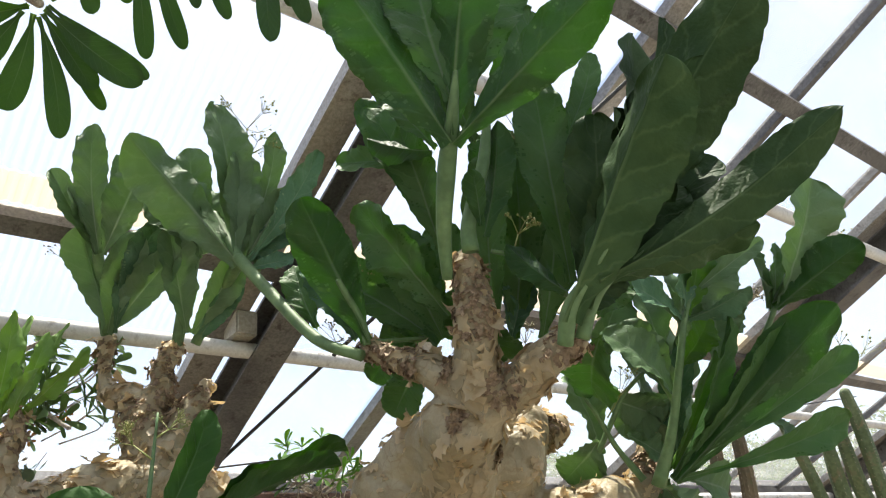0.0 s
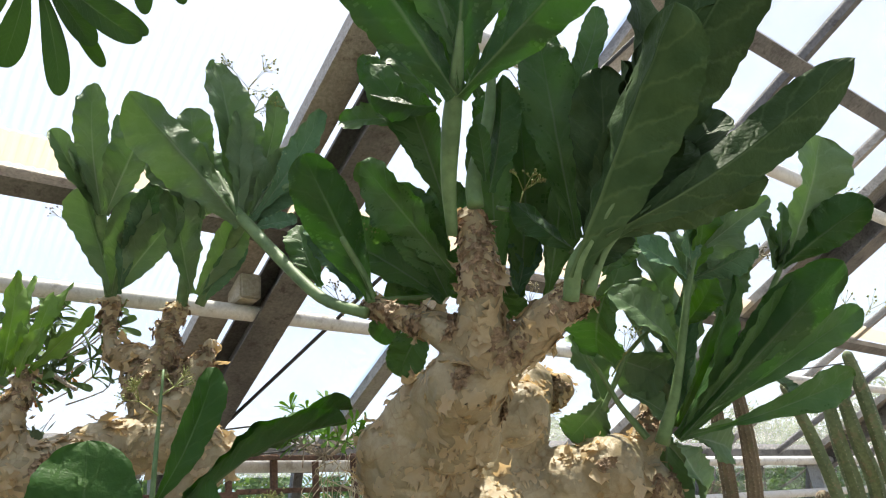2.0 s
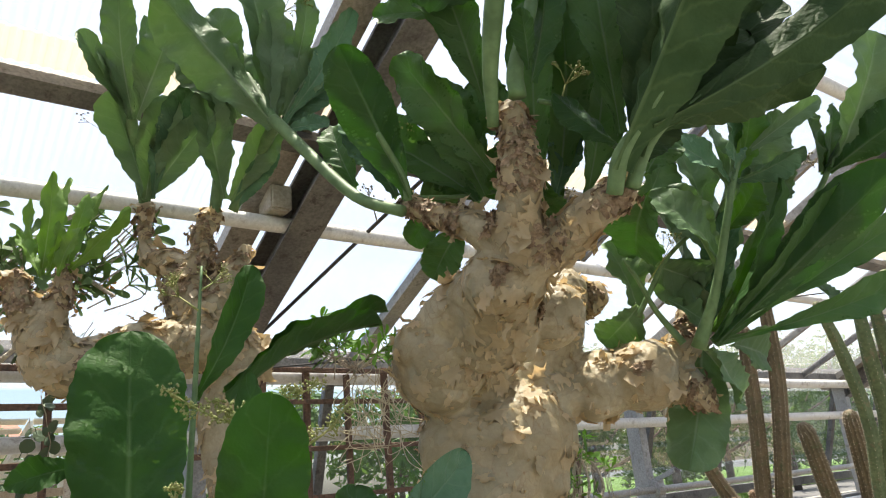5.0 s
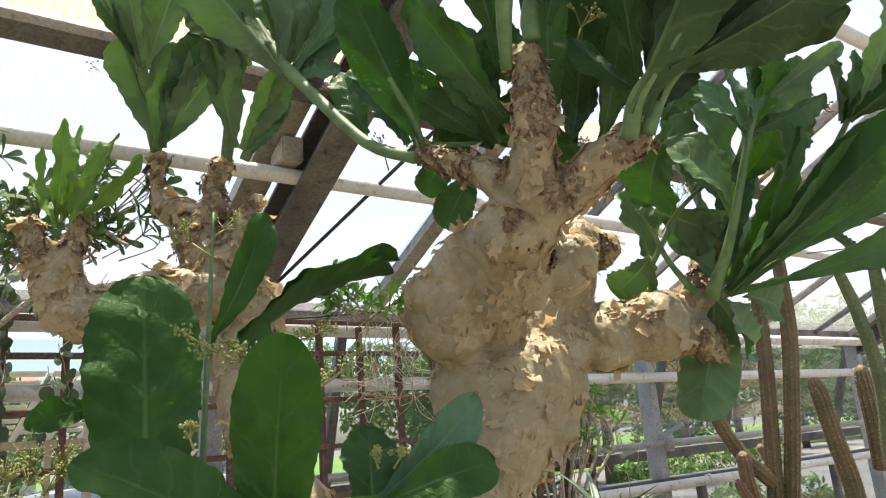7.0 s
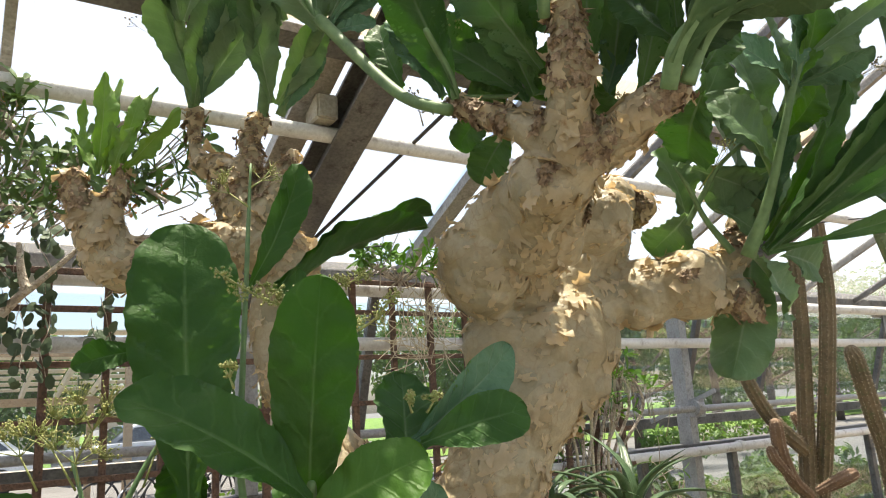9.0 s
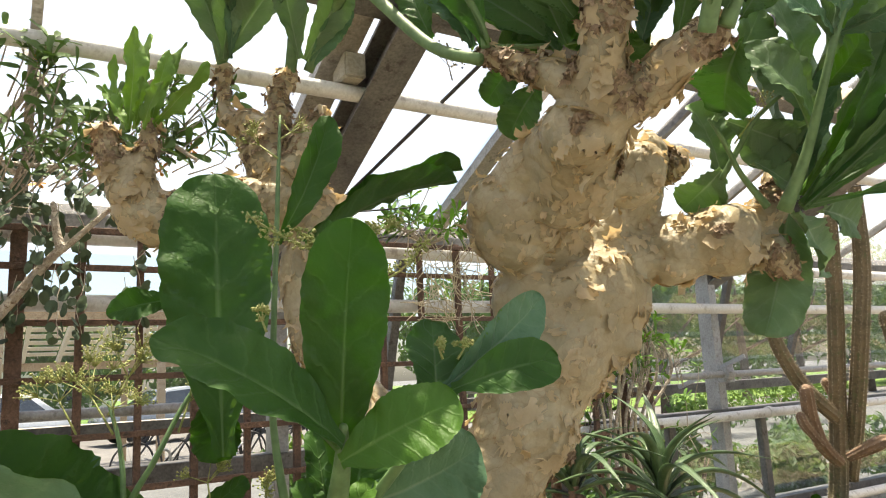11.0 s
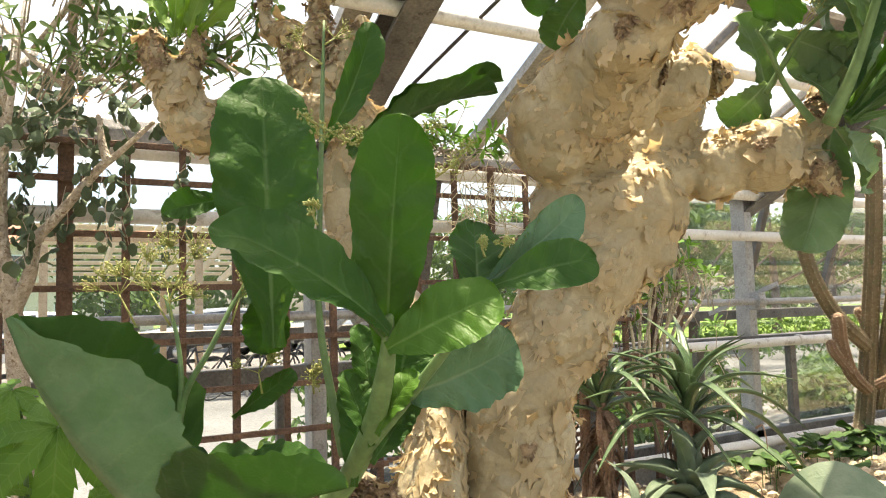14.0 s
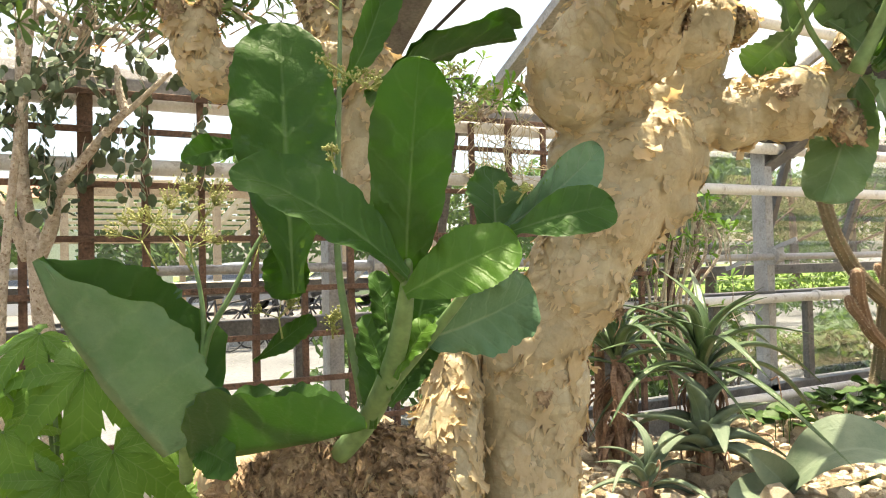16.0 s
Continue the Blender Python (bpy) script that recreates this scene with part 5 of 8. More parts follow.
add_leaf(left_plant, (0.688, 1.606, 2.324), (0.740, 1.555, 2.546), 0.088, (-0.14, -0.97, -0.19), upper=SUNLIT, lower=SUNLITUNDER)
add_leaf(left_plant, (0.680, 1.570, 2.300), (0.602, 1.624, 2.459), 0.100, (-0.01, -0.95, 0.32), upper=SUNLIT, lower=SUNLITUNDER)
add_leaf(left_plant, (0.692, 1.545, 2.276), (0.800, 1.517, 2.313), 0.045, (-0.26, -0.96, 0.05), upper=GLAUCOUS, lower=SUNLITUNDER)
add_leaf(left_plant, (0.242, 1.861, 1.959), (0.244, 1.820, 2.197), 0.058, (0.30, -0.94, -0.16), upper=YOUNG, lower=YOUNG, widest=0.8, blunt=0.7, wave=0.16, teeth=6.5, label="young pale green leaf")
add_leaf(left_plant, (0.241, 1.883, 1.967), (0.214, 1.891, 2.150), 0.040, (-0.82, -0.57, -0.09), upper=YOUNG, lower=YOUNG, widest=0.8, blunt=0.7, wave=0.16, teeth=6.5, label="young pale green leaf")
add_leaf(left_plant, (0.258, 1.872, 1.971), (0.288, 1.862, 2.206), 0.043, (-0.58, -0.81, 0.04), upper=YOUNG, lower=YOUNG, widest=0.8, blunt=0.7, wave=0.16, teeth=6.5, label="young pale green leaf")
add_leaf(left_plant, (0.285, 1.836, 1.957), (0.389, 1.706, 2.087), 0.049, (0.22, -0.60, -0.77), upper=YOUNG, lower=YOUNG, widest=0.8, blunt=0.7, wave=0.16, teeth=6.5, label="young pale green leaf")
add_leaf(left_plant, (0.281, 1.859, 1.970), (0.367, 1.841, 2.193), 0.030, (-0.63, -0.75, 0.18), upper=YOUNG, lower=YOUNG, widest=0.8, blunt=0.7, wave=0.16, teeth=6.5, label="young pale green leaf")
add_leaf(left_plant, (0.290, 1.854, 1.969), (0.325, 1.825, 2.157), 0.040, (0.23, -0.96, -0.19), upper=YOUNG, lower=YOUNG, widest=0.8, blunt=0.7, wave=0.16, teeth=6.5, label="young pale green leaf")
add_leaf(left_plant, (0.252, 1.832, 1.951), (0.260, 1.785, 2.065), 0.039, (0.67, -0.67, -0.32), upper=YOUNG, lower=YOUNG, widest=0.8, blunt=0.7, wave=0.16, teeth=6.5, label="young pale green leaf")
add_leaf(left_plant, (0.240, 1.850, 1.955), (0.190, 1.896, 2.070), 0.037, (0.22, -0.87, 0.44), upper=YOUNG, lower=YOUNG, widest=0.8, blunt=0.7, wave=0.16, teeth=6.5, label="young pale green leaf")
add_leaf(left_plant, (0.269, 1.812, 1.946), (0.298, 1.744, 2.042), 0.038, (-0.71, -0.66, -0.25), upper=YOUNG, lower=YOUNG, widest=0.8, blunt=0.7, wave=0.16, teeth=6.5, label="young pale green leaf")
umbel(left_plant, (0.682, 1.544, 2.619), (0.664, 1.509, 2.699), 0.104, seed=1, count=40)
umbel(left_plant, (0.681, 1.565, 2.586), (0.701, 1.525, 2.623), 0.067, seed=2, count=40)
umbel(left_plant, (0.476, 2.140, 2.436), (0.412, 2.154, 2.502), 0.116, seed=1, mat=DRYBUD)
umbel(left_plant, (0.574, 1.935, 2.513), (0.557, 1.918, 2.565), 0.081, seed=2, mat=DRYBUD)


# ---------- the leafy shoots in front, from a low stump ----------
front_plant = thing("caudex_plant", (0.510, 1.518, 0.350), "low flaking caudex stump with tall fresh green leafy shoots", "succulent plant", "caudex plants")
# Besides real leaf scars, extra brown crust darkens this stump in place of shade.
caudex(front_plant, [
    ((0.668, 1.529, 0.671, 0.1094), (0.593, 1.473, 0.854, 0.0762), (0.497, 1.477, 0.907, 0.0562), (0.406, 1.479, 0.930, 0.0546), (0.376, 1.472, 0.925, 0.0474)),
    ((0.510, 1.519, 0.729, 0.0923), (0.414, 1.510, 0.839, 0.0669), (0.313, 1.505, 0.895, 0.0452), (0.229, 1.503, 0.903, 0.0335)),
    ((0.545, 1.476, 0.861, 0.0683), (0.536, 1.532, 0.557, 0.1286), (0.531, 1.563, 0.335, 0.1540)),
], 6500, 9, scars=((0.394, 1.440, 0.941, 0.060), (0.532, 1.412, 0.976, 0.070), (0.266, 1.484, 0.902, 0.060), (0.483, 1.439, 0.901, 0.080), (0.331, 1.450, 0.900, 0.070), (0.587, 1.431, 0.888, 0.070)), size=(0.010, 0.040), crust=2.3)
add_stem(front_plant, ((0.428, 1.410, 0.942, 0.0200), (0.461, 1.347, 1.013, 0.0205), (0.463, 1.242, 1.112, 0.0195), (0.440, 1.130, 1.215, 0.0150), (0.424, 1.075, 1.295, 0.0070)))
add_stem(front_plant, ((0.470, 1.261, 1.080, 0.0078), (0.509, 1.183, 1.170, 0.0093), (0.539, 1.098, 1.255, 0.0080), (0.573, 1.044, 1.336, 0.0052)))
add_stem(front_plant, ((0.167, 1.490, 0.916, 0.0122), (0.162, 1.458, 0.964, 0.0119), (0.156, 1.426, 0.999, 0.0078)))
add_stem(front_plant, ((0.462, 1.438, 1.880, 0.0022), (0.455, 1.434, 1.743, 0.0042), (0.446, 1.419, 1.629, 0.0050), (0.435, 1.405, 1.476, 0.0055), (0.428, 1.391, 1.285, 0.0065), (0.456, 1.360, 1.057, 0.0093)))
add_stem(front_plant, ((0.183, 1.457, 1.011, 0.0060), (0.198, 1.446, 1.161, 0.0060), (0.239, 1.422, 1.249, 0.0050), (0.280, 1.422, 1.329, 0.0041), (0.318, 1.424, 1.385, 0.0031)))
add_stem(front_plant, ((0.174, 1.461, 1.011, 0.0050), (0.194, 1.448, 1.171, 0.0050), (0.191, 1.469, 1.270, 0.0041), (0.175, 1.498, 1.343, 0.0031)))
add_leaf(front_plant, (0.450, 1.150, 1.195), (0.392, 0.955, 1.566), 0.114, (-0.41, -0.77, -0.48), fold=0.14, widest=0.95, blunt=0.42, wave=0.06)
add_leaf(front_plant, (0.412, 1.050, 1.276), (0.172, 1.081, 1.425), 0.117, (0.22, -0.82, 0.53), bend=0.24, widest=0.75, blunt=0.6, wave=0.04)
add_leaf(front_plant, (0.417, 1.071, 1.251), (0.562, 0.990, 1.326), 0.104, (-0.60, -0.76, 0.20), upper=LIME, lower=LIME, fold=0.2, wave=0.04, widest=0.6, blunt=0.42)
add_leaf(front_plant, (0.462, 1.243, 1.083), (0.429, 1.280, 1.207), 0.058, (0.03, -0.96, 0.29), fold=0.4)
add_leaf(front_plant, (0.455, 1.201, 1.108), (0.514, 1.168, 1.208), 0.055, (-0.75, -0.62, 0.24), upper=LIME, widest=1.0)
add_leaf(front_plant, (0.470, 1.262, 1.051), (0.544, 1.267, 1.141), 0.049, (-0.17, -0.97, 0.19))
add_leaf(front_plant, (0.577, 1.031, 1.340), (0.748, 0.996, 1.380), 0.086, (-0.12, -0.90, 0.30), blunt=0.5, wave=0.025)
add_leaf(front_plant, (0.569, 1.050, 1.340), (0.776, 1.058, 1.482), 0.080, (0.10, -0.98, 0.10), blunt=0.6, fold=0.3, wave=0.025, upper=GLAUCOUS)
add_leaf(front_plant, (0.573, 1.068, 1.289), (0.598, 1.119, 1.446), 0.099, (-0.18, -0.93, 0.33), upper=UNDER)
add_leaf(front_plant, (0.331, 1.352, 1.248), (0.324, 1.389, 1.734), 0.184, (-0.19, -0.98, 0.07), blunt=0.48, wave=0.06, widest=0.8)
add_leaf(front_plant, (0.278, 1.464, 1.519), (0.165, 1.478, 1.492), 0.054, (-0.17, -0.96, 0.21), blunt=0.6)
add_leaf(front_plant, (0.452, 1.438, 1.623), (0.558, 1.422, 1.888), 0.073, (0.09, -0.99, -0.10))
add_leaf(front_plant, (0.545, 1.540, 1.655), (0.918, 1.499, 1.843), 0.128, (0.10, 0.28, 0.95), wave=0.08, bend=0.24, widest=0.8, blunt=0.42, fold=0.25)
add_leaf(front_plant, (0.545, 1.530, 1.640), (0.882, 1.467, 1.800), 0.118, (0.11, 0.32, 0.94), wave=0.05, bend=0.26, widest=0.7, blunt=0.5, fold=0.25)
add_leaf(front_plant, (0.490, 1.195, 1.165), (0.680, 1.125, 1.245), 0.128, (-0.18, -0.96, -0.20), upper=GLAUCOUS, lower=GLAUCOUS, widest=0.7, blunt=0.42)
add_leaf(front_plant, (0.471, 1.260, 1.128), (0.466, 1.304, 1.284), 0.059, (-0.06, -0.96, 0.27))
add_leaf(front_plant, (0.459, 1.314, 1.004), (0.480, 1.344, 1.201), 0.071, (-0.66, -0.73, 0.18))
add_leaf(front_plant, (0.338, 1.368, 1.377), (0.339, 1.416, 1.235), 0.081, (-0.44, -0.85, -0.29))
add_leaf(front_plant, (0.497, 1.224, 1.120), (0.533, 1.224, 1.282), 0.106, (-0.43, -0.90, 0.10))
add_leaf(front_plant, (0.491, 1.402, 1.369), (0.552, 1.419, 1.672), 0.055, (-0.00, -1.00, 0.06))
add_leaf(front_plant, (0.504, 1.267, 1.066), (0.549, 1.263, 1.191), 0.060, (-0.11, -0.99, 0.01))
add_leaf(front_plant, (0.156, 1.426, 0.993), (-0.055, 1.322, 1.316), 0.200, (0.84, -0.20, 0.50), fold=1.6, widest=0.40, wave=0.055, pucker=0.7, teeth=6.5, blunt=0.90, bend=-0.22, thick=0.010, lower=GLAUCOUS)
add_leaf(front_plant, (0.161, 1.424, 0.991), (0.397, 1.188, 1.046), 0.150, (-0.14, 0.05, 0.99), fold=1.25, bend=-0.12, wave=0.055, pucker=0.7, thick=0.008, widest=0.50, blunt=0.90)
add_leaf(front_plant, (0.169, 1.431, 0.988), (0.224, 1.324, 0.966), 0.067, (-0.79, -0.48, 0.38))
add_leaf(front_plant, (0.287, 1.468, 1.121), (0.404, 1.473, 1.198), 0.048, (0.19, -0.96, -0.22))
raceme(front_plant, (0.418, 1.012, 1.530), (0.298, 1.081, 1.586), 0.026, 1)
raceme(front_plant, (0.418, 1.012, 1.530), (0.360, 1.060, 1.566), 0.020, 2)
raceme(front_plant, (0.446, 1.115, 1.581), (0.536, 1.102, 1.601), 0.024, 3)
raceme(front_plant, (0.515, 1.117, 1.509), (0.571, 1.078, 1.567), 0.026, 4)
umbel(front_plant, (0.320, 1.085, 1.430), (0.312, 1.092, 1.455), 0.022, seed=5, count=90, budr=0.0022)
umbel(front_plant, (0.455, 1.434, 1.790), (0.405, 1.470, 1.840), 0.050, seed=9, count=60, budr=0.0018)
umbel(front_plant, (0.460, 1.436, 1.830), (0.500, 1.440, 1.860), 0.045, seed=10, count=50, budr=0.0018)
umbel(front_plant, (0.571, 1.044, 1.384), (0.564, 1.047, 1.410), 0.017, seed=6, count=120, budr=0.0022)
umbel(front_plant, (0.590, 1.034, 1.383), (0.606, 1.026, 1.409), 0.017, seed=7, count=120, budr=0.0022)
umbel(front_plant, (0.275, 1.425, 1.289), (0.304, 1.431, 1.370), 0.061, seed=8, count=120, budr=0.0022)
umbel(front_plant, (0.189, 1.470, 1.271), (0.175, 1.497, 1.374), 0.072, seed=1, count=120, budr=0.0022)
umbel(front_plant, (0.182, 1.485, 1.291), (0.123, 1.546, 1.408), 0.083, seed=2, count=120, budr=0.0022)
umbel(front_plant, (0.175, 1.499, 1.322), (0.225, 1.493, 1.426), 0.083, seed=3, count=120, budr=0.0022)
umbel(front_plant, (0.131, 1.545, 1.292), (0.086, 1.566, 1.388), 0.073, seed=4, count=120, budr=0.0022)
umbel(front_plant, (0.334, 1.443, 1.162), (0.325, 1.446, 1.225), 0.052, seed=5, count=120, budr=0.0022)
umbel(front_plant, (0.424, 1.419, 1.157), (0.420, 1.420, 1.189), 0.042, seed=6, count=120, budr=0.0022)


# ---------- materials of the other plants ----------
PODLEAF = leaf_mat("overhead_leaf", (0.035, 0.085, 0.025), (0.055, 0.115, 0.03), (0.20, 0.28, 0.11), (0.18, 0.33, 0.04), veins=16.0, see=0.36)
ALOE = leaf_mat("aloe_leaf", (0.048, 0.092, 0.036), (0.085, 0.140, 0.060), (0.10, 0.155, 0.07), (0.10, 0.18, 0.05), veins=2.0, see=0.08, rough=0.36, sheen=0.5)
PADDLE = leaf_mat("paddle_leaf", (0.115, 0.165, 0.11), (0.165, 0.215, 0.145), (0.20, 0.26, 0.18), (0.15, 0.22, 0.08), veins=1.0, see=0.15, rough=0.55)
LOBED = leaf_mat("lobed_leaf", (0.046, 0.125, 0.022), (0.085, 0.180, 0.036), (0.22, 0.35, 0.10), (0.26, 0.48, 0.05), veins=9.0, see=0.36, lines=0.4, bump=0.8)
SHRUB = leaf_mat("shrub_leaflet", (0.11, 0.19, 0.065), (0.16, 0.25, 0.095), (0.19, 0.27, 0.12), (0.26, 0.40, 0.08), veins=8.0, see=0.42)
COIN = leaf_mat("coin_leaf", (0.070, 0.108, 0.066), (0.115, 0.155, 0.095), (0.12, 0.17, 0.10), (0.18, 0.24, 0.10), veins=2.0, see=0.18, rough=0.55)
COVER = leaf_mat("ground_cover_leaf", (0.040, 0.095, 0.022), (0.070, 0.140, 0.035), (0.12, 0.20, 0.06), (0.14, 0.28, 0.03), veins=6.0, see=0.2)
VINE = leaf_mat("vine_leaf", (0.09, 0.20, 0.035), (0.14, 0.27, 0.05), (0.22, 0.34, 0.10), (0.28, 0.50, 0.05), veins=7.0, see=0.4)
GREYBARK = rough_mat("pale_shrub_bark", (0.40, 0.33, 0.255), (0.62, 0.55, 0.455), (0.22, 0.145, 0.09), scale=26, fine=80, rough=0.85, bump=0.9, dist=0.008)
CACT = rough_mat("cactus_skin", (0.13, 0.105, 0.06), (0.20, 0.15, 0.09), (0.12, 0.13, 0.06), scale=6, fine=60, rough=0.7, bump=0.4)
CACTG = rough_mat("green_cactus_skin", (0.09, 0.13, 0.06), (0.14, 0.18, 0.085), (0.18, 0.16, 0.09), scale=6, fine=60, rough=0.7, bump=0.4)
CACTTIP = rough_mat("pink_cactus_tip", (0.17, 0.105, 0.065), (0.23, 0.145, 0.09), (0.26, 0.16, 0.09), scale=9, fine=70, rough=0.75, bump=0.4)
SPINE = rough_mat("spine", (0.50, 0.42, 0.30), (0.60, 0.52, 0.40), scale=40, rough=0.7)
DEAD = rough_mat("dead_leaf", (0.22, 0.13, 0.085), (0.34, 0.22, 0.15), (0.13, 0.07, 0.05), scale=18, fine=90, rough=0.85, bump=0.8)
STRAW = rough_mat("dry_stalk", (0.42, 0.37, 0.26), (0.52, 0.47, 0.34), (0.30, 0.22, 0.12), scale=24, rough=0.9)
PETAL = rough_mat("orange_petal", (0.60, 0.24, 0.03), (0.72, 0.36, 0.06), (0.35, 0.12, 0.03), scale=60, rough=0.6)
STONE = rough_mat("ochre_stone", (0.60, 0.50, 0.35), (0.72, 0.62, 0.46), (0.42, 0.31, 0.19), scale=18, fine=120, rough=0.9, bump=0.7, vary=0.25)
TAG = rough_mat("white_plant_label", (0.78, 0.78, 0.76), (0.82, 0.82, 0.80), scale=20, rough=0.4, bump=0.05)



# ---------- narrow-leaved plant overhead ----------
overhead_plant = thing("pachypodium_shrub", (-0.358, 1.479, 0.350), "tall succulent shrub with long narrow dark green leaves overhead", "shrub")
add_stem(overhead_plant, ((-0.358, 1.479, 0.35, 0.06), (-0.338, 1.429, 1.5, 0.05), (-0.238, 1.429, 2.45, 0.04), (0.042, 1.429, 2.78, 0.025), (0.142, 1.429, 2.761, 0.012)), GREYBARK, "trunk", 12)
add_stem(overhead_plant, ((0.042, 1.429, 2.78, 0.022), (0.272, 1.129, 2.704, 0.018), (0.403, 0.829, 2.654, 0.012)), GREYBARK, "branch", 8)
add_leaf(overhead_plant, (0.140, 1.440, 2.735), (0.126, 1.544, 2.540), 0.059, (-0.23, -0.86, -0.45), upper=PODLEAF, lower=PODLEAF, wave=0.008, widest=1.0, blunt=0.4, pucker=0.3, fold=0.2)
add_leaf(overhead_plant, (0.149, 1.436, 2.728), (0.234, 1.483, 2.467), 0.051, (-0.25, -0.94, -0.25), upper=PODLEAF, lower=PODLEAF, wave=0.008, widest=1.0, blunt=0.4, pucker=0.3, fold=0.2)
add_leaf(overhead_plant, (0.155, 1.428, 2.733), (0.271, 1.409, 2.559), 0.055, (-0.35, -0.93, -0.13), upper=PODLEAF, lower=PODLEAF, wave=0.008, widest=1.0, blunt=0.4, pucker=0.3, fold=0.2)
add_leaf(overhead_plant, (0.157, 1.420, 2.743), (0.345, 1.324, 2.546), 0.067, (-0.71, -0.58, -0.40), upper=PODLEAF, lower=PODLEAF, wave=0.008, widest=1.0, blunt=0.4, pucker=0.3, fold=0.2)
add_leaf(overhead_plant, (0.159, 1.435, 2.740), (0.309, 1.464, 2.557), 0.036, (-0.45, -0.75, -0.49), upper=PODLEAF, lower=PODLEAF, wave=0.008, widest=1.0, blunt=0.4, pucker=0.3, fold=0.2)
add_leaf(overhead_plant, (0.161, 1.414, 2.748), (0.368, 1.361, 2.596), 0.046, (-0.36, -0.91, -0.18), upper=PODLEAF, lower=PODLEAF, wave=0.008, widest=1.0, blunt=0.4, pucker=0.3, fold=0.2)
add_leaf(overhead_plant, (0.120, 1.452, 2.743), (0.063, 1.537, 2.639), 0.054, (-0.04, -0.79, -0.62), upper=PODLEAF, lower=PODLEAF, wave=0.008, widest=1.0, blunt=0.4, pucker=0.3, fold=0.2)
add_leaf(overhead_plant, (0.125, 1.435, 2.763), (0.043, 1.477, 2.855), 0.055, (-0.57, -0.81, -0.13), upper=PODLEAF, lower=PODLEAF, wave=0.008, widest=1.0, blunt=0.4, pucker=0.3, fold=0.2)
add_leaf(overhead_plant, (0.129, 1.458, 2.768), (0.026, 1.551, 2.759), 0.064, (-0.41, -0.52, -0.75), upper=PODLEAF, lower=PODLEAF, wave=0.008, widest=1.0, blunt=0.4, pucker=0.3, fold=0.2)
add_leaf(overhead_plant, (0.166, 1.423, 2.774), (0.248, 1.362, 2.852), 0.047, (0.12, -0.72, -0.68), upper=PODLEAF, lower=PODLEAF, wave=0.008, widest=1.0, blunt=0.4, pucker=0.3, fold=0.2)
add_leaf(overhead_plant, (0.215, 1.381, 2.867), (0.248, 1.395, 2.752), 0.042, (-0.31, -0.93, -0.21), upper=PODLEAF, lower=PODLEAF, wave=0.008, widest=1.0, blunt=0.4, pucker=0.3, fold=0.2)
add_leaf(overhead_plant, (0.295, 1.280, 2.873), (0.351, 1.330, 2.622), 0.042, (-0.32, -0.91, -0.25), upper=PODLEAF, lower=PODLEAF, wave=0.008, widest=1.0, blunt=0.4, pucker=0.3, fold=0.2)
add_leaf(overhead_plant, (0.318, 1.236, 2.864), (0.412, 1.271, 2.632), 0.040, (-0.42, -0.86, -0.30), upper=PODLEAF, lower=PODLEAF, wave=0.008, widest=1.0, blunt=0.4, pucker=0.3, fold=0.2)
add_leaf(overhead_plant, (0.358, 1.174, 2.863), (0.413, 1.202, 2.695), 0.032, (-0.57, -0.76, -0.32), upper=PODLEAF, lower=PODLEAF, wave=0.008, widest=1.0, blunt=0.4, pucker=0.3, fold=0.2)
add_leaf(overhead_plant, (0.399, 1.149, 2.847), (0.463, 1.157, 2.652), 0.035, (-0.37, -0.91, -0.16), upper=PODLEAF, lower=PODLEAF, wave=0.008, widest=1.0, blunt=0.4, pucker=0.3, fold=0.2)
add_leaf(overhead_plant, (0.393, 0.829, 2.550), (0.414, 0.855, 2.340), 0.039, (-0.45, -0.88, -0.15), upper=PODLEAF, lower=PODLEAF, wave=0.008, widest=1.0, blunt=0.4, pucker=0.3, fold=0.2)
add_leaf(overhead_plant, (0.411, 0.824, 2.557), (0.468, 0.826, 2.383), 0.031, (-0.73, -0.63, -0.25), upper=PODLEAF, lower=PODLEAF, wave=0.008, widest=1.0, blunt=0.4, pucker=0.3, fold=0.2)
add_leaf(overhead_plant, (0.417, 0.814, 2.564), (0.451, 0.853, 2.432), 0.028, (-0.47, -0.81, -0.36), upper=PODLEAF, lower=PODLEAF, wave=0.008, widest=1.0, blunt=0.4, pucker=0.3, fold=0.2)
add_leaf(overhead_plant, (0.312, 1.259, 2.882), (0.301, 1.359, 2.783), 0.037, (-0.16, -0.70, -0.69), upper=PODLEAF, lower=PODLEAF, wave=0.008, widest=1.0, blunt=0.4, pucker=0.3, fold=0.2)


# ---------- grey-barked shrub with round leaves ----------
coin_shrub = thing("shrub", (-0.077, 3.125, 0.350), "pale-barked forked shrub hung with small round grey-green leaves", "shrub", "shrubs")
add_stem(coin_shrub, ((-0.057, 3.125, 0.330, 0.04), (-0.077, 3.125, 0.974, 0.036), (-0.093, 3.118, 1.139, 0.0347), (-0.109, 3.110, 1.343, 0.0325), (-0.150, 3.114, 1.607, 0.0243), (-0.150, 3.095, 1.928, 0.0222), (-0.140, 3.085, 2.150, 0.0202), (-0.106, 3.062, 2.350, 0.0181)), GREYBARK, "trunk", 10)
add_stem(coin_shrub, ((-0.107, 3.109, 1.343, 0.0284), (-0.059, 3.070, 1.463, 0.0243), (-0.043, 3.047, 1.583, 0.0222), (0.011, 2.995, 1.649, 0.0180), (0.145, 2.899, 1.821, 0.0159), (0.199, 2.871, 1.870, 0.0119), (0.315, 2.808, 1.986, 0.0079)), GREYBARK, "branch", 8)
add_stem(coin_shrub, ((0.176, 2.883, 1.854, 0.0179), (0.159, 2.890, 1.920, 0.0139), (0.147, 2.894, 2.010, 0.0099)), GREYBARK, "branch", 8)
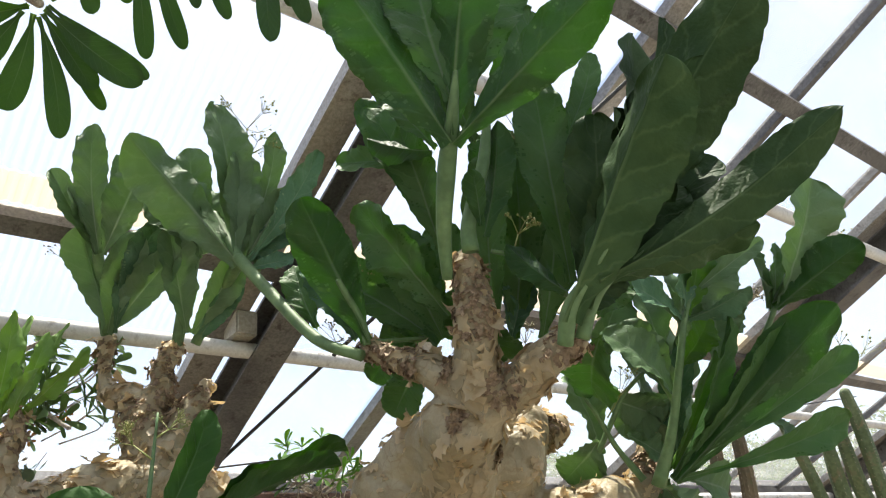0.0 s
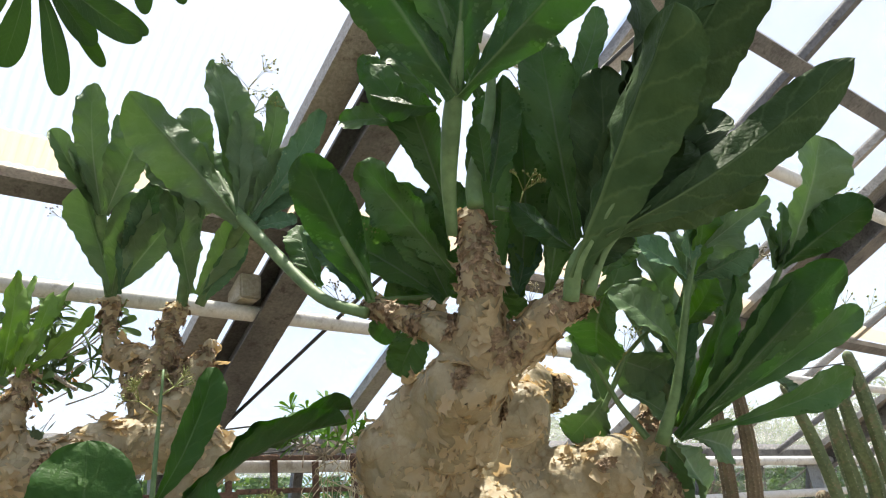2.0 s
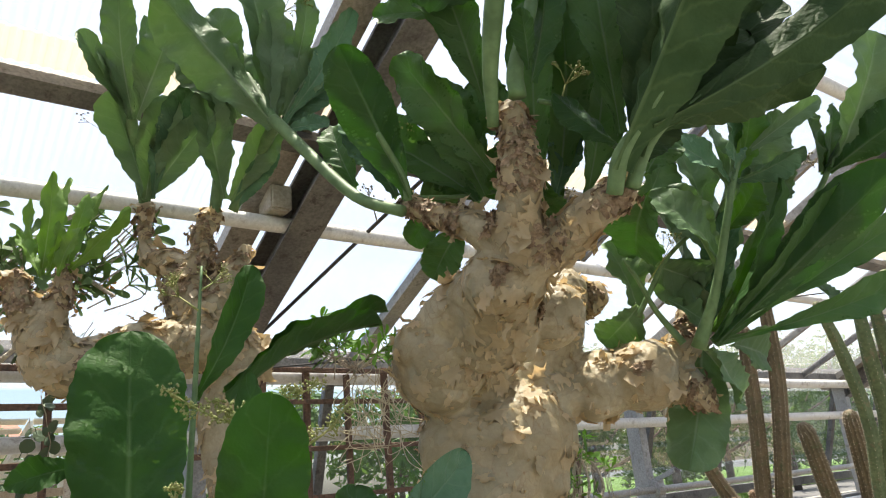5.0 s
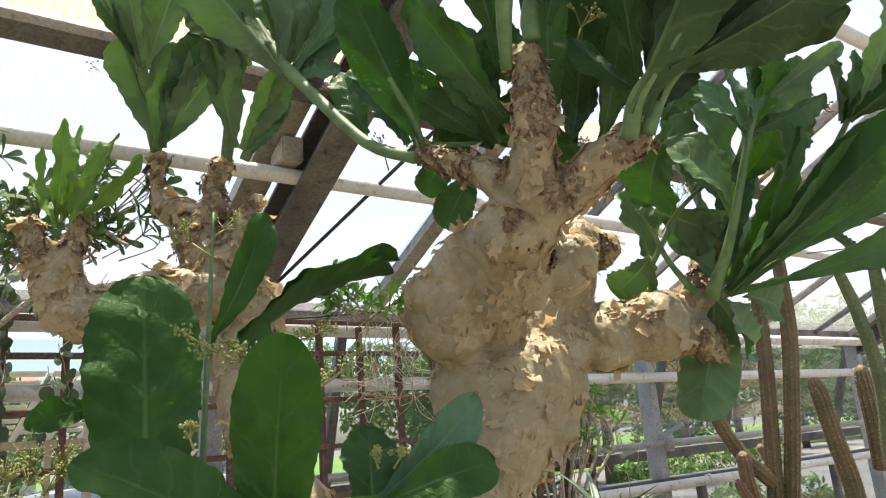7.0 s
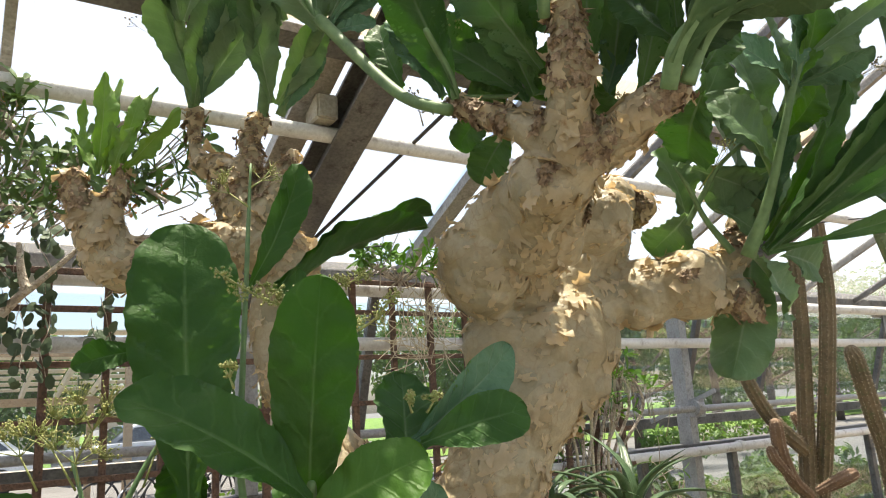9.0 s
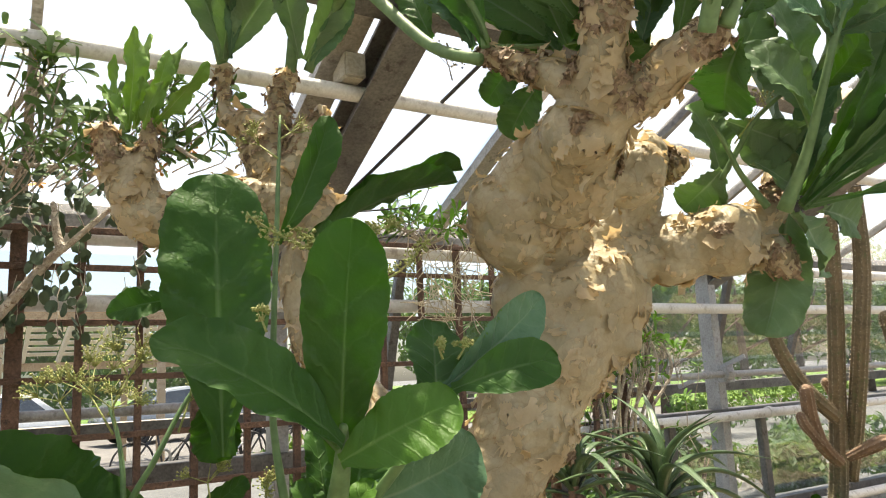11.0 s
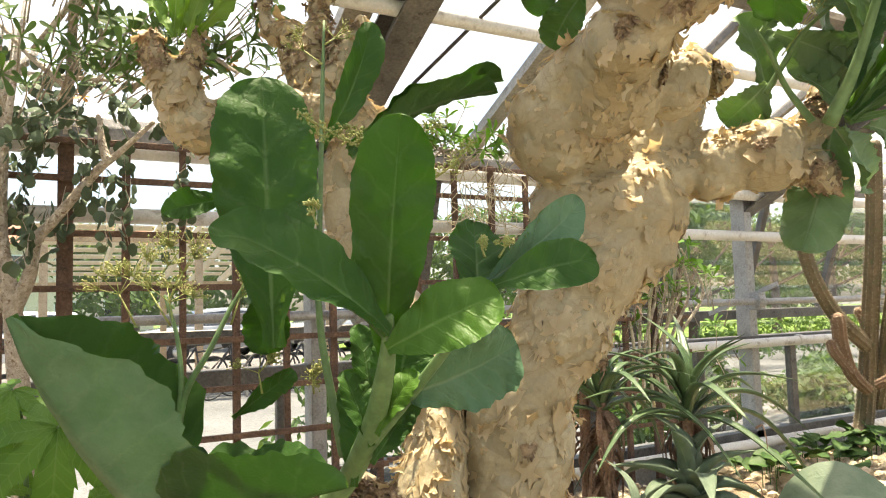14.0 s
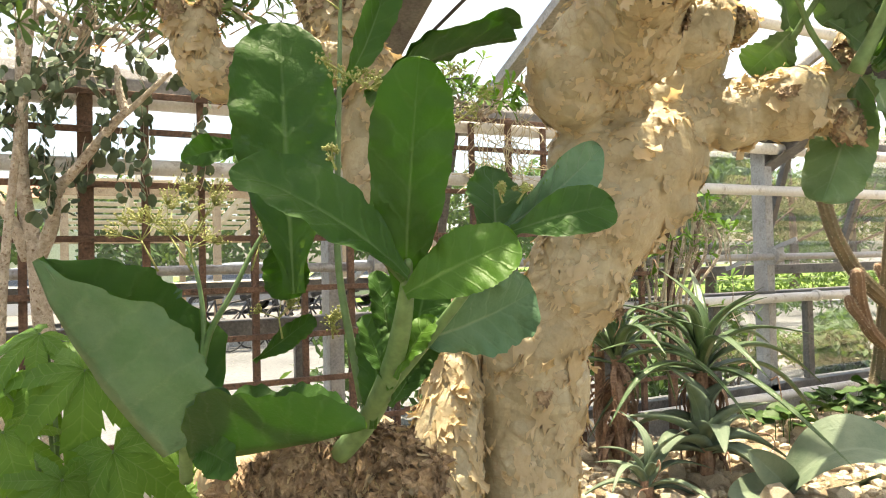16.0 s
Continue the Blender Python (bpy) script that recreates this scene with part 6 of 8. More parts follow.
add_stem(coin_shrub, ((-0.136, 3.124, 1.344, 0.0244), (-0.177, 3.097, 1.464, 0.0220), (-0.254, 3.111, 1.604, 0.0179)), GREYBARK, "branch", 8)
add_stem(coin_shrub, ((-0.135, 3.081, 2.180, 0.0202), (-0.080, 3.029, 2.222, 0.0160), (-0.035, 2.982, 2.273, 0.0139)), GREYBARK, "branch", 8)
add_stem(coin_shrub, ((-0.107, 3.044, 2.182, 0.0100), (0.069, 2.898, 2.145, 0.0078), (0.208, 2.826, 2.128, 0.0059)), GREYBARK, "branch", 8)


def round_leaf(b, c, r, n, seed):
    """A thick disc-like leaf with a slightly uneven rim."""
    q = random.Random(seed)
    a, s, u = frame_on(n, (0.2, 0.1, 0.97))
    k = 9
    rim = [c + (s * math.cos(6.283 * i / k) * q.uniform(0.9, 1.08) + u * math.sin(6.283 * i / k) * q.uniform(0.95, 1.15)) * r for i in range(k)]
    top, low = c + a * r * 0.12, c - a * r * 0.12
    uv = [(0.5, 0.5)] * (k + 2)
    b.add([*rim, top, low], [(i, (i + 1) % k, k) for i in range(k)] + [((i + 1) % k, i, k + 1) for i in range(k)], uv)


def hang_leaves(plant, centre, half, count, size, mat, seed, cord=0):
    """Strings of round leaves, each string one twig with its leaves as one part."""
    r = random.Random(seed)
    centre = Vector(centre)
    right, ahead = Vector((0.88, -0.47, 0)), Vector((0.47, 0.88, 0))
    for i in range(count):
        p = centre + right * r.gauss(0, 0.45) * half[0] * 2 + ahead * r.uniform(-1, 1) * half[2] + Vector((0, 0, r.uniform(-1, 1) * half[1]))
        b = Build()
        pts = [p]
        d = Vector((r.uniform(-1, 1), r.uniform(-1, 1), r.uniform(-1.2, 0.3))).normalized()
        if cord:
            d = Vector((r.uniform(-0.2, 0.2), r.uniform(-0.2, 0.2), -1))
        for k in range(r.randint(4, 8)):
            d = (d + Vector((r.uniform(-0.4, 0.4), r.uniform(-0.4, 0.4), r.uniform(-0.45, 0.2)))).normalized()
            pts.append(pts[-1] + d * size * 1.5)
        tube(b, [(*q, 0.0016) for q in pts], seg=4, steps=1, slot=1)
        for k, q in enumerate(pts[1:]):
            for sgn in (-1, 1):
                if r.random() < 0.85:
                    n = Vector((r.uniform(-1, 1), r.uniform(-1, 0.4), r.uniform(-0.4, 0.6))).normalized()
                    off = Vector((r.uniform(-1, 1), r.uniform(-1, 1), r.uniform(-0.8, 0.4))).normalized() * size
                    round_leaf(b, q + off, size * r.uniform(0.6, 1.15), n, r.random())
        part("leafy_twig", b.mesh("leafy_twig", [mat, GREYBARK], False), plant)


hang_leaves(coin_shrub, (-0.108, 3.047, 2.082), (0.220, 0.220, 0.18), 24, 0.023, COIN, 20, 0)
hang_leaves(coin_shrub, (0.178, 2.922, 2.081), (0.262, 0.121, 0.12), 13, 0.023, COIN, 21, 0)
hang_leaves(coin_shrub, (-0.004, 3.067, 1.821), (0.184, 0.102, 0.1), 9, 0.023, COIN, 22, 1)
hang_leaves(coin_shrub, (0.384, 2.911, 1.840), (0.187, 0.145, 0.1), 8, 0.023, COIN, 23, 1)
hang_leaves(coin_shrub, (-0.164, 3.082, 1.824), (0.120, 0.180, 0.1), 7, 0.023, COIN, 24, 0)
hang_leaves(coin_shrub, (0.045, 3.013, 2.056), (0.240, 0.140, 0.15), 11, 0.023, COIN, 25, 0)


# ---------- shrub with narrow-lobed leaves and orange flowers ----------
lobed_shrub = thing("shrub", (-0.226, 2.941, 0.350), "dark twiggy shrub with narrow lobed green leaves and orange flowers", "shrub", "shrubs")


def rosette(b, c, axis, size, count, seed):
    r = random.Random(seed)
    a, s, u = frame_on(axis, (0.3, 0.2, 0.9))
    for i in range(count):
        ang = 6.283 * i / count + r.uniform(-0.3, 0.3)
        d = (s * math.cos(ang) + u * math.sin(ang) + a * r.uniform(0.1, 0.9)).normalized()
        ln = size * r.uniform(0.7, 1.15)
        leaf_geo(b, c, c + d * ln, ln * 0.30, a, bend=0.15, fold=0.1, wave=0.0, widest=1.1, blunt=0.4, ns=6, thick=0.001, pucker=0.0, seed=r.random())


def leafy_cloud(plant, centre, half, count, size, mat, seed, lobes=(4, 6), branches=True, root=None):
    """Twigs through a cloud of space, each ending in a rosette of leaflets."""
    r = random.Random(seed)
    centre = Vector(centre)
    right, ahead = Vector((0.88, -0.47, 0)), Vector((0.47, 0.88, 0))
    root = Vector(root) if root else centre - Vector((0, 0, half[1]))
    for i in range(count):
        p = centre + right * r.uniform(-1, 1) * half[0] + ahead * r.uniform(-1, 1) * half[2] + Vector((0, 0, r.uniform(-1, 1) * half[1]))
        b = Build()
        way = (p - root).normalized()
        axis = (way + Vector((r.uniform(-0.6, 0.6), r.uniform(-0.8, 0.3), r.uniform(-0.3, 0.6)))).normalized()
        rosette(b, p, axis, size * r.uniform(0.75, 1.2), r.randint(*lobes), r.random())
        if branches:
            tube(b, [(*(p - way * size * 1.8 - Vector((0, 0, size * 0.5))), 0.003), (*(p - axis * size * 0.6), 0.0022), (*p, 0.0018)], seg=4, steps=2, slot=2)
        part("leaf_rosette", b.mesh("leaf_rosette", [mat, mat, GREYBARK]), plant)


leafy_cloud(lobed_shrub, (0.059, 2.407, 2.131), (0.242, 0.145, 0.07), 34, 0.072, SHRUB, 40, root=(-0.126, 2.841, 1.900))
leafy_cloud(lobed_shrub, (0.494, 2.465, 2.222), (0.165, 0.128, 0.06), 36, 0.072, SHRUB, 41, root=(-0.126, 2.841, 1.900))
leafy_cloud(lobed_shrub, (0.272, 2.513, 2.152), (0.195, 0.106, 0.08), 20, 0.072, SHRUB, 42, root=(-0.126, 2.841, 1.900))
leafy_cloud(lobed_shrub, (0.271, 2.419, 2.153), (0.248, 0.099, 0.06), 14, 0.072, SHRUB, 43, root=(-0.126, 2.841, 1.900))
leafy_cloud(lobed_shrub, (-0.003, 2.352, 2.326), (0.110, 0.063, 0.05), 8, 0.072, SHRUB, 44, root=(-0.126, 2.841, 1.900))
add_stem(lobed_shrub, ((-0.226, 2.941, 0.33, 0.02), (-0.206, 2.921, 1.2, 0.016), (-0.126, 2.841, 1.95, 0.012), (-0.076, 2.841, 2.4, 0.01)), GREYBARK, "trunk", 8)
add_stem(lobed_shrub, ((0.174, 2.581, 2.087, 0.0106), (0.091, 2.591, 2.319, 0.0088), (-0.022, 2.621, 2.535, 0.0071)), GREYBARK, "branch", 6)
add_stem(lobed_shrub, ((0.174, 2.581, 2.087, 0.0106), (0.322, 2.464, 2.271, 0.0088), (0.472, 2.360, 2.367, 0.0053)), GREYBARK, "branch", 6)
add_stem(lobed_shrub, ((0.222, 2.562, 2.032, 0.0106), (0.403, 2.441, 2.127, 0.0088), (0.511, 2.387, 2.068, 0.0053)), GREYBARK, "branch", 6)
add_stem(lobed_shrub, ((0.037, 2.557, 2.012, 0.0102), (-0.054, 2.595, 2.100, 0.0085), (-0.144, 2.631, 2.206, 0.0068)), GREYBARK, "branch", 6)
add_stem(lobed_shrub, ((-0.054, 2.591, 2.126, 0.0085), (0.002, 2.546, 2.197, 0.0102), (0.072, 2.489, 2.294, 0.0068)), GREYBARK, "branch", 6)
for centre, scale in (((0.515, 2.468, 2.127), 0.026), ((0.441, 2.513, 2.117), 0.020), ((0.082, 2.365, 2.305), 0.018), ((0.108, 3.081, 2.132), 0.020), ((0.428, 2.522, 2.057), 0.022), ((0.101, 3.050, 2.124), 0.020)):
    b = Build()
    rosette(b, Vector(centre), Vector((-0.3, -0.8, 0.3)), scale * 1.6, 7, scale)
    part("flower", b.mesh("flower", [PETAL, PETAL]), lobed_shrub, "faded orange flower")



# ---------- broad lobed leaves low down ----------


def palmate(plant, c, tip, facing, size, seed, mat=None, label=""):
    """A broad leaf of pointed, toothed lobes spreading from the stalk's end, with a sunken rib to each lobe."""
    r = random.Random(seed)
    c, tip = Vector(c), Vector(tip)
    a, s, u = frame_on(tip - c, facing)
    if u.dot(Vector(facing)) < 0:
        s, u = -s, -u
    lobes = [q + r.uniform(-0.07, 0.07) for q in (-2.3, -1.55, -0.78, 0.0, 0.78, 1.55, 2.3)]
    reach = [size * q * r.uniform(0.9, 1.1) for q in (0.55, 0.8, 0.95, 1.08, 0.95, 0.8, 0.55)]
    b = Build()
    fine, rings = 126, 9
    vs, uvs = [], []
    sag = [r.uniform(0.5, 0.95) for _ in lobes]
    for i in range(fine + 1):
        th = -2.75 + 5.5 * i / fine
        li = min(range(7), key=lambda q: abs(th - lobes[q]))
        off = min(1.0, abs(th - lobes[li]) / 0.42)
        edge = reach[li] * (0.40 + 0.60 * (1 - off) ** 1.5) * (1 + (0.10 if i % 3 == 0 else -0.05) * (off > 0.06))
        d = a * math.cos(th) + s * math.sin(th)
        for k in range(rings + 1):
            t = k / rings
            rad = edge * t
            z = -sag[li] * rad * rad / size - 0.05 * size * t * (1 - off) * (1 - 0.3 * t) + 0.02 * size * math.sin(17 * rad / size + 2 * li) * off
            vs.append(c + d * rad + u * z)
            uvs.append((0.5 + 0.5 * off, rad / reach[li]))
    b.add(vs, [(i * (rings + 1) + k, i * (rings + 1) + k + 1, (i + 1) * (rings + 1) + k + 1, (i + 1) * (rings + 1) + k) for i in range(fine) for k in range(rings)], uvs)
    return part("leaf", b.mesh("leaf", [mat or LOBED]), plant, label)


lobed_plant = thing("lobed_plant", (-0.021, 1.905, 0.350), "bright green plant with broad pointed lobed leaves", "plant")
palmate(lobed_plant, (0.014, 1.858, 1.083), (-0.007, 1.738, 0.881), (-0.02, -0.91, 0.54), 0.231, 3)
add_stem(lobed_plant, ((-0.021, 1.905, 0.350, 0.008), (-0.004, 1.932, 0.933, 0.005), (0.014, 1.858, 1.083, 0.003)))
palmate(lobed_plant, (-0.073, 1.947, 1.159), (-0.135, 1.901, 1.127), (0.02, -0.47, 0.92), 0.162, 4)
add_stem(lobed_plant, ((-0.021, 1.905, 0.350, 0.008), (-0.047, 1.976, 1.009, 0.005), (-0.073, 1.947, 1.159, 0.003)))
palmate(lobed_plant, (-0.141, 1.896, 0.962), (-0.107, 1.791, 0.850), (0.05, -0.94, 0.47), 0.166, 5)
add_stem(lobed_plant, ((-0.021, 1.905, 0.350, 0.008), (-0.081, 1.951, 0.812, 0.005), (-0.141, 1.896, 0.962, 0.003)))
palmate(lobed_plant, (0.065, 1.814, 0.911), (0.100, 1.731, 0.774), (-0.06, -0.96, 0.34), 0.228, 6)
add_stem(lobed_plant, ((-0.021, 1.905, 0.350, 0.008), (0.022, 1.909, 0.761, 0.005), (0.065, 1.814, 0.911, 0.003)))
palmate(lobed_plant, (-0.017, 2.008, 1.134), (0.089, 1.976, 1.136), (-0.02, -0.50, 0.91), 0.157, 7)
add_stem(lobed_plant, ((-0.021, 1.905, 0.350, 0.008), (-0.019, 2.007, 0.984, 0.005), (-0.017, 2.008, 1.134, 0.003)))
palmate(lobed_plant, (-0.153, 2.013, 1.048), (-0.195, 1.992, 0.957), (0.07, -0.95, 0.40), 0.151, 8)
add_stem(lobed_plant, ((-0.021, 1.905, 0.350, 0.008), (-0.087, 2.009, 0.898, 0.005), (-0.153, 2.013, 1.048, 0.003)))
palmate(lobed_plant, (-0.032, 1.797, 0.870), (-0.053, 1.754, 0.762), (0.01, -0.95, 0.44), 0.173, 9)
add_stem(lobed_plant, ((-0.021, 1.905, 0.350, 0.008), (-0.027, 1.901, 0.720, 0.005), (-0.032, 1.797, 0.870, 0.003)))
palmate(lobed_plant, (0.182, 1.841, 0.989), (0.209, 1.784, 0.910), (-0.10, -0.75, 0.79), 0.114, 10)
add_stem(lobed_plant, ((-0.021, 1.905, 0.350, 0.008), (0.081, 1.923, 0.839, 0.005), (0.182, 1.841, 0.989, 0.003)))
palmate(lobed_plant, (-0.087, 2.024, 1.066), (-0.030, 1.906, 1.002), (0.01, -0.64, 0.85), 0.142, 11)
add_stem(lobed_plant, ((-0.021, 1.905, 0.350, 0.008), (-0.054, 2.014, 0.916, 0.005), (-0.087, 2.024, 1.066, 0.003)))


for k, (x, y, z, tx, tz, size) in enumerate(((-0.16, 2.10, 0.88, -0.20, 0.76, 0.19), (0.04, 2.14, 0.80, 0.02, 0.68, 0.20), (0.17, 2.06, 0.86, 0.22, 0.76, 0.16), (-0.10, 2.00, 0.74, -0.06, 0.62, 0.20), (0.12, 1.96, 0.70, 0.16, 0.60, 0.18), (0.24, 2.02, 0.74, 0.28, 0.66, 0.15))):
    palmate(lobed_plant, (x, y, z), (tx, y - 0.09, tz), (0.02, -0.9, 0.45), size, 30 + k)
    add_stem(lobed_plant, ((-0.021, 1.905, 0.350, 0.008), (0.5 * x, y, z - 0.15, 0.005), (x, y, z, 0.003)))


# ---------- cacti ----------


def cactus_column(plant, pts, mat, ribs=11, spine=0.012, seed=1, tip=None, name="column", dense=1.0):
    """A ribbed column with rows of short pale spines on the ribs."""
    b = Build()
    tube(b, pts, seg=ribs * 4, steps=8, ribs=ribs, rib=0.10, round_end=True)
    r = random.Random(seed)
    seg = ribs * 4
    rings = len(b.v) // seg
    body = part(name, b.mesh(name, [tip or mat]), plant)
    sp = Build()
    for i in range(1, rings):
        a0, a1 = Vector(b.v[(i - 1) * seg]), Vector(b.v[i * seg])
        n = max(1, int((a1 - a0).length / 0.016 * dense))
        mid0 = sum((Vector(b.v[(i - 1) * seg + k]) for k in range(seg)), Vector()) / seg
        mid1 = sum((Vector(b.v[i * seg + k]) for k in range(seg)), Vector()) / seg
        for k in range(0, seg, 4):
            p0, p1 = Vector(b.v[(i - 1) * seg + k]), Vector(b.v[i * seg + k])
            for j in range(n):
                t = (j + r.random()) / n
                p, m = p0.lerp(p1, t), mid0.lerp(mid1, t)
                out = (p - m).normalized()
                for q in range(2):
                    d = (out + Vector((r.uniform(-0.8, 0.8), r.uniform(-0.8, 0.8), r.uniform(-0.8, 0.8)))).normalized()
                    s = d.cross(Vector((0.3, 0.5, 0.8))).normalized() * 0.0011
                    e = d.cross(s).normalized() * 0.0011
                    sp.add([p + s, p - s * 0.5 + e, p - s * 0.5 - e, p + d * spine * r.uniform(0.6, 1.3)], [(0, 1, 3), (1, 2, 3), (2, 0, 3)])
    part("spine_fuzz", sp.mesh("spine_fuzz", [SPINE], False), body, "", "stuff")
    return body


branching_cactus = thing("columnar_cactus", (4.471, 2.967, 0.350), "brown-green ribbed columnar cactus with several upright arms", "cactus", "cacti")
cactus_column(branching_cactus, ((4.471, 2.967, 0.340, 0.055), (4.556, 2.957, 0.610, 0.0517), (4.498, 2.855, 1.137, 0.0470), (4.420, 2.744, 1.653, 0.0443), (4.341, 2.664, 2.057, 0.0418), (4.322, 2.641, 2.190, 0.0376)), CACT, 10)
cactus_column(branching_cactus, ((4.643, 2.930, 0.603, 0.0391), (4.593, 2.818, 0.959, 0.0469), (4.508, 2.670, 1.439, 0.0459), (4.458, 2.562, 1.905, 0.0454), (4.377, 2.497, 2.300, 0.0369), (4.355, 2.482, 2.397, 0.0284)), CACT, 10, seed=2)
cactus_column(branching_cactus, ((4.486, 2.874, 0.999, 0.0427), (4.267, 2.912, 1.183, 0.0422), (4.095, 2.919, 1.395, 0.0394), (3.988, 2.912, 1.600, 0.0374), (3.921, 2.900, 1.769, 0.0332)), CACT, 9, seed=3, name='arm')
cactus_column(branching_cactus, ((4.460, 2.876, 0.728, 0.0339), (4.318, 2.881, 0.842, 0.0377), (4.225, 2.871, 1.016, 0.0391), (4.178, 2.849, 1.170, 0.0372)), CACT, 9, seed=4, tip=CACTTIP, name='arm')
cactus_column(branching_cactus, ((4.270, 2.850, 0.847, 0.0207), (4.178, 2.883, 0.969, 0.0288), (4.153, 2.889, 1.021, 0.0267)), CACT, 9, seed=5, tip=CACTTIP, name='bud')
cactus_column(branching_cactus, ((4.549, 2.890, 1.030, 0.0216), (4.499, 2.895, 1.172, 0.0301), (4.477, 2.902, 1.208, 0.0280)), CACT, 9, seed=6, tip=CACTTIP, name='bud')
cactus_column(branching_cactus, ((4.271, 2.702, 0.786, 0.0242), (4.276, 2.557, 0.856, 0.0355), (4.328, 2.516, 0.884, 0.0333)), CACT, 9, seed=7, tip=CACTTIP, name='bud')
side_cactus = thing("columnar_cactus", (4.342, 2.289, 0.350), "tan ribbed cactus column with pale spines, leaning", "cactus", "cacti")
cactus_column(side_cactus, ((4.342, 2.289, 0.340, 0.055), (4.291, 2.276, 0.956, 0.0468), (4.174, 2.257, 1.232, 0.0441), (4.058, 2.238, 1.506, 0.0417), (4.037, 2.240, 1.552, 0.0372)), CACT, 12, seed=8)
cactus_column(side_cactus, ((4.352, 2.137, 1.084, 0.0375), (4.309, 2.101, 1.294, 0.0443), (4.217, 2.065, 1.535, 0.0395), (4.189, 2.053, 1.595, 0.0348)), CACT, 12, seed=9, name='arm')
green_cactus = thing("columnar_cactus", (3.849, 1.667, 0.350), "clump of slim green ribbed cactus columns with pale spines", "cactus", "cacti")
cactus_column(green_cactus, ((3.849, 1.667, 0.340, 0.0451), (3.772, 1.804, 1.052, 0.0300), (3.625, 1.712, 1.511, 0.0297), (3.473, 1.674, 1.813, 0.0294), (3.331, 1.659, 2.023, 0.0228), (3.312, 1.663, 2.057, 0.0166)), CACTG, 6, 0.005, 11)
cactus_column(green_cactus, ((3.909, 1.697, 0.340, 0.0451), (3.780, 1.750, 1.201, 0.0321), (3.684, 1.654, 1.555, 0.0339), (3.567, 1.608, 1.804, 0.0314), (3.463, 1.559, 2.035, 0.0228)), CACTG, 6, 0.005, 12)
cactus_column(green_cactus, ((3.969, 1.727, 0.340, 0.0451), (3.865, 1.690, 1.193, 0.0321), (3.754, 1.590, 1.597, 0.0339), (3.640, 1.557, 1.797, 0.0314), (3.525, 1.516, 2.029, 0.0228)), CACTG, 6, 0.005, 13)
cactus_column(green_cactus, ((4.029, 1.757, 0.340, 0.0451), (3.814, 1.552, 1.358, 0.0291), (3.656, 1.474, 1.747, 0.0289), (3.541, 1.430, 1.987, 0.0288), (3.459, 1.411, 2.143, 0.0225)), CACTG, 6, 0.005, 14)
b = Build()
rosette(b, Vector((3.525, 1.464, 2.059)), Vector((-0.3, -0.8, 0.3)), 0.05, 9, 4)
part("dried_flower", b.mesh("dried_flower", [DEAD, DEAD]), green_cactus, "dried brown flower tuft")


# ---------- aloes and other low plants in the bed ----------


def aloe(label, foot, crown, count, length, width, seed, mats=None, stem_r=0.03, group="aloes", lift=(-0.2, 1.15), dead=44, name="aloe"):
    """A rosette of long tapering toothed leaves on a stem hung with dead leaves."""
    r = random.Random(seed)
    foot, crown = Vector(foot), Vector(crown)
    p = thing(name, foot, label, "aloe", group)
    part("stem", tube_mesh("stem", [(*foot, stem_r), (*foot.lerp(crown, 0.5), stem_r * 0.9), (*crown, stem_r * 0.8)], DEAD, seg=9), p)
    for i in range(count):
        k = i / count
        ang = i * 2.4 + r.uniform(-0.25, 0.25)
        rise = lift[0] + (lift[1] - lift[0]) * k + r.uniform(-0.1, 0.1)
        ln = length * r.uniform(0.75, 1.1) * (1 - 0.25 * k)
        d = Vector((math.cos(ang) * math.cos(rise), math.sin(ang) * math.cos(rise), math.sin(rise)))
        base = crown + Vector((0, 0, -0.05 * (1 - k))) + d * 0.01
        tip = base + d * ln + Vector((0, 0, -ln * 0.42 * (1 - k)))
        b = Build()
        up = Vector((-math.cos(ang) * math.sin(rise), -math.sin(ang) * math.sin(rise), math.cos(rise)))
        aloe_leaf(b, base, tip, width * r.uniform(0.85, 1.1), up, r.uniform(0.15, 0.3), r.random())
        lf = part("leaf", b.mesh("leaf", mats or [ALOE, DEAD]), p)
        if r.random() < 0.3:
            q = tip
            side = Vector((r.uniform(-1, 1), r.uniform(-1, 1), 0)).normalized()
            part("dry_tip", tube_mesh("dry_tip", [(*q, 0.004), (*(q + d * 0.05), 0.003), (*(q + d * 0.07 - Vector((0, 0, 0.04))), 0.0025), (*(q + d * 0.04 + side * 0.02 - Vector((0, 0, 0.08))), 0.0015)], DEAD, seg=5), lf, "dry curled brown leaf tip")
    if dead:
        b = Build()
        for i in range(dead):
            t = r.uniform(0.25, 0.95)
            c = foot.lerp(crown, t)
            ang = r.random() * 6.28
            out = Vector((math.cos(ang), math.sin(ang), 0))
            ln = r.uniform(0.12, 0.28)
            e = c + out * r.uniform(0.03, 0.09) - Vector((0, 0, ln))
            aloe_leaf(b, c + out * stem_r, e, 0.038, out, 0.2, r.random(), 0.002, 6)
        part("dead_leaves", b.mesh("dead_leaves", [DEAD, DEAD]), p, "hanging dry brown dead leaves", "stuff")
    return p


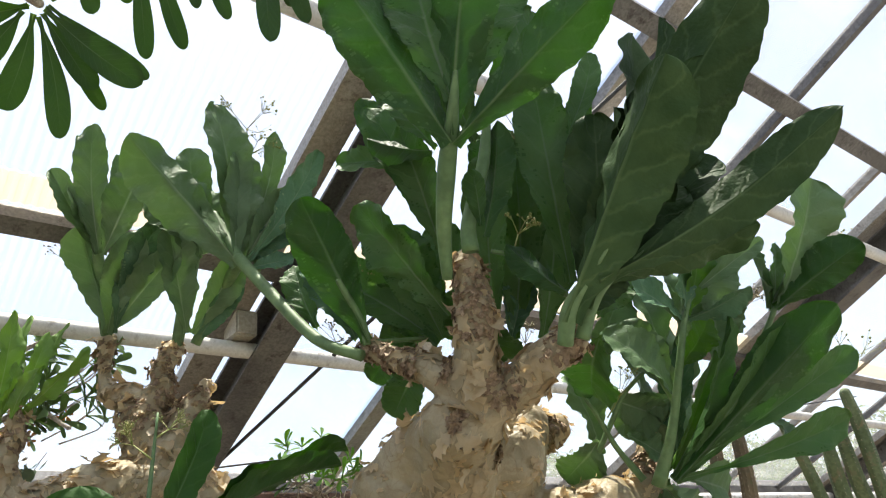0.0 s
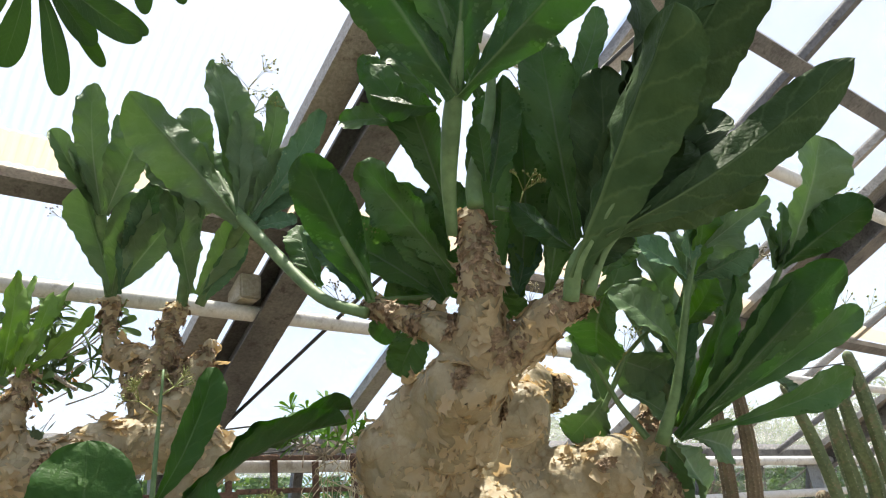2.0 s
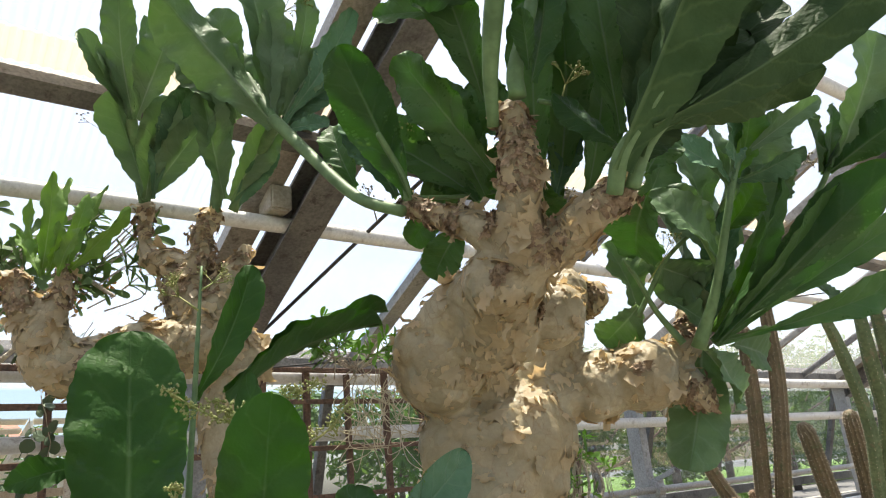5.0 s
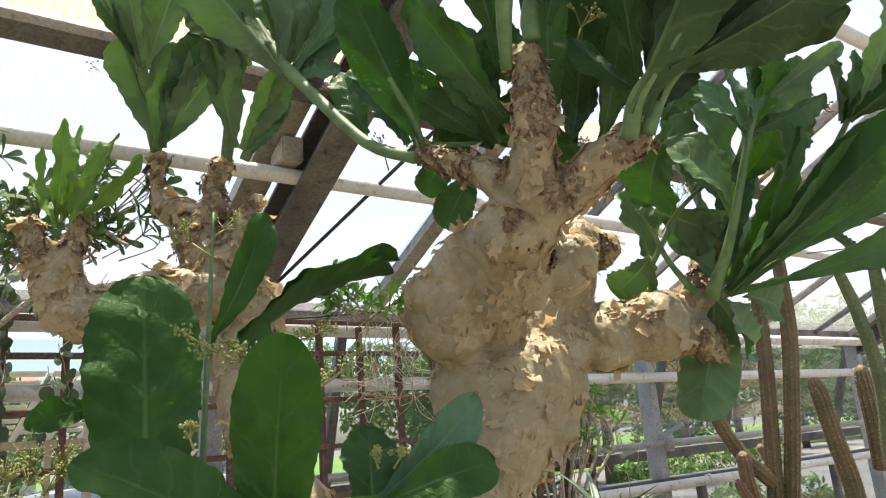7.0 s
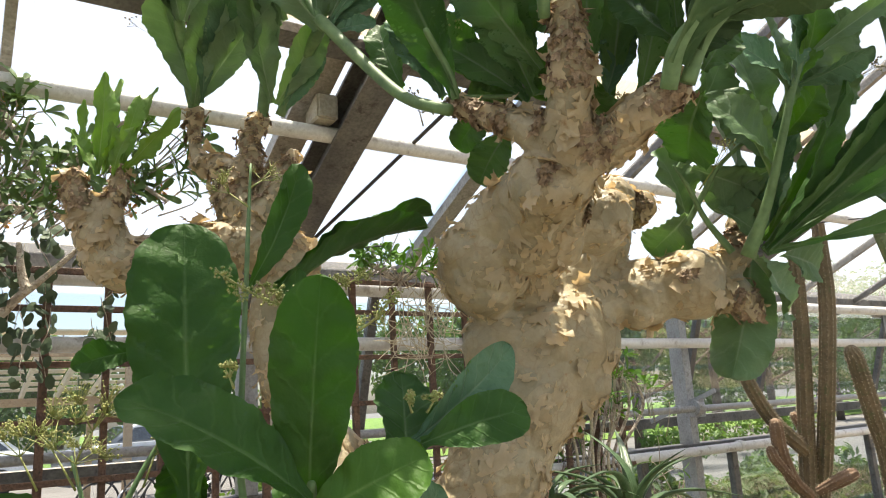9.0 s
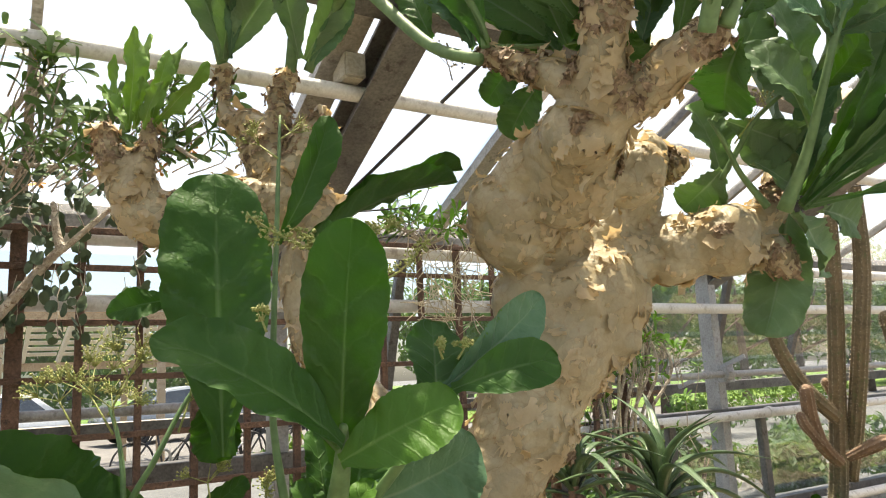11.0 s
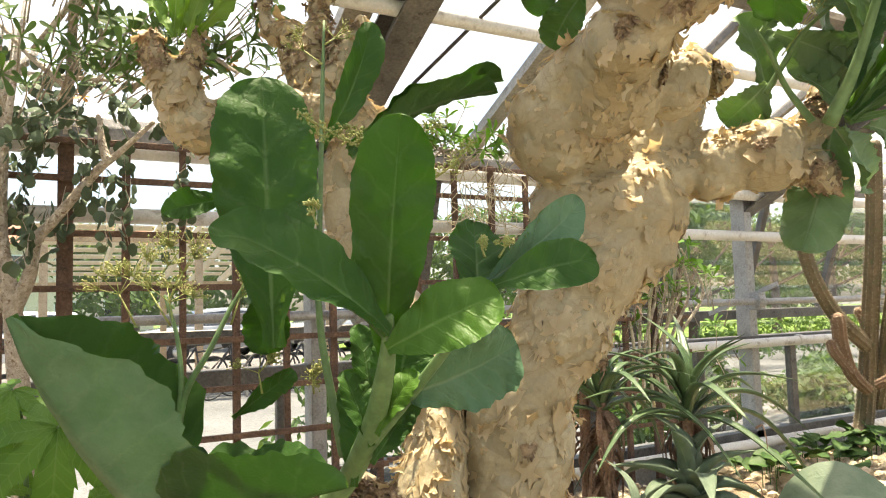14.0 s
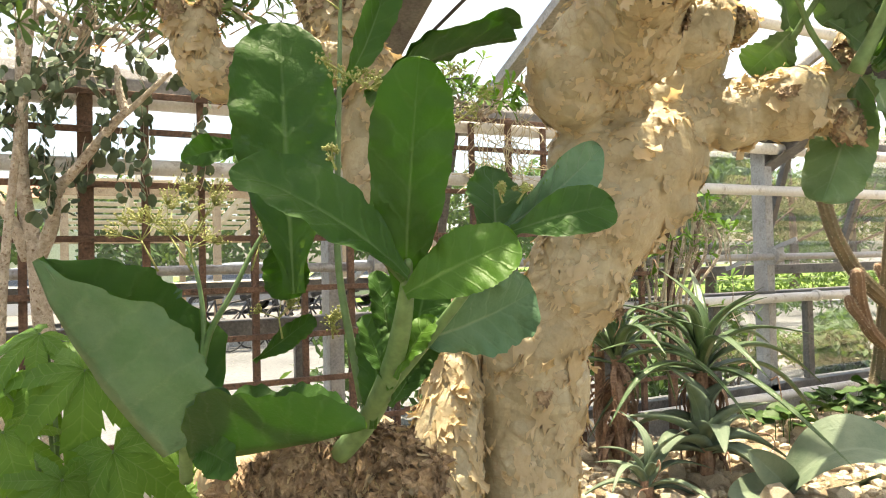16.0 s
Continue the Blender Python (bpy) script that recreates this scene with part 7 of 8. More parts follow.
def aloe_leaf(b, base, tip, width, up, bend, seed, thick=0.006, ns=14):
    r = random.Random(seed)
    base, tip = Vector(base), Vector(tip)
    ln = (tip - base).length
    a, s, u = frame_on(tip - base, up)
    if u.dot(Vector(up)) < 0:
        s, u = -s, -u
    sway = r.uniform(-0.08, 0.08) * ln
    vs, uvs = [], []
    for i in range(ns + 1):
        t = i / ns
        h = width / 2 * (1 - t) ** 0.75 * min(1, 0.6 + 3 * t) + 0.0006
        arch = bend * ln * math.sin(math.pi * t ** 0.8)
        for c, dz in ((-1, 0.35), (-0.5, 0.08), (0, 0), (0.5, 0.08), (1, 0.35), (0.5, -0.35), (0, -0.55), (-0.5, -0.35)):
            vs.append(base + a * ln * t + s * (c * h + sway * math.sin(3.14 * t)) + u * (arch + dz * h * (1 if dz > 0 else thick / 0.008)))
            uvs.append((0.5 + 0.5 * c, t))
    b.add(vs, [(i * 8 + k, i * 8 + (k + 1) % 8, (i + 1) * 8 + (k + 1) % 8, (i + 1) * 8 + k) for i in range(ns) for k in range(8)], uvs)


aloe("tall green aloe with long arching pointed leaves", (2.457, 2.445, 0.340), (2.457, 2.445, 0.840), 20, 0.68, 0.07, 1)
aloe("green aloe with spreading narrow leaves on a shaggy stem", (2.210, 2.719, 0.340), (2.210, 2.719, 0.870), 18, 0.62, 0.062, 2, dead=40)
aloe("small grey-green aloe with broad upright leaves in stones", (2.339, 2.322, 0.340), (2.339, 2.322, 0.547), 15, 0.42, 0.135, 3, mats=[PADDLE, DEAD], dead=0, lift=(-0.5, 1.2))
aloe("low reddish aloe with toothed arching leaves in stones", (2.013, 2.325, 0.340), (2.013, 2.325, 0.433), 12, 0.36, 0.055, 4, mats=[PADDLE, DEAD], dead=0, lift=(0.0, 1.0))
aloe("narrow-leaved green aloe beside the trunk", (2.239, 2.872, 0.340), (2.239, 2.872, 0.920), 12, 0.46, 0.045, 6, dead=20)
paddle_plant = thing("paddle_plant", (2.471, 2.067, 0.350), "low plant with broad smooth grey-green strap leaves", "succulent plant")
add_leaf(paddle_plant, (2.461, 2.072, 0.350), (2.845, 1.702, 0.448), 0.270, (-0.38, -0.16, 0.91), bend=1.05, widest=0.4, blunt=0.6, upper=PADDLE, lower=PADDLE, wave=0.01, fold=0.35, thick=0.008, pucker=0.0)
add_leaf(paddle_plant, (2.510, 2.047, 0.348), (2.255, 2.038, 0.566), 0.130, (-0.14, -0.97, -0.20), bend=0.3, upper=PADDLE, lower=PADDLE, wave=0.01, widest=0.4, blunt=0.5, fold=0.35, thick=0.008, pucker=0.0)
add_leaf(paddle_plant, (2.497, 2.087, 0.344), (2.203, 2.092, 0.387), 0.131, (0.09, -0.70, 0.71), bend=0.4, upper=PADDLE, lower=PADDLE, wave=0.01, widest=0.4, blunt=0.5, fold=0.35, thick=0.008, pucker=0.0)
add_leaf(paddle_plant, (2.588, 2.120, 0.320), (2.915, 1.949, 0.399), 0.161, (-0.25, -0.76, -0.60), bend=0.3, upper=PADDLE, lower=PADDLE, wave=0.01, widest=0.4, blunt=0.5, fold=0.35, thick=0.008, pucker=0.0)
plant_label = thing("plant_label", (2.579, 2.259, 0.350), "small plain white plant label stuck in the stones", "label")
part("plate", box_mesh("plate", (2.544, 2.257, 0.262), (2.614, 2.261, 0.362), TAG), plant_label)
part("stake", box_mesh("stake", (2.574, 2.261, 0.30), (2.584, 2.265, 0.302), TAG), plant_label)
ground_cover = thing("ground_cover", (3.666, 2.595, 0.350), "mat of broad round green leaves under the cacti", "ground cover")
r = random.Random(77)
for i in range(80):
    x, y = 3.666 + r.uniform(-0.45, 0.95), 2.595 + r.uniform(-0.02, 0.42)
    z = BED + r.uniform(0.05, 0.15)
    b = Build()
    a = r.random() * 6.28
    leaf_geo(b, (x, y, z), (x + 0.10 * math.cos(a), y + 0.10 * math.sin(a), z + r.uniform(-0.02, 0.03)), 0.10, (r.uniform(-0.3, 0.3), r.uniform(-0.5, 0.1), 1), ns=8, widest=0.5, blunt=0.45, wave=0.02, seed=i)
    tube(b, [(x, y, BED - 0.02, 0.003), (x, y, z, 0.002)], seg=4, steps=2, slot=1)
    part("leaf", b.mesh("leaf", [COVER, COVER]), ground_cover)



# ---------- vines and dry growth on the trellis ----------
trellis_vine = thing("vine", (3.030, 3.072, 0.350), "green climbing vine tangled on the trellis", "vine", "vines")
leafy_cloud(trellis_vine, (3.031, 3.068, 1.473), (0.156, 0.156, 0.08), 20, 0.085, VINE, 60, (3, 5))
leafy_cloud(trellis_vine, (2.939, 3.180, 1.164), (0.189, 0.221, 0.1), 16, 0.085, VINE, 61, (3, 5))
leafy_cloud(trellis_vine, (2.771, 3.267, 1.168), (0.158, 0.158, 0.1), 10, 0.085, VINE, 62, (3, 5))
leafy_cloud(trellis_vine, (3.293, 3.006, 1.231), (0.126, 0.252, 0.1), 10, 0.085, VINE, 63, (3, 5))
add_stem(trellis_vine, ((2.822, 3.250, 0.725, 0.0095), (2.868, 3.197, 1.040, 0.0094), (2.836, 3.195, 1.355, 0.0094), (2.963, 3.101, 1.600, 0.0062)), STRAW, 'twig', 5)
add_stem(trellis_vine, ((2.873, 3.224, 0.724, 0.0095), (2.893, 3.184, 1.039, 0.0094), (2.908, 3.157, 1.353, 0.0094), (2.980, 3.092, 1.599, 0.0062)), GREYBARK, 'twig', 5)
add_stem(trellis_vine, ((2.923, 3.198, 0.722, 0.0095), (2.918, 3.171, 1.039, 0.0094), (2.981, 3.120, 1.351, 0.0094), (2.996, 3.083, 1.599, 0.0062)), GREYBARK, 'twig', 5)
add_stem(trellis_vine, ((2.973, 3.172, 0.721, 0.0095), (2.943, 3.158, 1.038, 0.0094), (2.953, 3.134, 1.351, 0.0094), (3.013, 3.075, 1.598, 0.0062)), STRAW, 'twig', 5)
add_stem(trellis_vine, ((3.024, 3.146, 0.720, 0.0095), (2.968, 3.145, 1.038, 0.0094), (3.025, 3.097, 1.350, 0.0094), (3.030, 3.066, 1.598, 0.0062)), GREYBARK, 'twig', 5)
add_stem(trellis_vine, ((3.074, 3.120, 0.718, 0.0095), (2.993, 3.132, 1.037, 0.0094), (3.097, 3.059, 1.348, 0.0094), (3.046, 3.058, 1.598, 0.0062)), GREYBARK, 'twig', 5)
add_stem(trellis_vine, ((3.125, 3.094, 0.717, 0.0095), (3.018, 3.119, 1.036, 0.0094), (3.070, 3.074, 1.348, 0.0094), (3.063, 3.049, 1.597, 0.0062)), STRAW, 'twig', 5)
add_stem(trellis_vine, ((3.175, 3.068, 0.716, 0.0095), (3.043, 3.106, 1.036, 0.0094), (3.142, 3.036, 1.347, 0.0094), (3.079, 3.040, 1.597, 0.0062)), GREYBARK, 'twig', 5)
add_stem(trellis_vine, ((3.226, 3.042, 0.715, 0.0095), (3.068, 3.093, 1.035, 0.0094), (3.214, 2.999, 1.345, 0.0094), (3.096, 3.032, 1.596, 0.0062)), GREYBARK, 'twig', 5)
dry_vine = thing("vine", (1.720, 2.946, 0.350), "vine with green leaves and pale dry stems on the trellis", "vine", "vines")
leafy_cloud(dry_vine, (1.659, 2.944, 2.050), (0.179, 0.056, 0.08), 26, 0.075, VINE, 70, (4, 6))
leafy_cloud(dry_vine, (1.551, 2.941, 2.115), (0.127, 0.076, 0.06), 10, 0.075, VINE, 71, (4, 6))
add_stem(dry_vine, ((1.796, 2.923, 1.834, 0.0021), (1.857, 2.949, 1.762, 0.0024), (1.810, 2.853, 1.602, 0.0020), (1.783, 2.936, 1.537, 0.0016)), STRAW, 'dry_stalk', 4)
add_stem(dry_vine, ((1.802, 2.921, 1.779, 0.0021), (1.758, 2.945, 1.703, 0.0023), (1.753, 2.962, 1.608, 0.0021), (1.665, 2.995, 1.653, 0.0016)), STRAW, 'dry_stalk', 4)
add_stem(dry_vine, ((1.717, 2.965, 1.776, 0.0021), (1.725, 2.918, 1.693, 0.0023), (1.783, 2.945, 1.654, 0.0021), (1.613, 3.020, 1.701, 0.0016)), STRAW, 'dry_stalk', 4)
add_stem(dry_vine, ((1.855, 2.888, 2.010, 0.0021), (1.855, 2.957, 1.945, 0.0024), (1.967, 2.901, 1.876, 0.0021), (1.864, 2.889, 1.775, 0.0016)), STRAW, 'dry_stalk', 4)
add_stem(dry_vine, ((1.699, 2.974, 1.769, 0.0021), (1.752, 3.016, 1.698, 0.0024), (1.769, 2.919, 1.623, 0.0021), (1.606, 3.025, 1.660, 0.0016)), STRAW, 'dry_stalk', 4)
add_stem(dry_vine, ((1.671, 2.984, 1.984, 0.0021), (1.651, 2.928, 1.895, 0.0023), (1.696, 2.952, 1.833, 0.0021), (1.756, 2.944, 1.793, 0.0016)), STRAW, 'dry_stalk', 4)
add_stem(dry_vine, ((1.728, 2.956, 1.921, 0.0021), (1.724, 2.904, 1.834, 0.0023), (1.840, 2.934, 1.817, 0.0021), (1.821, 2.909, 1.838, 0.0016)), STRAW, 'dry_stalk', 4)
add_stem(dry_vine, ((1.836, 2.899, 1.957, 0.0021), (1.811, 2.846, 1.868, 0.0023), (1.767, 2.994, 1.840, 0.0021), (1.748, 2.950, 1.706, 0.0016)), STRAW, 'dry_stalk', 4)
add_stem(dry_vine, ((1.866, 2.888, 1.764, 0.0021), (1.836, 2.883, 1.685, 0.0023), (1.840, 2.850, 1.556, 0.0020), (1.932, 2.860, 1.499, 0.0016)), STRAW, 'dry_stalk', 4)
add_stem(dry_vine, ((1.854, 2.887, 2.067, 0.0021), (1.874, 2.822, 1.978, 0.0023), (1.847, 2.951, 1.896, 0.0021), (1.807, 2.918, 1.776, 0.0016)), STRAW, 'dry_stalk', 4)
add_stem(dry_vine, ((1.781, 2.927, 1.976, 0.0021), (1.736, 2.907, 1.892, 0.0023), (1.703, 2.993, 1.860, 0.0021), (1.916, 2.860, 1.859, 0.0016)), STRAW, 'dry_stalk', 4)
add_stem(dry_vine, ((1.664, 2.993, 1.754, 0.0021), (1.663, 2.984, 1.675, 0.0023), (1.626, 3.061, 1.578, 0.0021), (1.651, 3.004, 1.579, 0.0016)), STRAW, 'dry_stalk', 4)
add_stem(dry_vine, ((1.667, 2.991, 1.777, 0.0021), (1.611, 3.022, 1.701, 0.0023), (1.750, 2.984, 1.657, 0.0021), (1.788, 2.933, 1.549, 0.0016)), STRAW, 'dry_stalk', 4)
add_stem(dry_vine, ((1.837, 2.896, 2.044, 0.0021), (1.807, 2.869, 1.959, 0.0023), (1.901, 2.855, 1.899, 0.0021), (1.972, 2.833, 1.764, 0.0016)), STRAW, 'dry_stalk', 4)
add_stem(dry_vine, ((1.880, 2.877, 1.927, 0.0021), (1.893, 2.905, 1.854, 0.0023), (1.868, 2.875, 1.783, 0.0021), (1.779, 2.933, 1.764, 0.0016)), STRAW, 'dry_stalk', 4)
add_stem(dry_vine, ((1.880, 2.881, 1.756, 0.0021), (1.893, 2.876, 1.678, 0.0023), (1.828, 2.877, 1.640, 0.0020), (1.955, 2.849, 1.475, 0.0016)), STRAW, 'dry_stalk', 4)
add_stem(dry_vine, ((1.736, 2.954, 1.820, 0.0021), (1.778, 2.957, 1.744, 0.0023), (1.757, 2.925, 1.615, 0.0021), (1.792, 2.928, 1.676, 0.0016)), STRAW, 'dry_stalk', 4)
add_stem(dry_vine, ((1.766, 2.938, 1.824, 0.0021), (1.775, 2.913, 1.743, 0.0023), (1.861, 2.905, 1.634, 0.0021), (1.628, 3.014, 1.623, 0.0016)), STRAW, 'dry_stalk', 4)
add_stem(dry_vine, ((1.711, 2.966, 1.859, 0.0021), (1.726, 3.005, 1.787, 0.0024), (1.728, 2.939, 1.649, 0.0021), (1.747, 2.953, 1.607, 0.0016)), STRAW, 'dry_stalk', 4)
add_stem(dry_vine, ((1.845, 2.894, 1.961, 0.0021), (1.906, 2.909, 1.890, 0.0024), (1.910, 2.922, 1.740, 0.0021), (1.848, 2.897, 1.762, 0.0016)), STRAW, 'dry_stalk', 4)
add_stem(dry_vine, ((1.692, 2.977, 1.803, 0.0021), (1.740, 2.954, 1.724, 0.0023), (1.745, 2.988, 1.608, 0.0021), (1.597, 3.032, 1.547, 0.0016)), STRAW, 'dry_stalk', 4)
add_stem(dry_vine, ((1.787, 2.927, 1.857, 0.0021), (1.782, 2.942, 1.781, 0.0023), (1.859, 2.927, 1.675, 0.0021), (1.655, 2.998, 1.747, 0.0016)), STRAW, 'dry_stalk', 4)
add_stem(dry_vine, ((1.755, 2.943, 1.863, 0.0021), (1.732, 2.979, 1.789, 0.0023), (1.781, 2.932, 1.754, 0.0021), (1.678, 2.985, 1.777, 0.0016)), STRAW, 'dry_stalk', 4)
add_stem(dry_vine, ((1.685, 2.977, 1.979, 0.0021), (1.627, 2.963, 1.895, 0.0023), (1.584, 3.021, 1.814, 0.0021), (1.715, 2.966, 1.763, 0.0016)), STRAW, 'dry_stalk', 4)
add_stem(dry_vine, ((1.708, 2.969, 1.782, 0.0021), (1.645, 2.993, 1.704, 0.0023), (1.635, 2.954, 1.620, 0.0020), (1.798, 2.927, 1.614, 0.0016)), STRAW, 'dry_stalk', 4)
add_stem(dry_vine, ((1.663, 2.990, 1.878, 0.0021), (1.619, 3.026, 1.804, 0.0023), (1.651, 3.057, 1.707, 0.0021), (1.748, 2.950, 1.703, 0.0016)), STRAW, 'dry_stalk', 4)
add_stem(dry_vine, ((1.840, 2.899, 1.866, 0.0021), (1.803, 2.875, 1.783, 0.0023), (1.887, 2.935, 1.693, 0.0021), (1.966, 2.839, 1.643, 0.0016)), STRAW, 'dry_stalk', 4)
add_stem(dry_vine, ((1.733, 2.956, 1.783, 0.0021), (1.650, 2.945, 1.701, 0.0023), (1.724, 2.920, 1.596, 0.0020), (1.767, 2.945, 1.498, 0.0016)), STRAW, 'dry_stalk', 4)
add_stem(dry_vine, ((1.742, 2.948, 1.938, 0.0021), (1.693, 2.941, 1.857, 0.0023), (1.870, 2.953, 1.792, 0.0021), (1.852, 2.896, 1.718, 0.0016)), STRAW, 'dry_stalk', 4)
add_stem(dry_vine, ((1.712, 2.968, 1.753, 0.0021), (1.706, 2.962, 1.674, 0.0023), (1.673, 2.994, 1.524, 0.0021), (1.651, 3.004, 1.568, 0.0016)), STRAW, 'dry_stalk', 4)
add_stem(dry_vine, ((1.681, 2.981, 1.875, 0.0021), (1.664, 2.970, 1.795, 0.0023), (1.707, 2.905, 1.658, 0.0020), (1.689, 2.980, 1.735, 0.0016)), STRAW, 'dry_stalk', 4)
add_stem(dry_vine, ((1.869, 2.885, 1.816, 0.0021), (1.822, 2.878, 1.735, 0.0023), (1.782, 2.913, 1.586, 0.0021), (1.895, 2.876, 1.629, 0.0016)), STRAW, 'dry_stalk', 4)
add_stem(dry_vine, ((1.801, 2.919, 1.877, 0.0021), (1.802, 2.864, 1.791, 0.0023), (1.854, 2.895, 1.734, 0.0021), (1.756, 2.946, 1.734, 0.0016)), STRAW, 'dry_stalk', 4)
add_stem(dry_vine, ((1.776, 2.931, 1.927, 0.0021), (1.775, 2.967, 1.855, 0.0023), (1.777, 2.899, 1.813, 0.0020), (1.761, 2.945, 1.635, 0.0016)), STRAW, 'dry_stalk', 4)
add_stem(dry_vine, ((1.859, 2.889, 1.896, 0.0021), (1.819, 2.945, 1.825, 0.0023), (1.852, 2.919, 1.721, 0.0021), (1.893, 2.875, 1.707, 0.0016)), STRAW, 'dry_stalk', 4)
add_stem(dry_vine, ((1.864, 2.885, 1.951, 0.0021), (1.874, 2.926, 1.880, 0.0024), (1.822, 2.955, 1.816, 0.0021), (1.741, 2.954, 1.682, 0.0016)), STRAW, 'dry_stalk', 4)
add_stem(dry_vine, ((1.813, 2.911, 1.936, 0.0021), (1.805, 2.951, 1.865, 0.0023), (1.897, 2.871, 1.813, 0.0021), (1.825, 2.910, 1.742, 0.0016)), STRAW, 'dry_stalk', 4)
add_stem(dry_vine, ((1.731, 2.951, 2.032, 0.0021), (1.761, 2.983, 1.962, 0.0024), (1.660, 3.036, 1.909, 0.0021), (1.809, 2.917, 1.797, 0.0016)), STRAW, 'dry_stalk', 4)
add_stem(dry_vine, ((1.660, 2.993, 1.842, 0.0021), (1.743, 3.019, 1.772, 0.0024), (1.721, 3.009, 1.738, 0.0021), (1.580, 3.040, 1.617, 0.0016)), STRAW, 'dry_stalk', 4)
add_stem(dry_vine, ((1.872, 2.883, 1.839, 0.0021), (1.818, 2.890, 1.760, 0.0023), (1.963, 2.850, 1.717, 0.0021), (1.847, 2.898, 1.726, 0.0016)), STRAW, 'dry_stalk', 4)
add_stem(dry_vine, ((1.798, 2.916, 2.066, 0.0021), (1.749, 2.932, 1.988, 0.0023), (1.715, 2.973, 1.959, 0.0021), (1.862, 2.890, 1.783, 0.0016)), STRAW, 'dry_stalk', 4)
add_stem(dry_vine, ((1.684, 2.978, 1.940, 0.0021), (1.668, 2.999, 1.865, 0.0023), (1.670, 2.968, 1.713, 0.0021), (1.560, 3.048, 1.703, 0.0016)), STRAW, 'dry_stalk', 4)
add_stem(dry_vine, ((1.688, 2.977, 1.873, 0.0021), (1.713, 3.023, 1.802, 0.0024), (1.682, 2.951, 1.685, 0.0020), (1.701, 2.974, 1.735, 0.0016)), STRAW, 'dry_stalk', 4)
add_stem(dry_vine, ((1.827, 2.905, 1.908, 0.0021), (1.768, 2.903, 1.826, 0.0023), (1.775, 2.891, 1.704, 0.0020), (1.884, 2.881, 1.676, 0.0016)), STRAW, 'dry_stalk', 4)
add_stem(dry_vine, ((1.674, 2.985, 1.860, 0.0021), (1.601, 2.969, 1.776, 0.0023), (1.717, 3.022, 1.732, 0.0021), (1.666, 2.993, 1.708, 0.0016)), STRAW, 'dry_stalk', 4)
add_stem(dry_vine, ((1.840, 2.894, 2.070, 0.0021), (1.836, 2.842, 1.982, 0.0023), (1.774, 2.956, 1.851, 0.0021), (1.761, 2.938, 1.969, 0.0016)), STRAW, 'dry_stalk', 4)


# ---------- outside ----------
FOLI = leaf_mat("tree_foliage", (0.045, 0.095, 0.03), (0.085, 0.15, 0.045), (0.10, 0.16, 0.05), (0.16, 0.28, 0.04), veins=3.0, see=0.3, vary=0.2)
TRUNK = rough_mat("tree_bark", (0.10, 0.075, 0.055), (0.16, 0.12, 0.09), scale=3, fine=30, rough=0.95, bump=0.8)
PINE = rough_mat("pale_timber", (0.42, 0.29, 0.17), (0.52, 0.38, 0.24), (0.30, 0.19, 0.11), scale=5, fine=50, rough=0.8)
CANVAS = rough_mat("cream_roof_panel", (0.68, 0.60, 0.44), (0.74, 0.66, 0.50), scale=2, fine=30, rough=0.8, bump=0.1)
RENDERW = rough_mat("pale_render", (0.66, 0.56, 0.48), (0.72, 0.62, 0.54), (0.50, 0.42, 0.36), scale=0.6, fine=12, rough=0.9)
TILE = rough_mat("roof_tile", (0.28, 0.13, 0.085), (0.34, 0.17, 0.11), scale=1.2, fine=16, rough=0.9)
PAINTW = rough_mat("white_car_paint", (0.72, 0.73, 0.74), (0.76, 0.77, 0.78), scale=3, rough=0.25, bump=0.0, coat=0.8)
PAINTB = rough_mat("grey_car_paint", (0.22, 0.24, 0.27), (0.27, 0.29, 0.32), scale=3, rough=0.25, bump=0.0, coat=0.8)
PAINTS = rough_mat("silver_car_paint", (0.40, 0.42, 0.44), (0.45, 0.47, 0.49), scale=3, rough=0.25, metal=0.3, bump=0.0, coat=0.8)
RUBBER = rough_mat("rubber", (0.02, 0.02, 0.02), (0.035, 0.035, 0.035), scale=20, rough=0.8)
DARKGL = rough_mat("car_window", (0.02, 0.025, 0.03), (0.03, 0.035, 0.04), scale=2, rough=0.05, bump=0.0, coat=1.0)
CHROME = rough_mat("bare_metal", (0.55, 0.55, 0.55), (0.62, 0.62, 0.62), scale=20, rough=0.3, metal=0.9, bump=0.05)
YELLOW = rough_mat("yellow_flower", (0.75, 0.50, 0.04), (0.80, 0.58, 0.06), scale=20, rough=0.7)


def crown(b, centre, size, count, leaf, seed):
    """Leaf clumps in several overlapping masses, with gaps between them."""
    r = random.Random(seed)
    masses = [(Vector(centre) + Vector((r.uniform(-1, 1) * size[0] * 0.6, r.uniform(-1, 1) * size[1] * 0.6, r.uniform(-0.6, 0.6) * size[2])), r.uniform(0.3, 0.55)) for _ in range(9)]
    for i in range(count):
        c, k = masses[i % 9]
        d = Vector((r.gauss(0, 1), r.gauss(0, 1), r.gauss(0, 1))).normalized() * r.uniform(0.55, 1.05)
        p = c + Vector((d.x * size[0] * k, d.y * size[1] * k, d.z * size[2] * k))
        n = (d + Vector((r.uniform(-0.8, 0.8), r.uniform(-0.8, 0.8), r.uniform(-0.4, 0.9)))).normalized()
        a, s, u = frame_on(n, (r.uniform(-1, 1), r.uniform(-1, 1), r.uniform(-1, 1)))
        z = leaf * r.uniform(0.6, 1.3)
        b.add([p - s * z, p + u * z * 0.45 + a * z * 0.1, p + s * z, p - u * z * 0.45 + a * z * 0.1], [(0, 1, 2, 3)], [(0.5, 0), (0.9, 0.5), (0.5, 1), (0.1, 0.5)])


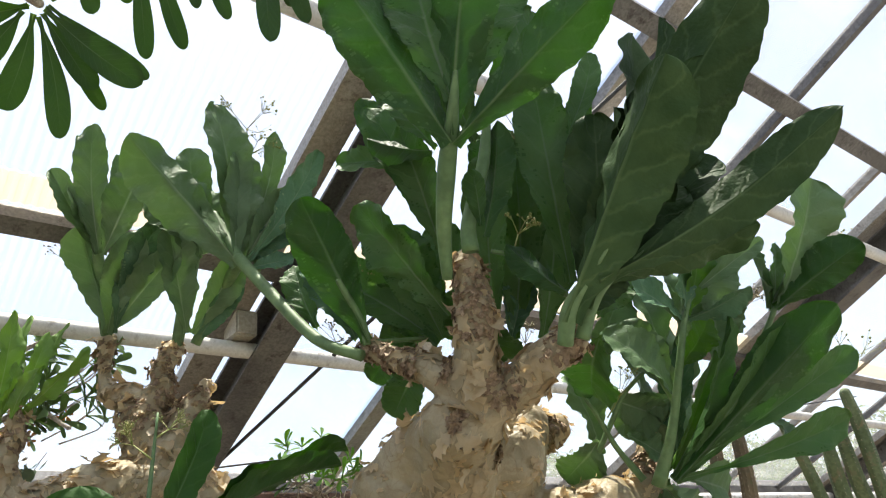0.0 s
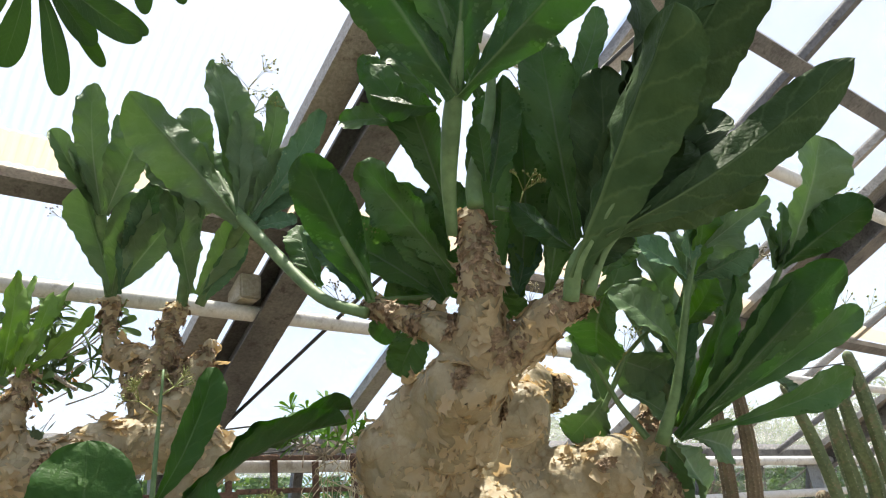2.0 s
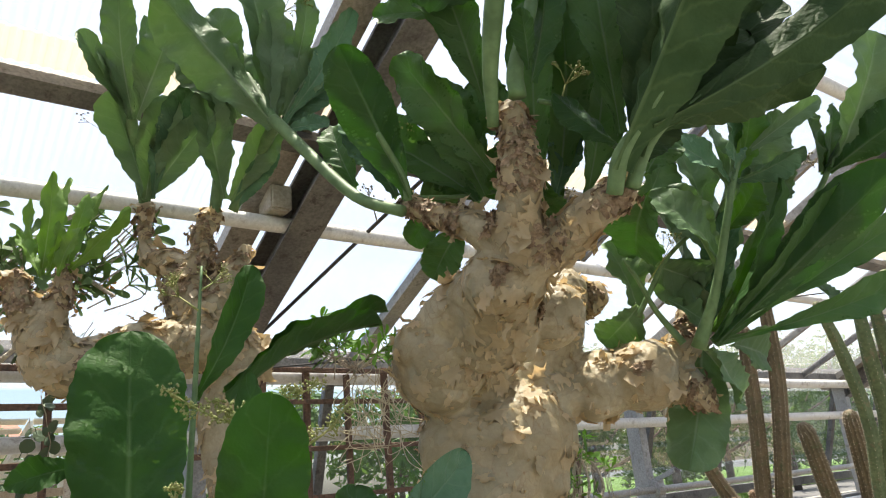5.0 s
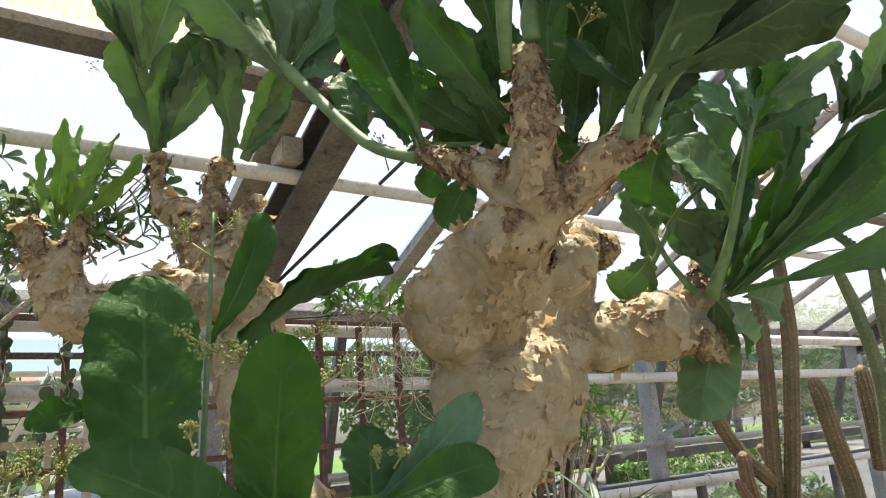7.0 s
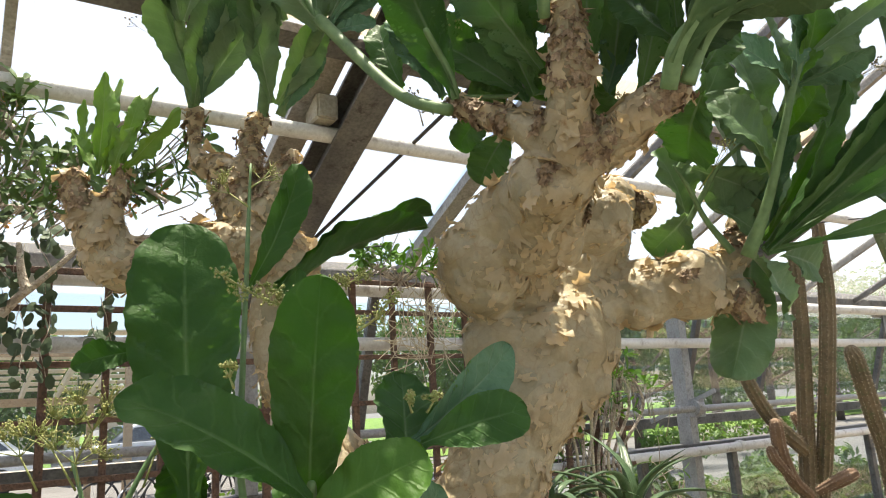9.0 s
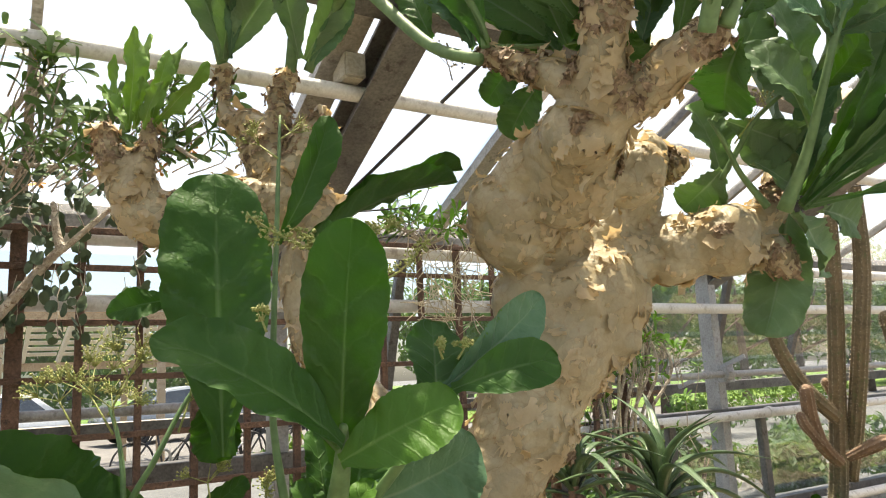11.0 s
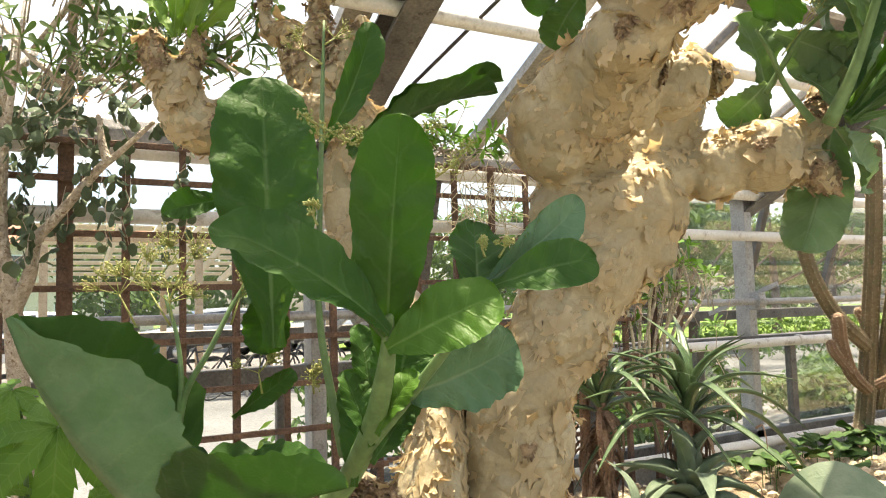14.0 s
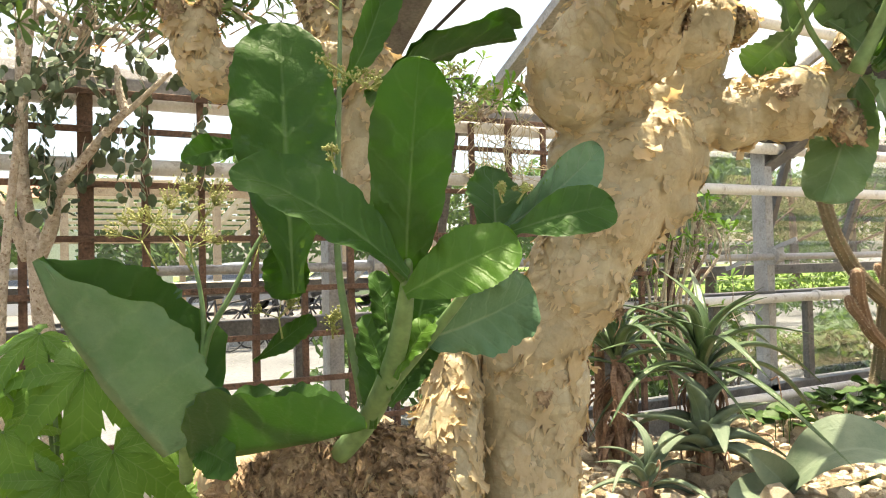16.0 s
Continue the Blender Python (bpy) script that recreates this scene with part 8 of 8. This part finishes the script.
def tree(x, y, height, wide, seed, count=2600, leaf=0.13, low=0.25):
    r = random.Random(seed)
    t = thing("tree", (x, y, 0), "broad leafy green garden tree beyond the glass", "tree", "garden trees")
    b = Build()
    tube(b, [(x, y, -0.1, 0.16), (x + 0.05, y, height * 0.3, 0.12), (x - 0.05, y, height * 0.7, 0.06), (x, y, height * 0.9, 0.02)], seg=8)
    for i in range(6):
        a, z = r.random() * 6.28, height * r.uniform(0.25, 0.6)
        tube(b, [(x, y, z, 0.06), (x + math.cos(a) * wide * 0.25, y + math.sin(a) * wide * 0.25, z + height * 0.12, 0.04), (x + math.cos(a) * wide * 0.42, y + math.sin(a) * wide * 0.42, z + height * 0.25, 0.015)], seg=5)
    part("trunk", b.mesh("trunk", [TRUNK]), t)
    b = Build()
    crown(b, (x, y, height * (0.5 + low / 2)), (wide * 0.5, wide * 0.5, height * (0.5 - low / 2)), count, leaf, seed)
    part("crown", b.mesh("crown", [FOLI], False), t)
    return t


r = random.Random(31)
for i in range(13):
    x = -12 + 5.0 * i + r.uniform(-1, 1)
    tree(x, 30 + r.uniform(-2.5, 3) - 0.22 * max(0, x - 10), r.uniform(4.6, 6.4) + 0.05 * max(0, x), r.uniform(5.5, 7), 100 + i, 3000, 0.2, 0.05)
for x, y, h, wd in ((10.5, 11.5, 4.2, 4.0), (14.5, 13.5, 5.0, 5.0), (19, 14.5, 5.2, 5.0), (24, 16, 6.0, 6.0), (30, 17, 6.5, 6.5), (37, 18, 7, 7), (20, 7.5, 5.0, 4.5), (27, 9, 6, 6)):
    tree(x, y, h, wd, int(x * 10), 4200, 0.11, 0.12)


def bush(x, y, wx, wy, h, seed, count=1200, leaf=0.06, label="leafy green garden bush by the glass"):
    t = thing("bush", (x, y, 0), label, "bush", "garden bushes")
    b = Build()
    for i in range(5):
        a = i * 1.26
        tube(b, [(x, y, -0.05, 0.015), (x + math.cos(a) * wx * 0.3, y + math.sin(a) * wy * 0.3, h * 0.6, 0.008)], seg=5, steps=3)
    part("branches", b.mesh("branches", [TRUNK]), t)
    b = Build()
    crown(b, (x, y, h * 0.5), (wx, wy, h * 0.5), count, leaf, seed)
    part("crown", b.mesh("crown", [FOLI], False), t)


for i, (x, y, wx, wy, h) in enumerate(((4.2, 4.7, 0.8, 0.35, 1.1), (5.8, 5.2, 1.0, 0.4, 0.95), (7.4, 5.6, 1.0, 0.5, 0.7), (2.2, 5.4, 0.8, 0.4, 0.95), (9.2, 6.2, 0.9, 0.5, 0.6), (11.5, 9.5, 1.5, 0.8, 1.0), (15, 10.5, 2.0, 0.9, 1.1), (6.2, 4.4, 0.5, 0.3, 0.75), (8.0, 4.6, 0.6, 0.3, 0.8), (3.1, 6.0, 1.0, 0.5, 0.9), (5.2, 9.5, 1.2, 0.6, 0.75))):
    bush(x, y, wx, wy, h, 300 + i)
yb = thing("flower_bed", (3.9, 8.6, 0), "patch of yellow lilies beside the path", "flowers")
r = random.Random(5)
b, yl = Build(), Build()
for i in range(60):
    x, y, z = 3.9 + r.uniform(-0.5, 0.5), 8.6 + r.uniform(-0.3, 0.3), r.uniform(0.5, 0.85)
    tube(b, [(x, y, 0, 0.006), (x, y, z, 0.004)], seg=4, steps=1)
    leaf_geo(b, (x, y, 0.05), (x + r.uniform(-0.2, 0.2), y + r.uniform(-0.2, 0.2), 0.55), 0.03, (0, -1, 0.2), ns=6, wave=0, seed=i)
    if i % 2:
        rosette(yl, Vector((x, y, z)), Vector((0, -0.6, 0.6)), 0.07, 6, i)
part("stalks", b.mesh("stalks", [VINE, VINE]), yb, "", "stuff")
part("blossoms", yl.mesh("blossoms", [YELLOW, YELLOW]), yb, "yellow lily blossoms", "stuff")

# kerb of the outer path
kb = Build()
box(kb, (-20, 12.6, -0.02), (60, 12.8, 0.12), 0.02)
tagged(new("kerb", kb.mesh("kerb", [CONC], False)), "pale stone kerb along the outer path", "kerb", "", "structure")


def pergola(x0, y0, x1, y1, z):
    t = thing("pergola", (x0, y0, 0), "pale timber pergola with slatted roof and cream panels", "pergola")
    for x in (x0, (x0 + x1) / 2, x1):
        for y in (y0, y1):
            part("post", box_mesh("post", (x - 0.06, y - 0.06, 0), (x + 0.06, y + 0.06, z + (0.5 if y == y0 else 0)), PINE), t)
    def top(y):
        return z + 0.16 + 0.62 * (y1 - y) / (y1 - y0)

    for y in (y0, y1):
        part("beam", box_mesh("beam", (x0 - 0.3, y - 0.04, top(y) - 0.22), (x1 + 0.3, y + 0.04, top(y) - 0.06), PINE), t)
    n = 9
    w = (x1 - x0 + 0.4) / (n - 1)
    for i in range(n):
        x = x0 - 0.2 + w * i
        part("rafter", beam_mesh("rafter", (x, y0 - 0.4, top(y0 - 0.4)), (x, y1 + 0.4, top(y1 + 0.4)), 0.06, 0.14, CANVAS), t)
        if i < n - 1:
            b = Build()
            for j in range(9):
                ya = y0 - 0.35 + (y1 - y0 + 0.7) * j / 9
                yb2 = ya + (y1 - y0 + 0.7) * 0.5 / 9
                q = [(x + 0.04, ya, top(ya) + 0.09), (x + w - 0.04, ya, top(ya) + 0.09), (x + w - 0.04, yb2, top(yb2) + 0.09), (x + 0.04, yb2, top(yb2) + 0.09)]
                b.add([*q, *[(a, c, d + 0.02) for a, c, d in q]], [(3, 2, 1, 0), (4, 5, 6, 7), (0, 1, 5, 4), (2, 3, 7, 6), (1, 2, 6, 5), (3, 0, 4, 7)])
            part("roof_panel", b.mesh("roof_panel", [CANVAS], False), t, "cream slatted roof panels")
    return t


pergola(0.0, 12.9, 4.6, 17.0, 1.95)


def wheel(b, c, r, w, axis=(0, 1, 0)):
    a, s, u = frame_on(axis, (0, 0, 1))
    c = Vector(c)
    vs, k = [], 20
    for off, rad in ((-w / 2, r * 0.93), (-w / 3, r), (w / 3, r), (w / 2, r * 0.93), (w / 2, r * 0.62), (-w / 2, r * 0.62)):
        vs += [c + a * off + (s * math.cos(6.283 * i / k) + u * math.sin(6.283 * i / k)) * rad for i in range(k)]
    b.add(vs, [(j * k + i, j * k + (i + 1) % k, ((j + 1) % 6) * k + (i + 1) % k, ((j + 1) % 6) * k + i) for j in range(6) for i in range(k)])


def car(x, y, turn, paint, label):
    """A parked hatchback: shaped body, glazed cabin, wheels and lamps."""
    t = thing("car", (0, 0, 0), label, "car", "parked cars")
    side = [(-2.05, 0.35), (-2.1, 0.62), (-2.0, 0.88), (-1.15, 0.98), (1.75, 1.0), (2.02, 0.92), (2.08, 0.6), (2.0, 0.33)]
    cab = [(-1.2, 0.97), (-0.55, 1.42), (0.1, 1.50), (1.15, 1.46), (1.78, 1.0)]

    def loft(prof, half, inset, mat, name, parent, grow=0.0):
        b = Build()
        rows = [(-half, 0.93), (-half * 0.97, 1.0), (half * 0.97, 1.0), (half, 0.93)]
        vs = []
        cx, cz = sum(p[0] for p in prof) / len(prof), sum(p[1] for p in prof) / len(prof)
        for yy, k in rows:
            for px, pz in prof:
                lean = 1 - inset * max(0, (pz - 0.95)) / 0.55
                vs.append((cx + (px - cx) * k, yy * lean, cz + (pz - cz) * k))
        n = len(prof)
        b.add(vs, [(j * n + i, j * n + (i + 1) % n, (j + 1) * n + (i + 1) % n, (j + 1) * n + i) for j in range(3) for i in range(n)] + [tuple(range(n))[::-1], tuple(3 * n + i for i in range(n))])
        return part(name, b.mesh(name, [mat]), parent)

    loft(side, 0.86, 0, paint, "body", t)
    loft(cab, 0.78, 0.16, paint, "cabin", t)
    for sgn in (-1, 1):
        b = Build()
        q = [(-1.0, 0.775 * sgn, 1.02), (-0.5, 0.68 * sgn, 1.36), (0.25, 0.665 * sgn, 1.42), (0.25, 0.78 * sgn, 1.02)]
        q2 = [(0.33, 0.78 * sgn, 1.02), (0.33, 0.665 * sgn, 1.42), (1.1, 0.67 * sgn, 1.38), (1.5, 0.775 * sgn, 1.02)]
        for w in (q, q2):
            b.add([(a, c + 0.012 * sgn, d) for a, c, d in w], [(0, 1, 2, 3)])
        part("side_window", b.mesh("side_window", [DARKGL], False), t)
        for wx in (-1.3, 1.3):
            b = Build()
            wheel(b, (wx, 0.78 * sgn, 0.31), 0.31, 0.2)
            wh = part("tyre", b.mesh("tyre", [RUBBER]), t)
            b = Build()
            tube(b, [(wx, 0.72 * sgn, 0.31, 0.19), (wx, 0.86 * sgn, 0.31, 0.17)], seg=14, steps=1)
            part("rim", b.mesh("rim", [CHROME]), wh)
        part("headlight", box_mesh("headlight", (-2.08, 0.5 * sgn - 0.14, 0.68), (-1.98, 0.5 * sgn + 0.14, 0.80), CHROME), t)
    b = Build()
    b.add([(-1.17, -0.68, 1.015), (-1.17, 0.68, 1.015), (-0.58, 0.6, 1.42), (-0.58, -0.6, 1.42)], [(0, 1, 2, 3)])
    part("windscreen", b.mesh("windscreen", [DARKGL], False), t)
    t.location, t.rotation_euler = (x, y, 0), (0, 0, turn)
    return t


car(-0.6, 20.5, 0.35, PAINTW, "white parked hatchback on the grey paving")
car(4.4, 22.5, 0.2, PAINTB, "dark grey parked hatchback on the grey paving")
car(8.6, 23.5, 0.3, PAINTS, "silver parked hatchback on the grey paving")


def bicycle():
    t = thing("bicycle", (0, 0, 0), "dark parked bicycle leaning in a rack", "bicycle", "parked bicycles")
    for x in (-0.52, 0.52):
        b = Build()
        k = 24
        ring = [(x + 0.33 * math.cos(6.283 * i / k), 0, 0.34 + 0.33 * math.sin(6.283 * i / k), 0.016) for i in range(k + 1)]
        tube(b, ring, seg=6, steps=1, caps=False)
        wh = part("tyre", b.mesh("tyre", [RUBBER]), t)
        b = Build()
        for i in range(10):
            a = 6.283 * i / 10
            tube(b, [(x, 0, 0.34, 0.002), (x + 0.32 * math.cos(a), 0, 0.34 + 0.32 * math.sin(a), 0.002)], seg=3, steps=1)
        part("spokes", b.mesh("spokes", [CHROME]), wh)
    b = Build()
    for p, q in (((-0.52, 0, 0.34), (-0.05, 0, 0.30)), ((-0.05, 0, 0.30), (-0.18, 0, 0.82)), ((-0.18, 0, 0.80), (-0.52, 0, 0.34)), ((-0.05, 0, 0.30), (0.38, 0, 0.72)), ((-0.16, 0, 0.74), (0.37, 0, 0.80)), ((0.36, 0, 0.92), (0.52, 0, 0.34))):
        tube(b, [(*p, 0.016), (*q, 0.016)], seg=6, steps=1)
    part("bike_frame", b.mesh("bike_frame", [ROD]), t)
    part("handlebar", tube_mesh("handlebar", [(0.28, -0.28, 0.98, 0.012), (0.38, -0.1, 0.98, 0.012), (0.38, 0.1, 0.98, 0.012), (0.28, 0.28, 0.98, 0.012)], CHROME, seg=6), t)
    part("saddle", tube_mesh("saddle", [(-0.32, 0, 0.86, 0.07), (-0.18, 0, 0.88, 0.05), (-0.03, 0, 0.86, 0.02)], RUBBER, seg=8), t)
    return t


bike = bicycle()
bike.matrix_basis = pose(2.2, 12.0, 0, 6, 0, 20)
for i in range(1, 6):
    copy_thing(bike, pose(2.2 + 0.62 * i - (0.1 if i % 2 else 0), 12.0 + 0.08 * i, 0, 6 if i % 2 else -4, 0, 20 + 9 * (i % 3)))
rack = thing("bicycle_rack", (2.0, 11.7, 0), "bare metal bicycle rack on the paving", "bicycle rack")
for i in range(6):
    x = 2.0 + 0.6 * i
    part("hoop", tube_mesh("hoop", [(x, 11.7, 0.0, 0.02), (x, 11.7, 0.45, 0.02), (x + 0.25, 11.9, 0.48, 0.02), (x + 0.25, 11.9, 0.0, 0.02)], CHROME, seg=6, steps=4), rack)


def house(x, y, wx, wy, h, label):
    t = thing("house", (x, y, 0), label, "house", "houses")
    part("wall", box_mesh("wall", (x, y, 0), (x + wx, y + wy, h), RENDERW), t)
    b = Build()
    b.add([(x - 0.5, y - 0.5, h), (x + wx + 0.5, y - 0.5, h), (x + wx + 0.5, y + wy + 0.5, h), (x - 0.5, y + wy + 0.5, h), (x - 0.3, y + wy / 2, h + 1.6), (x + wx + 0.3, y + wy / 2, h + 1.6)], [(0, 1, 5, 4), (2, 3, 4, 5), (1, 2, 5), (3, 0, 4), (3, 2, 1, 0)])
    part("roof", b.mesh("roof", [TILE], False), t)
    for j in range(int(h // 2.7)):
        for i in range(int(wx // 2.6)):
            px, pz = x + 1.0 + 2.6 * i, 1.0 + 2.7 * j
            wnd = part("window", box_mesh("window", (px, y - 0.03, pz), (px + 1.2, y + 0.02, pz + 1.3), PAINTW), t)
            part("pane", box_mesh("pane", (px + 0.08, y - 0.045, pz + 0.08), (px + 1.12, y - 0.031, pz + 1.22), DARKGL), wnd)


house(-16, 48, 22, 9, 5.6, "distant pale rendered house with a red tiled roof")

# ---------- stones of the bed ----------
stone_meshes = []
for k in range(8):
    bm = bmesh.new()
    bmesh.ops.create_icosphere(bm, subdivisions=1, radius=1.0)
    r = random.Random(900 + k)
    sx, sy, sz = r.uniform(0.8, 1.2), r.uniform(0.6, 1.0), r.uniform(0.45, 0.75)
    for v in bm.verts:
        q = 1 + 0.28 * noise.noise(v.co * 1.3 + Vector((k * 7, 0, 0)))
        v.co = Vector((v.co.x * sx * q, v.co.y * sy * q, v.co.z * sz * q))
    me = bpy.data.meshes.new("stone")
    bm.to_mesh(me)
    bm.free()
    me.materials.append(STONE)
    stone_meshes.append(me)
r = random.Random(44)
for i in range(300):
    x = r.uniform(1.7, 4.6)
    y = r.uniform(1.35, 3.0)
    ob = new("stone", r.choice(stone_meshes))
    s = r.uniform(0.018, 0.06) if r.random() < 0.85 else r.uniform(0.06, 0.085)
    ob.parent = planting_bed
    ob.matrix_basis = pose(x, y, BED + 0.05 * noise.noise(Vector((x * 1.3, y * 1.3, 2))) + s * 0.25, r.uniform(-25, 25), r.uniform(-25, 25), r.uniform(0, 360)) @ Matrix.Scale(s, 4)
more = Build()
for i in range(2600):
    x, y = r.uniform(1.2, 5.5), r.uniform(0.9, 3.12)
    s = r.uniform(0.010, 0.035)
    me = r.choice(stone_meshes)
    m = pose(x, y, BED + 0.05 * noise.noise(Vector((x * 1.3, y * 1.3, 2))) + s * 0.2, r.uniform(-25, 25), r.uniform(-25, 25), r.uniform(0, 360)) @ Matrix.Scale(s, 4)
    more.add([m @ v.co for v in me.vertices], [tuple(p.vertices) for p in me.polygons])
tagged(new("gravel", more.mesh("gravel", [STONE], False)), "loose ochre gravel over the planting bed", "gravel", "", "stuff")
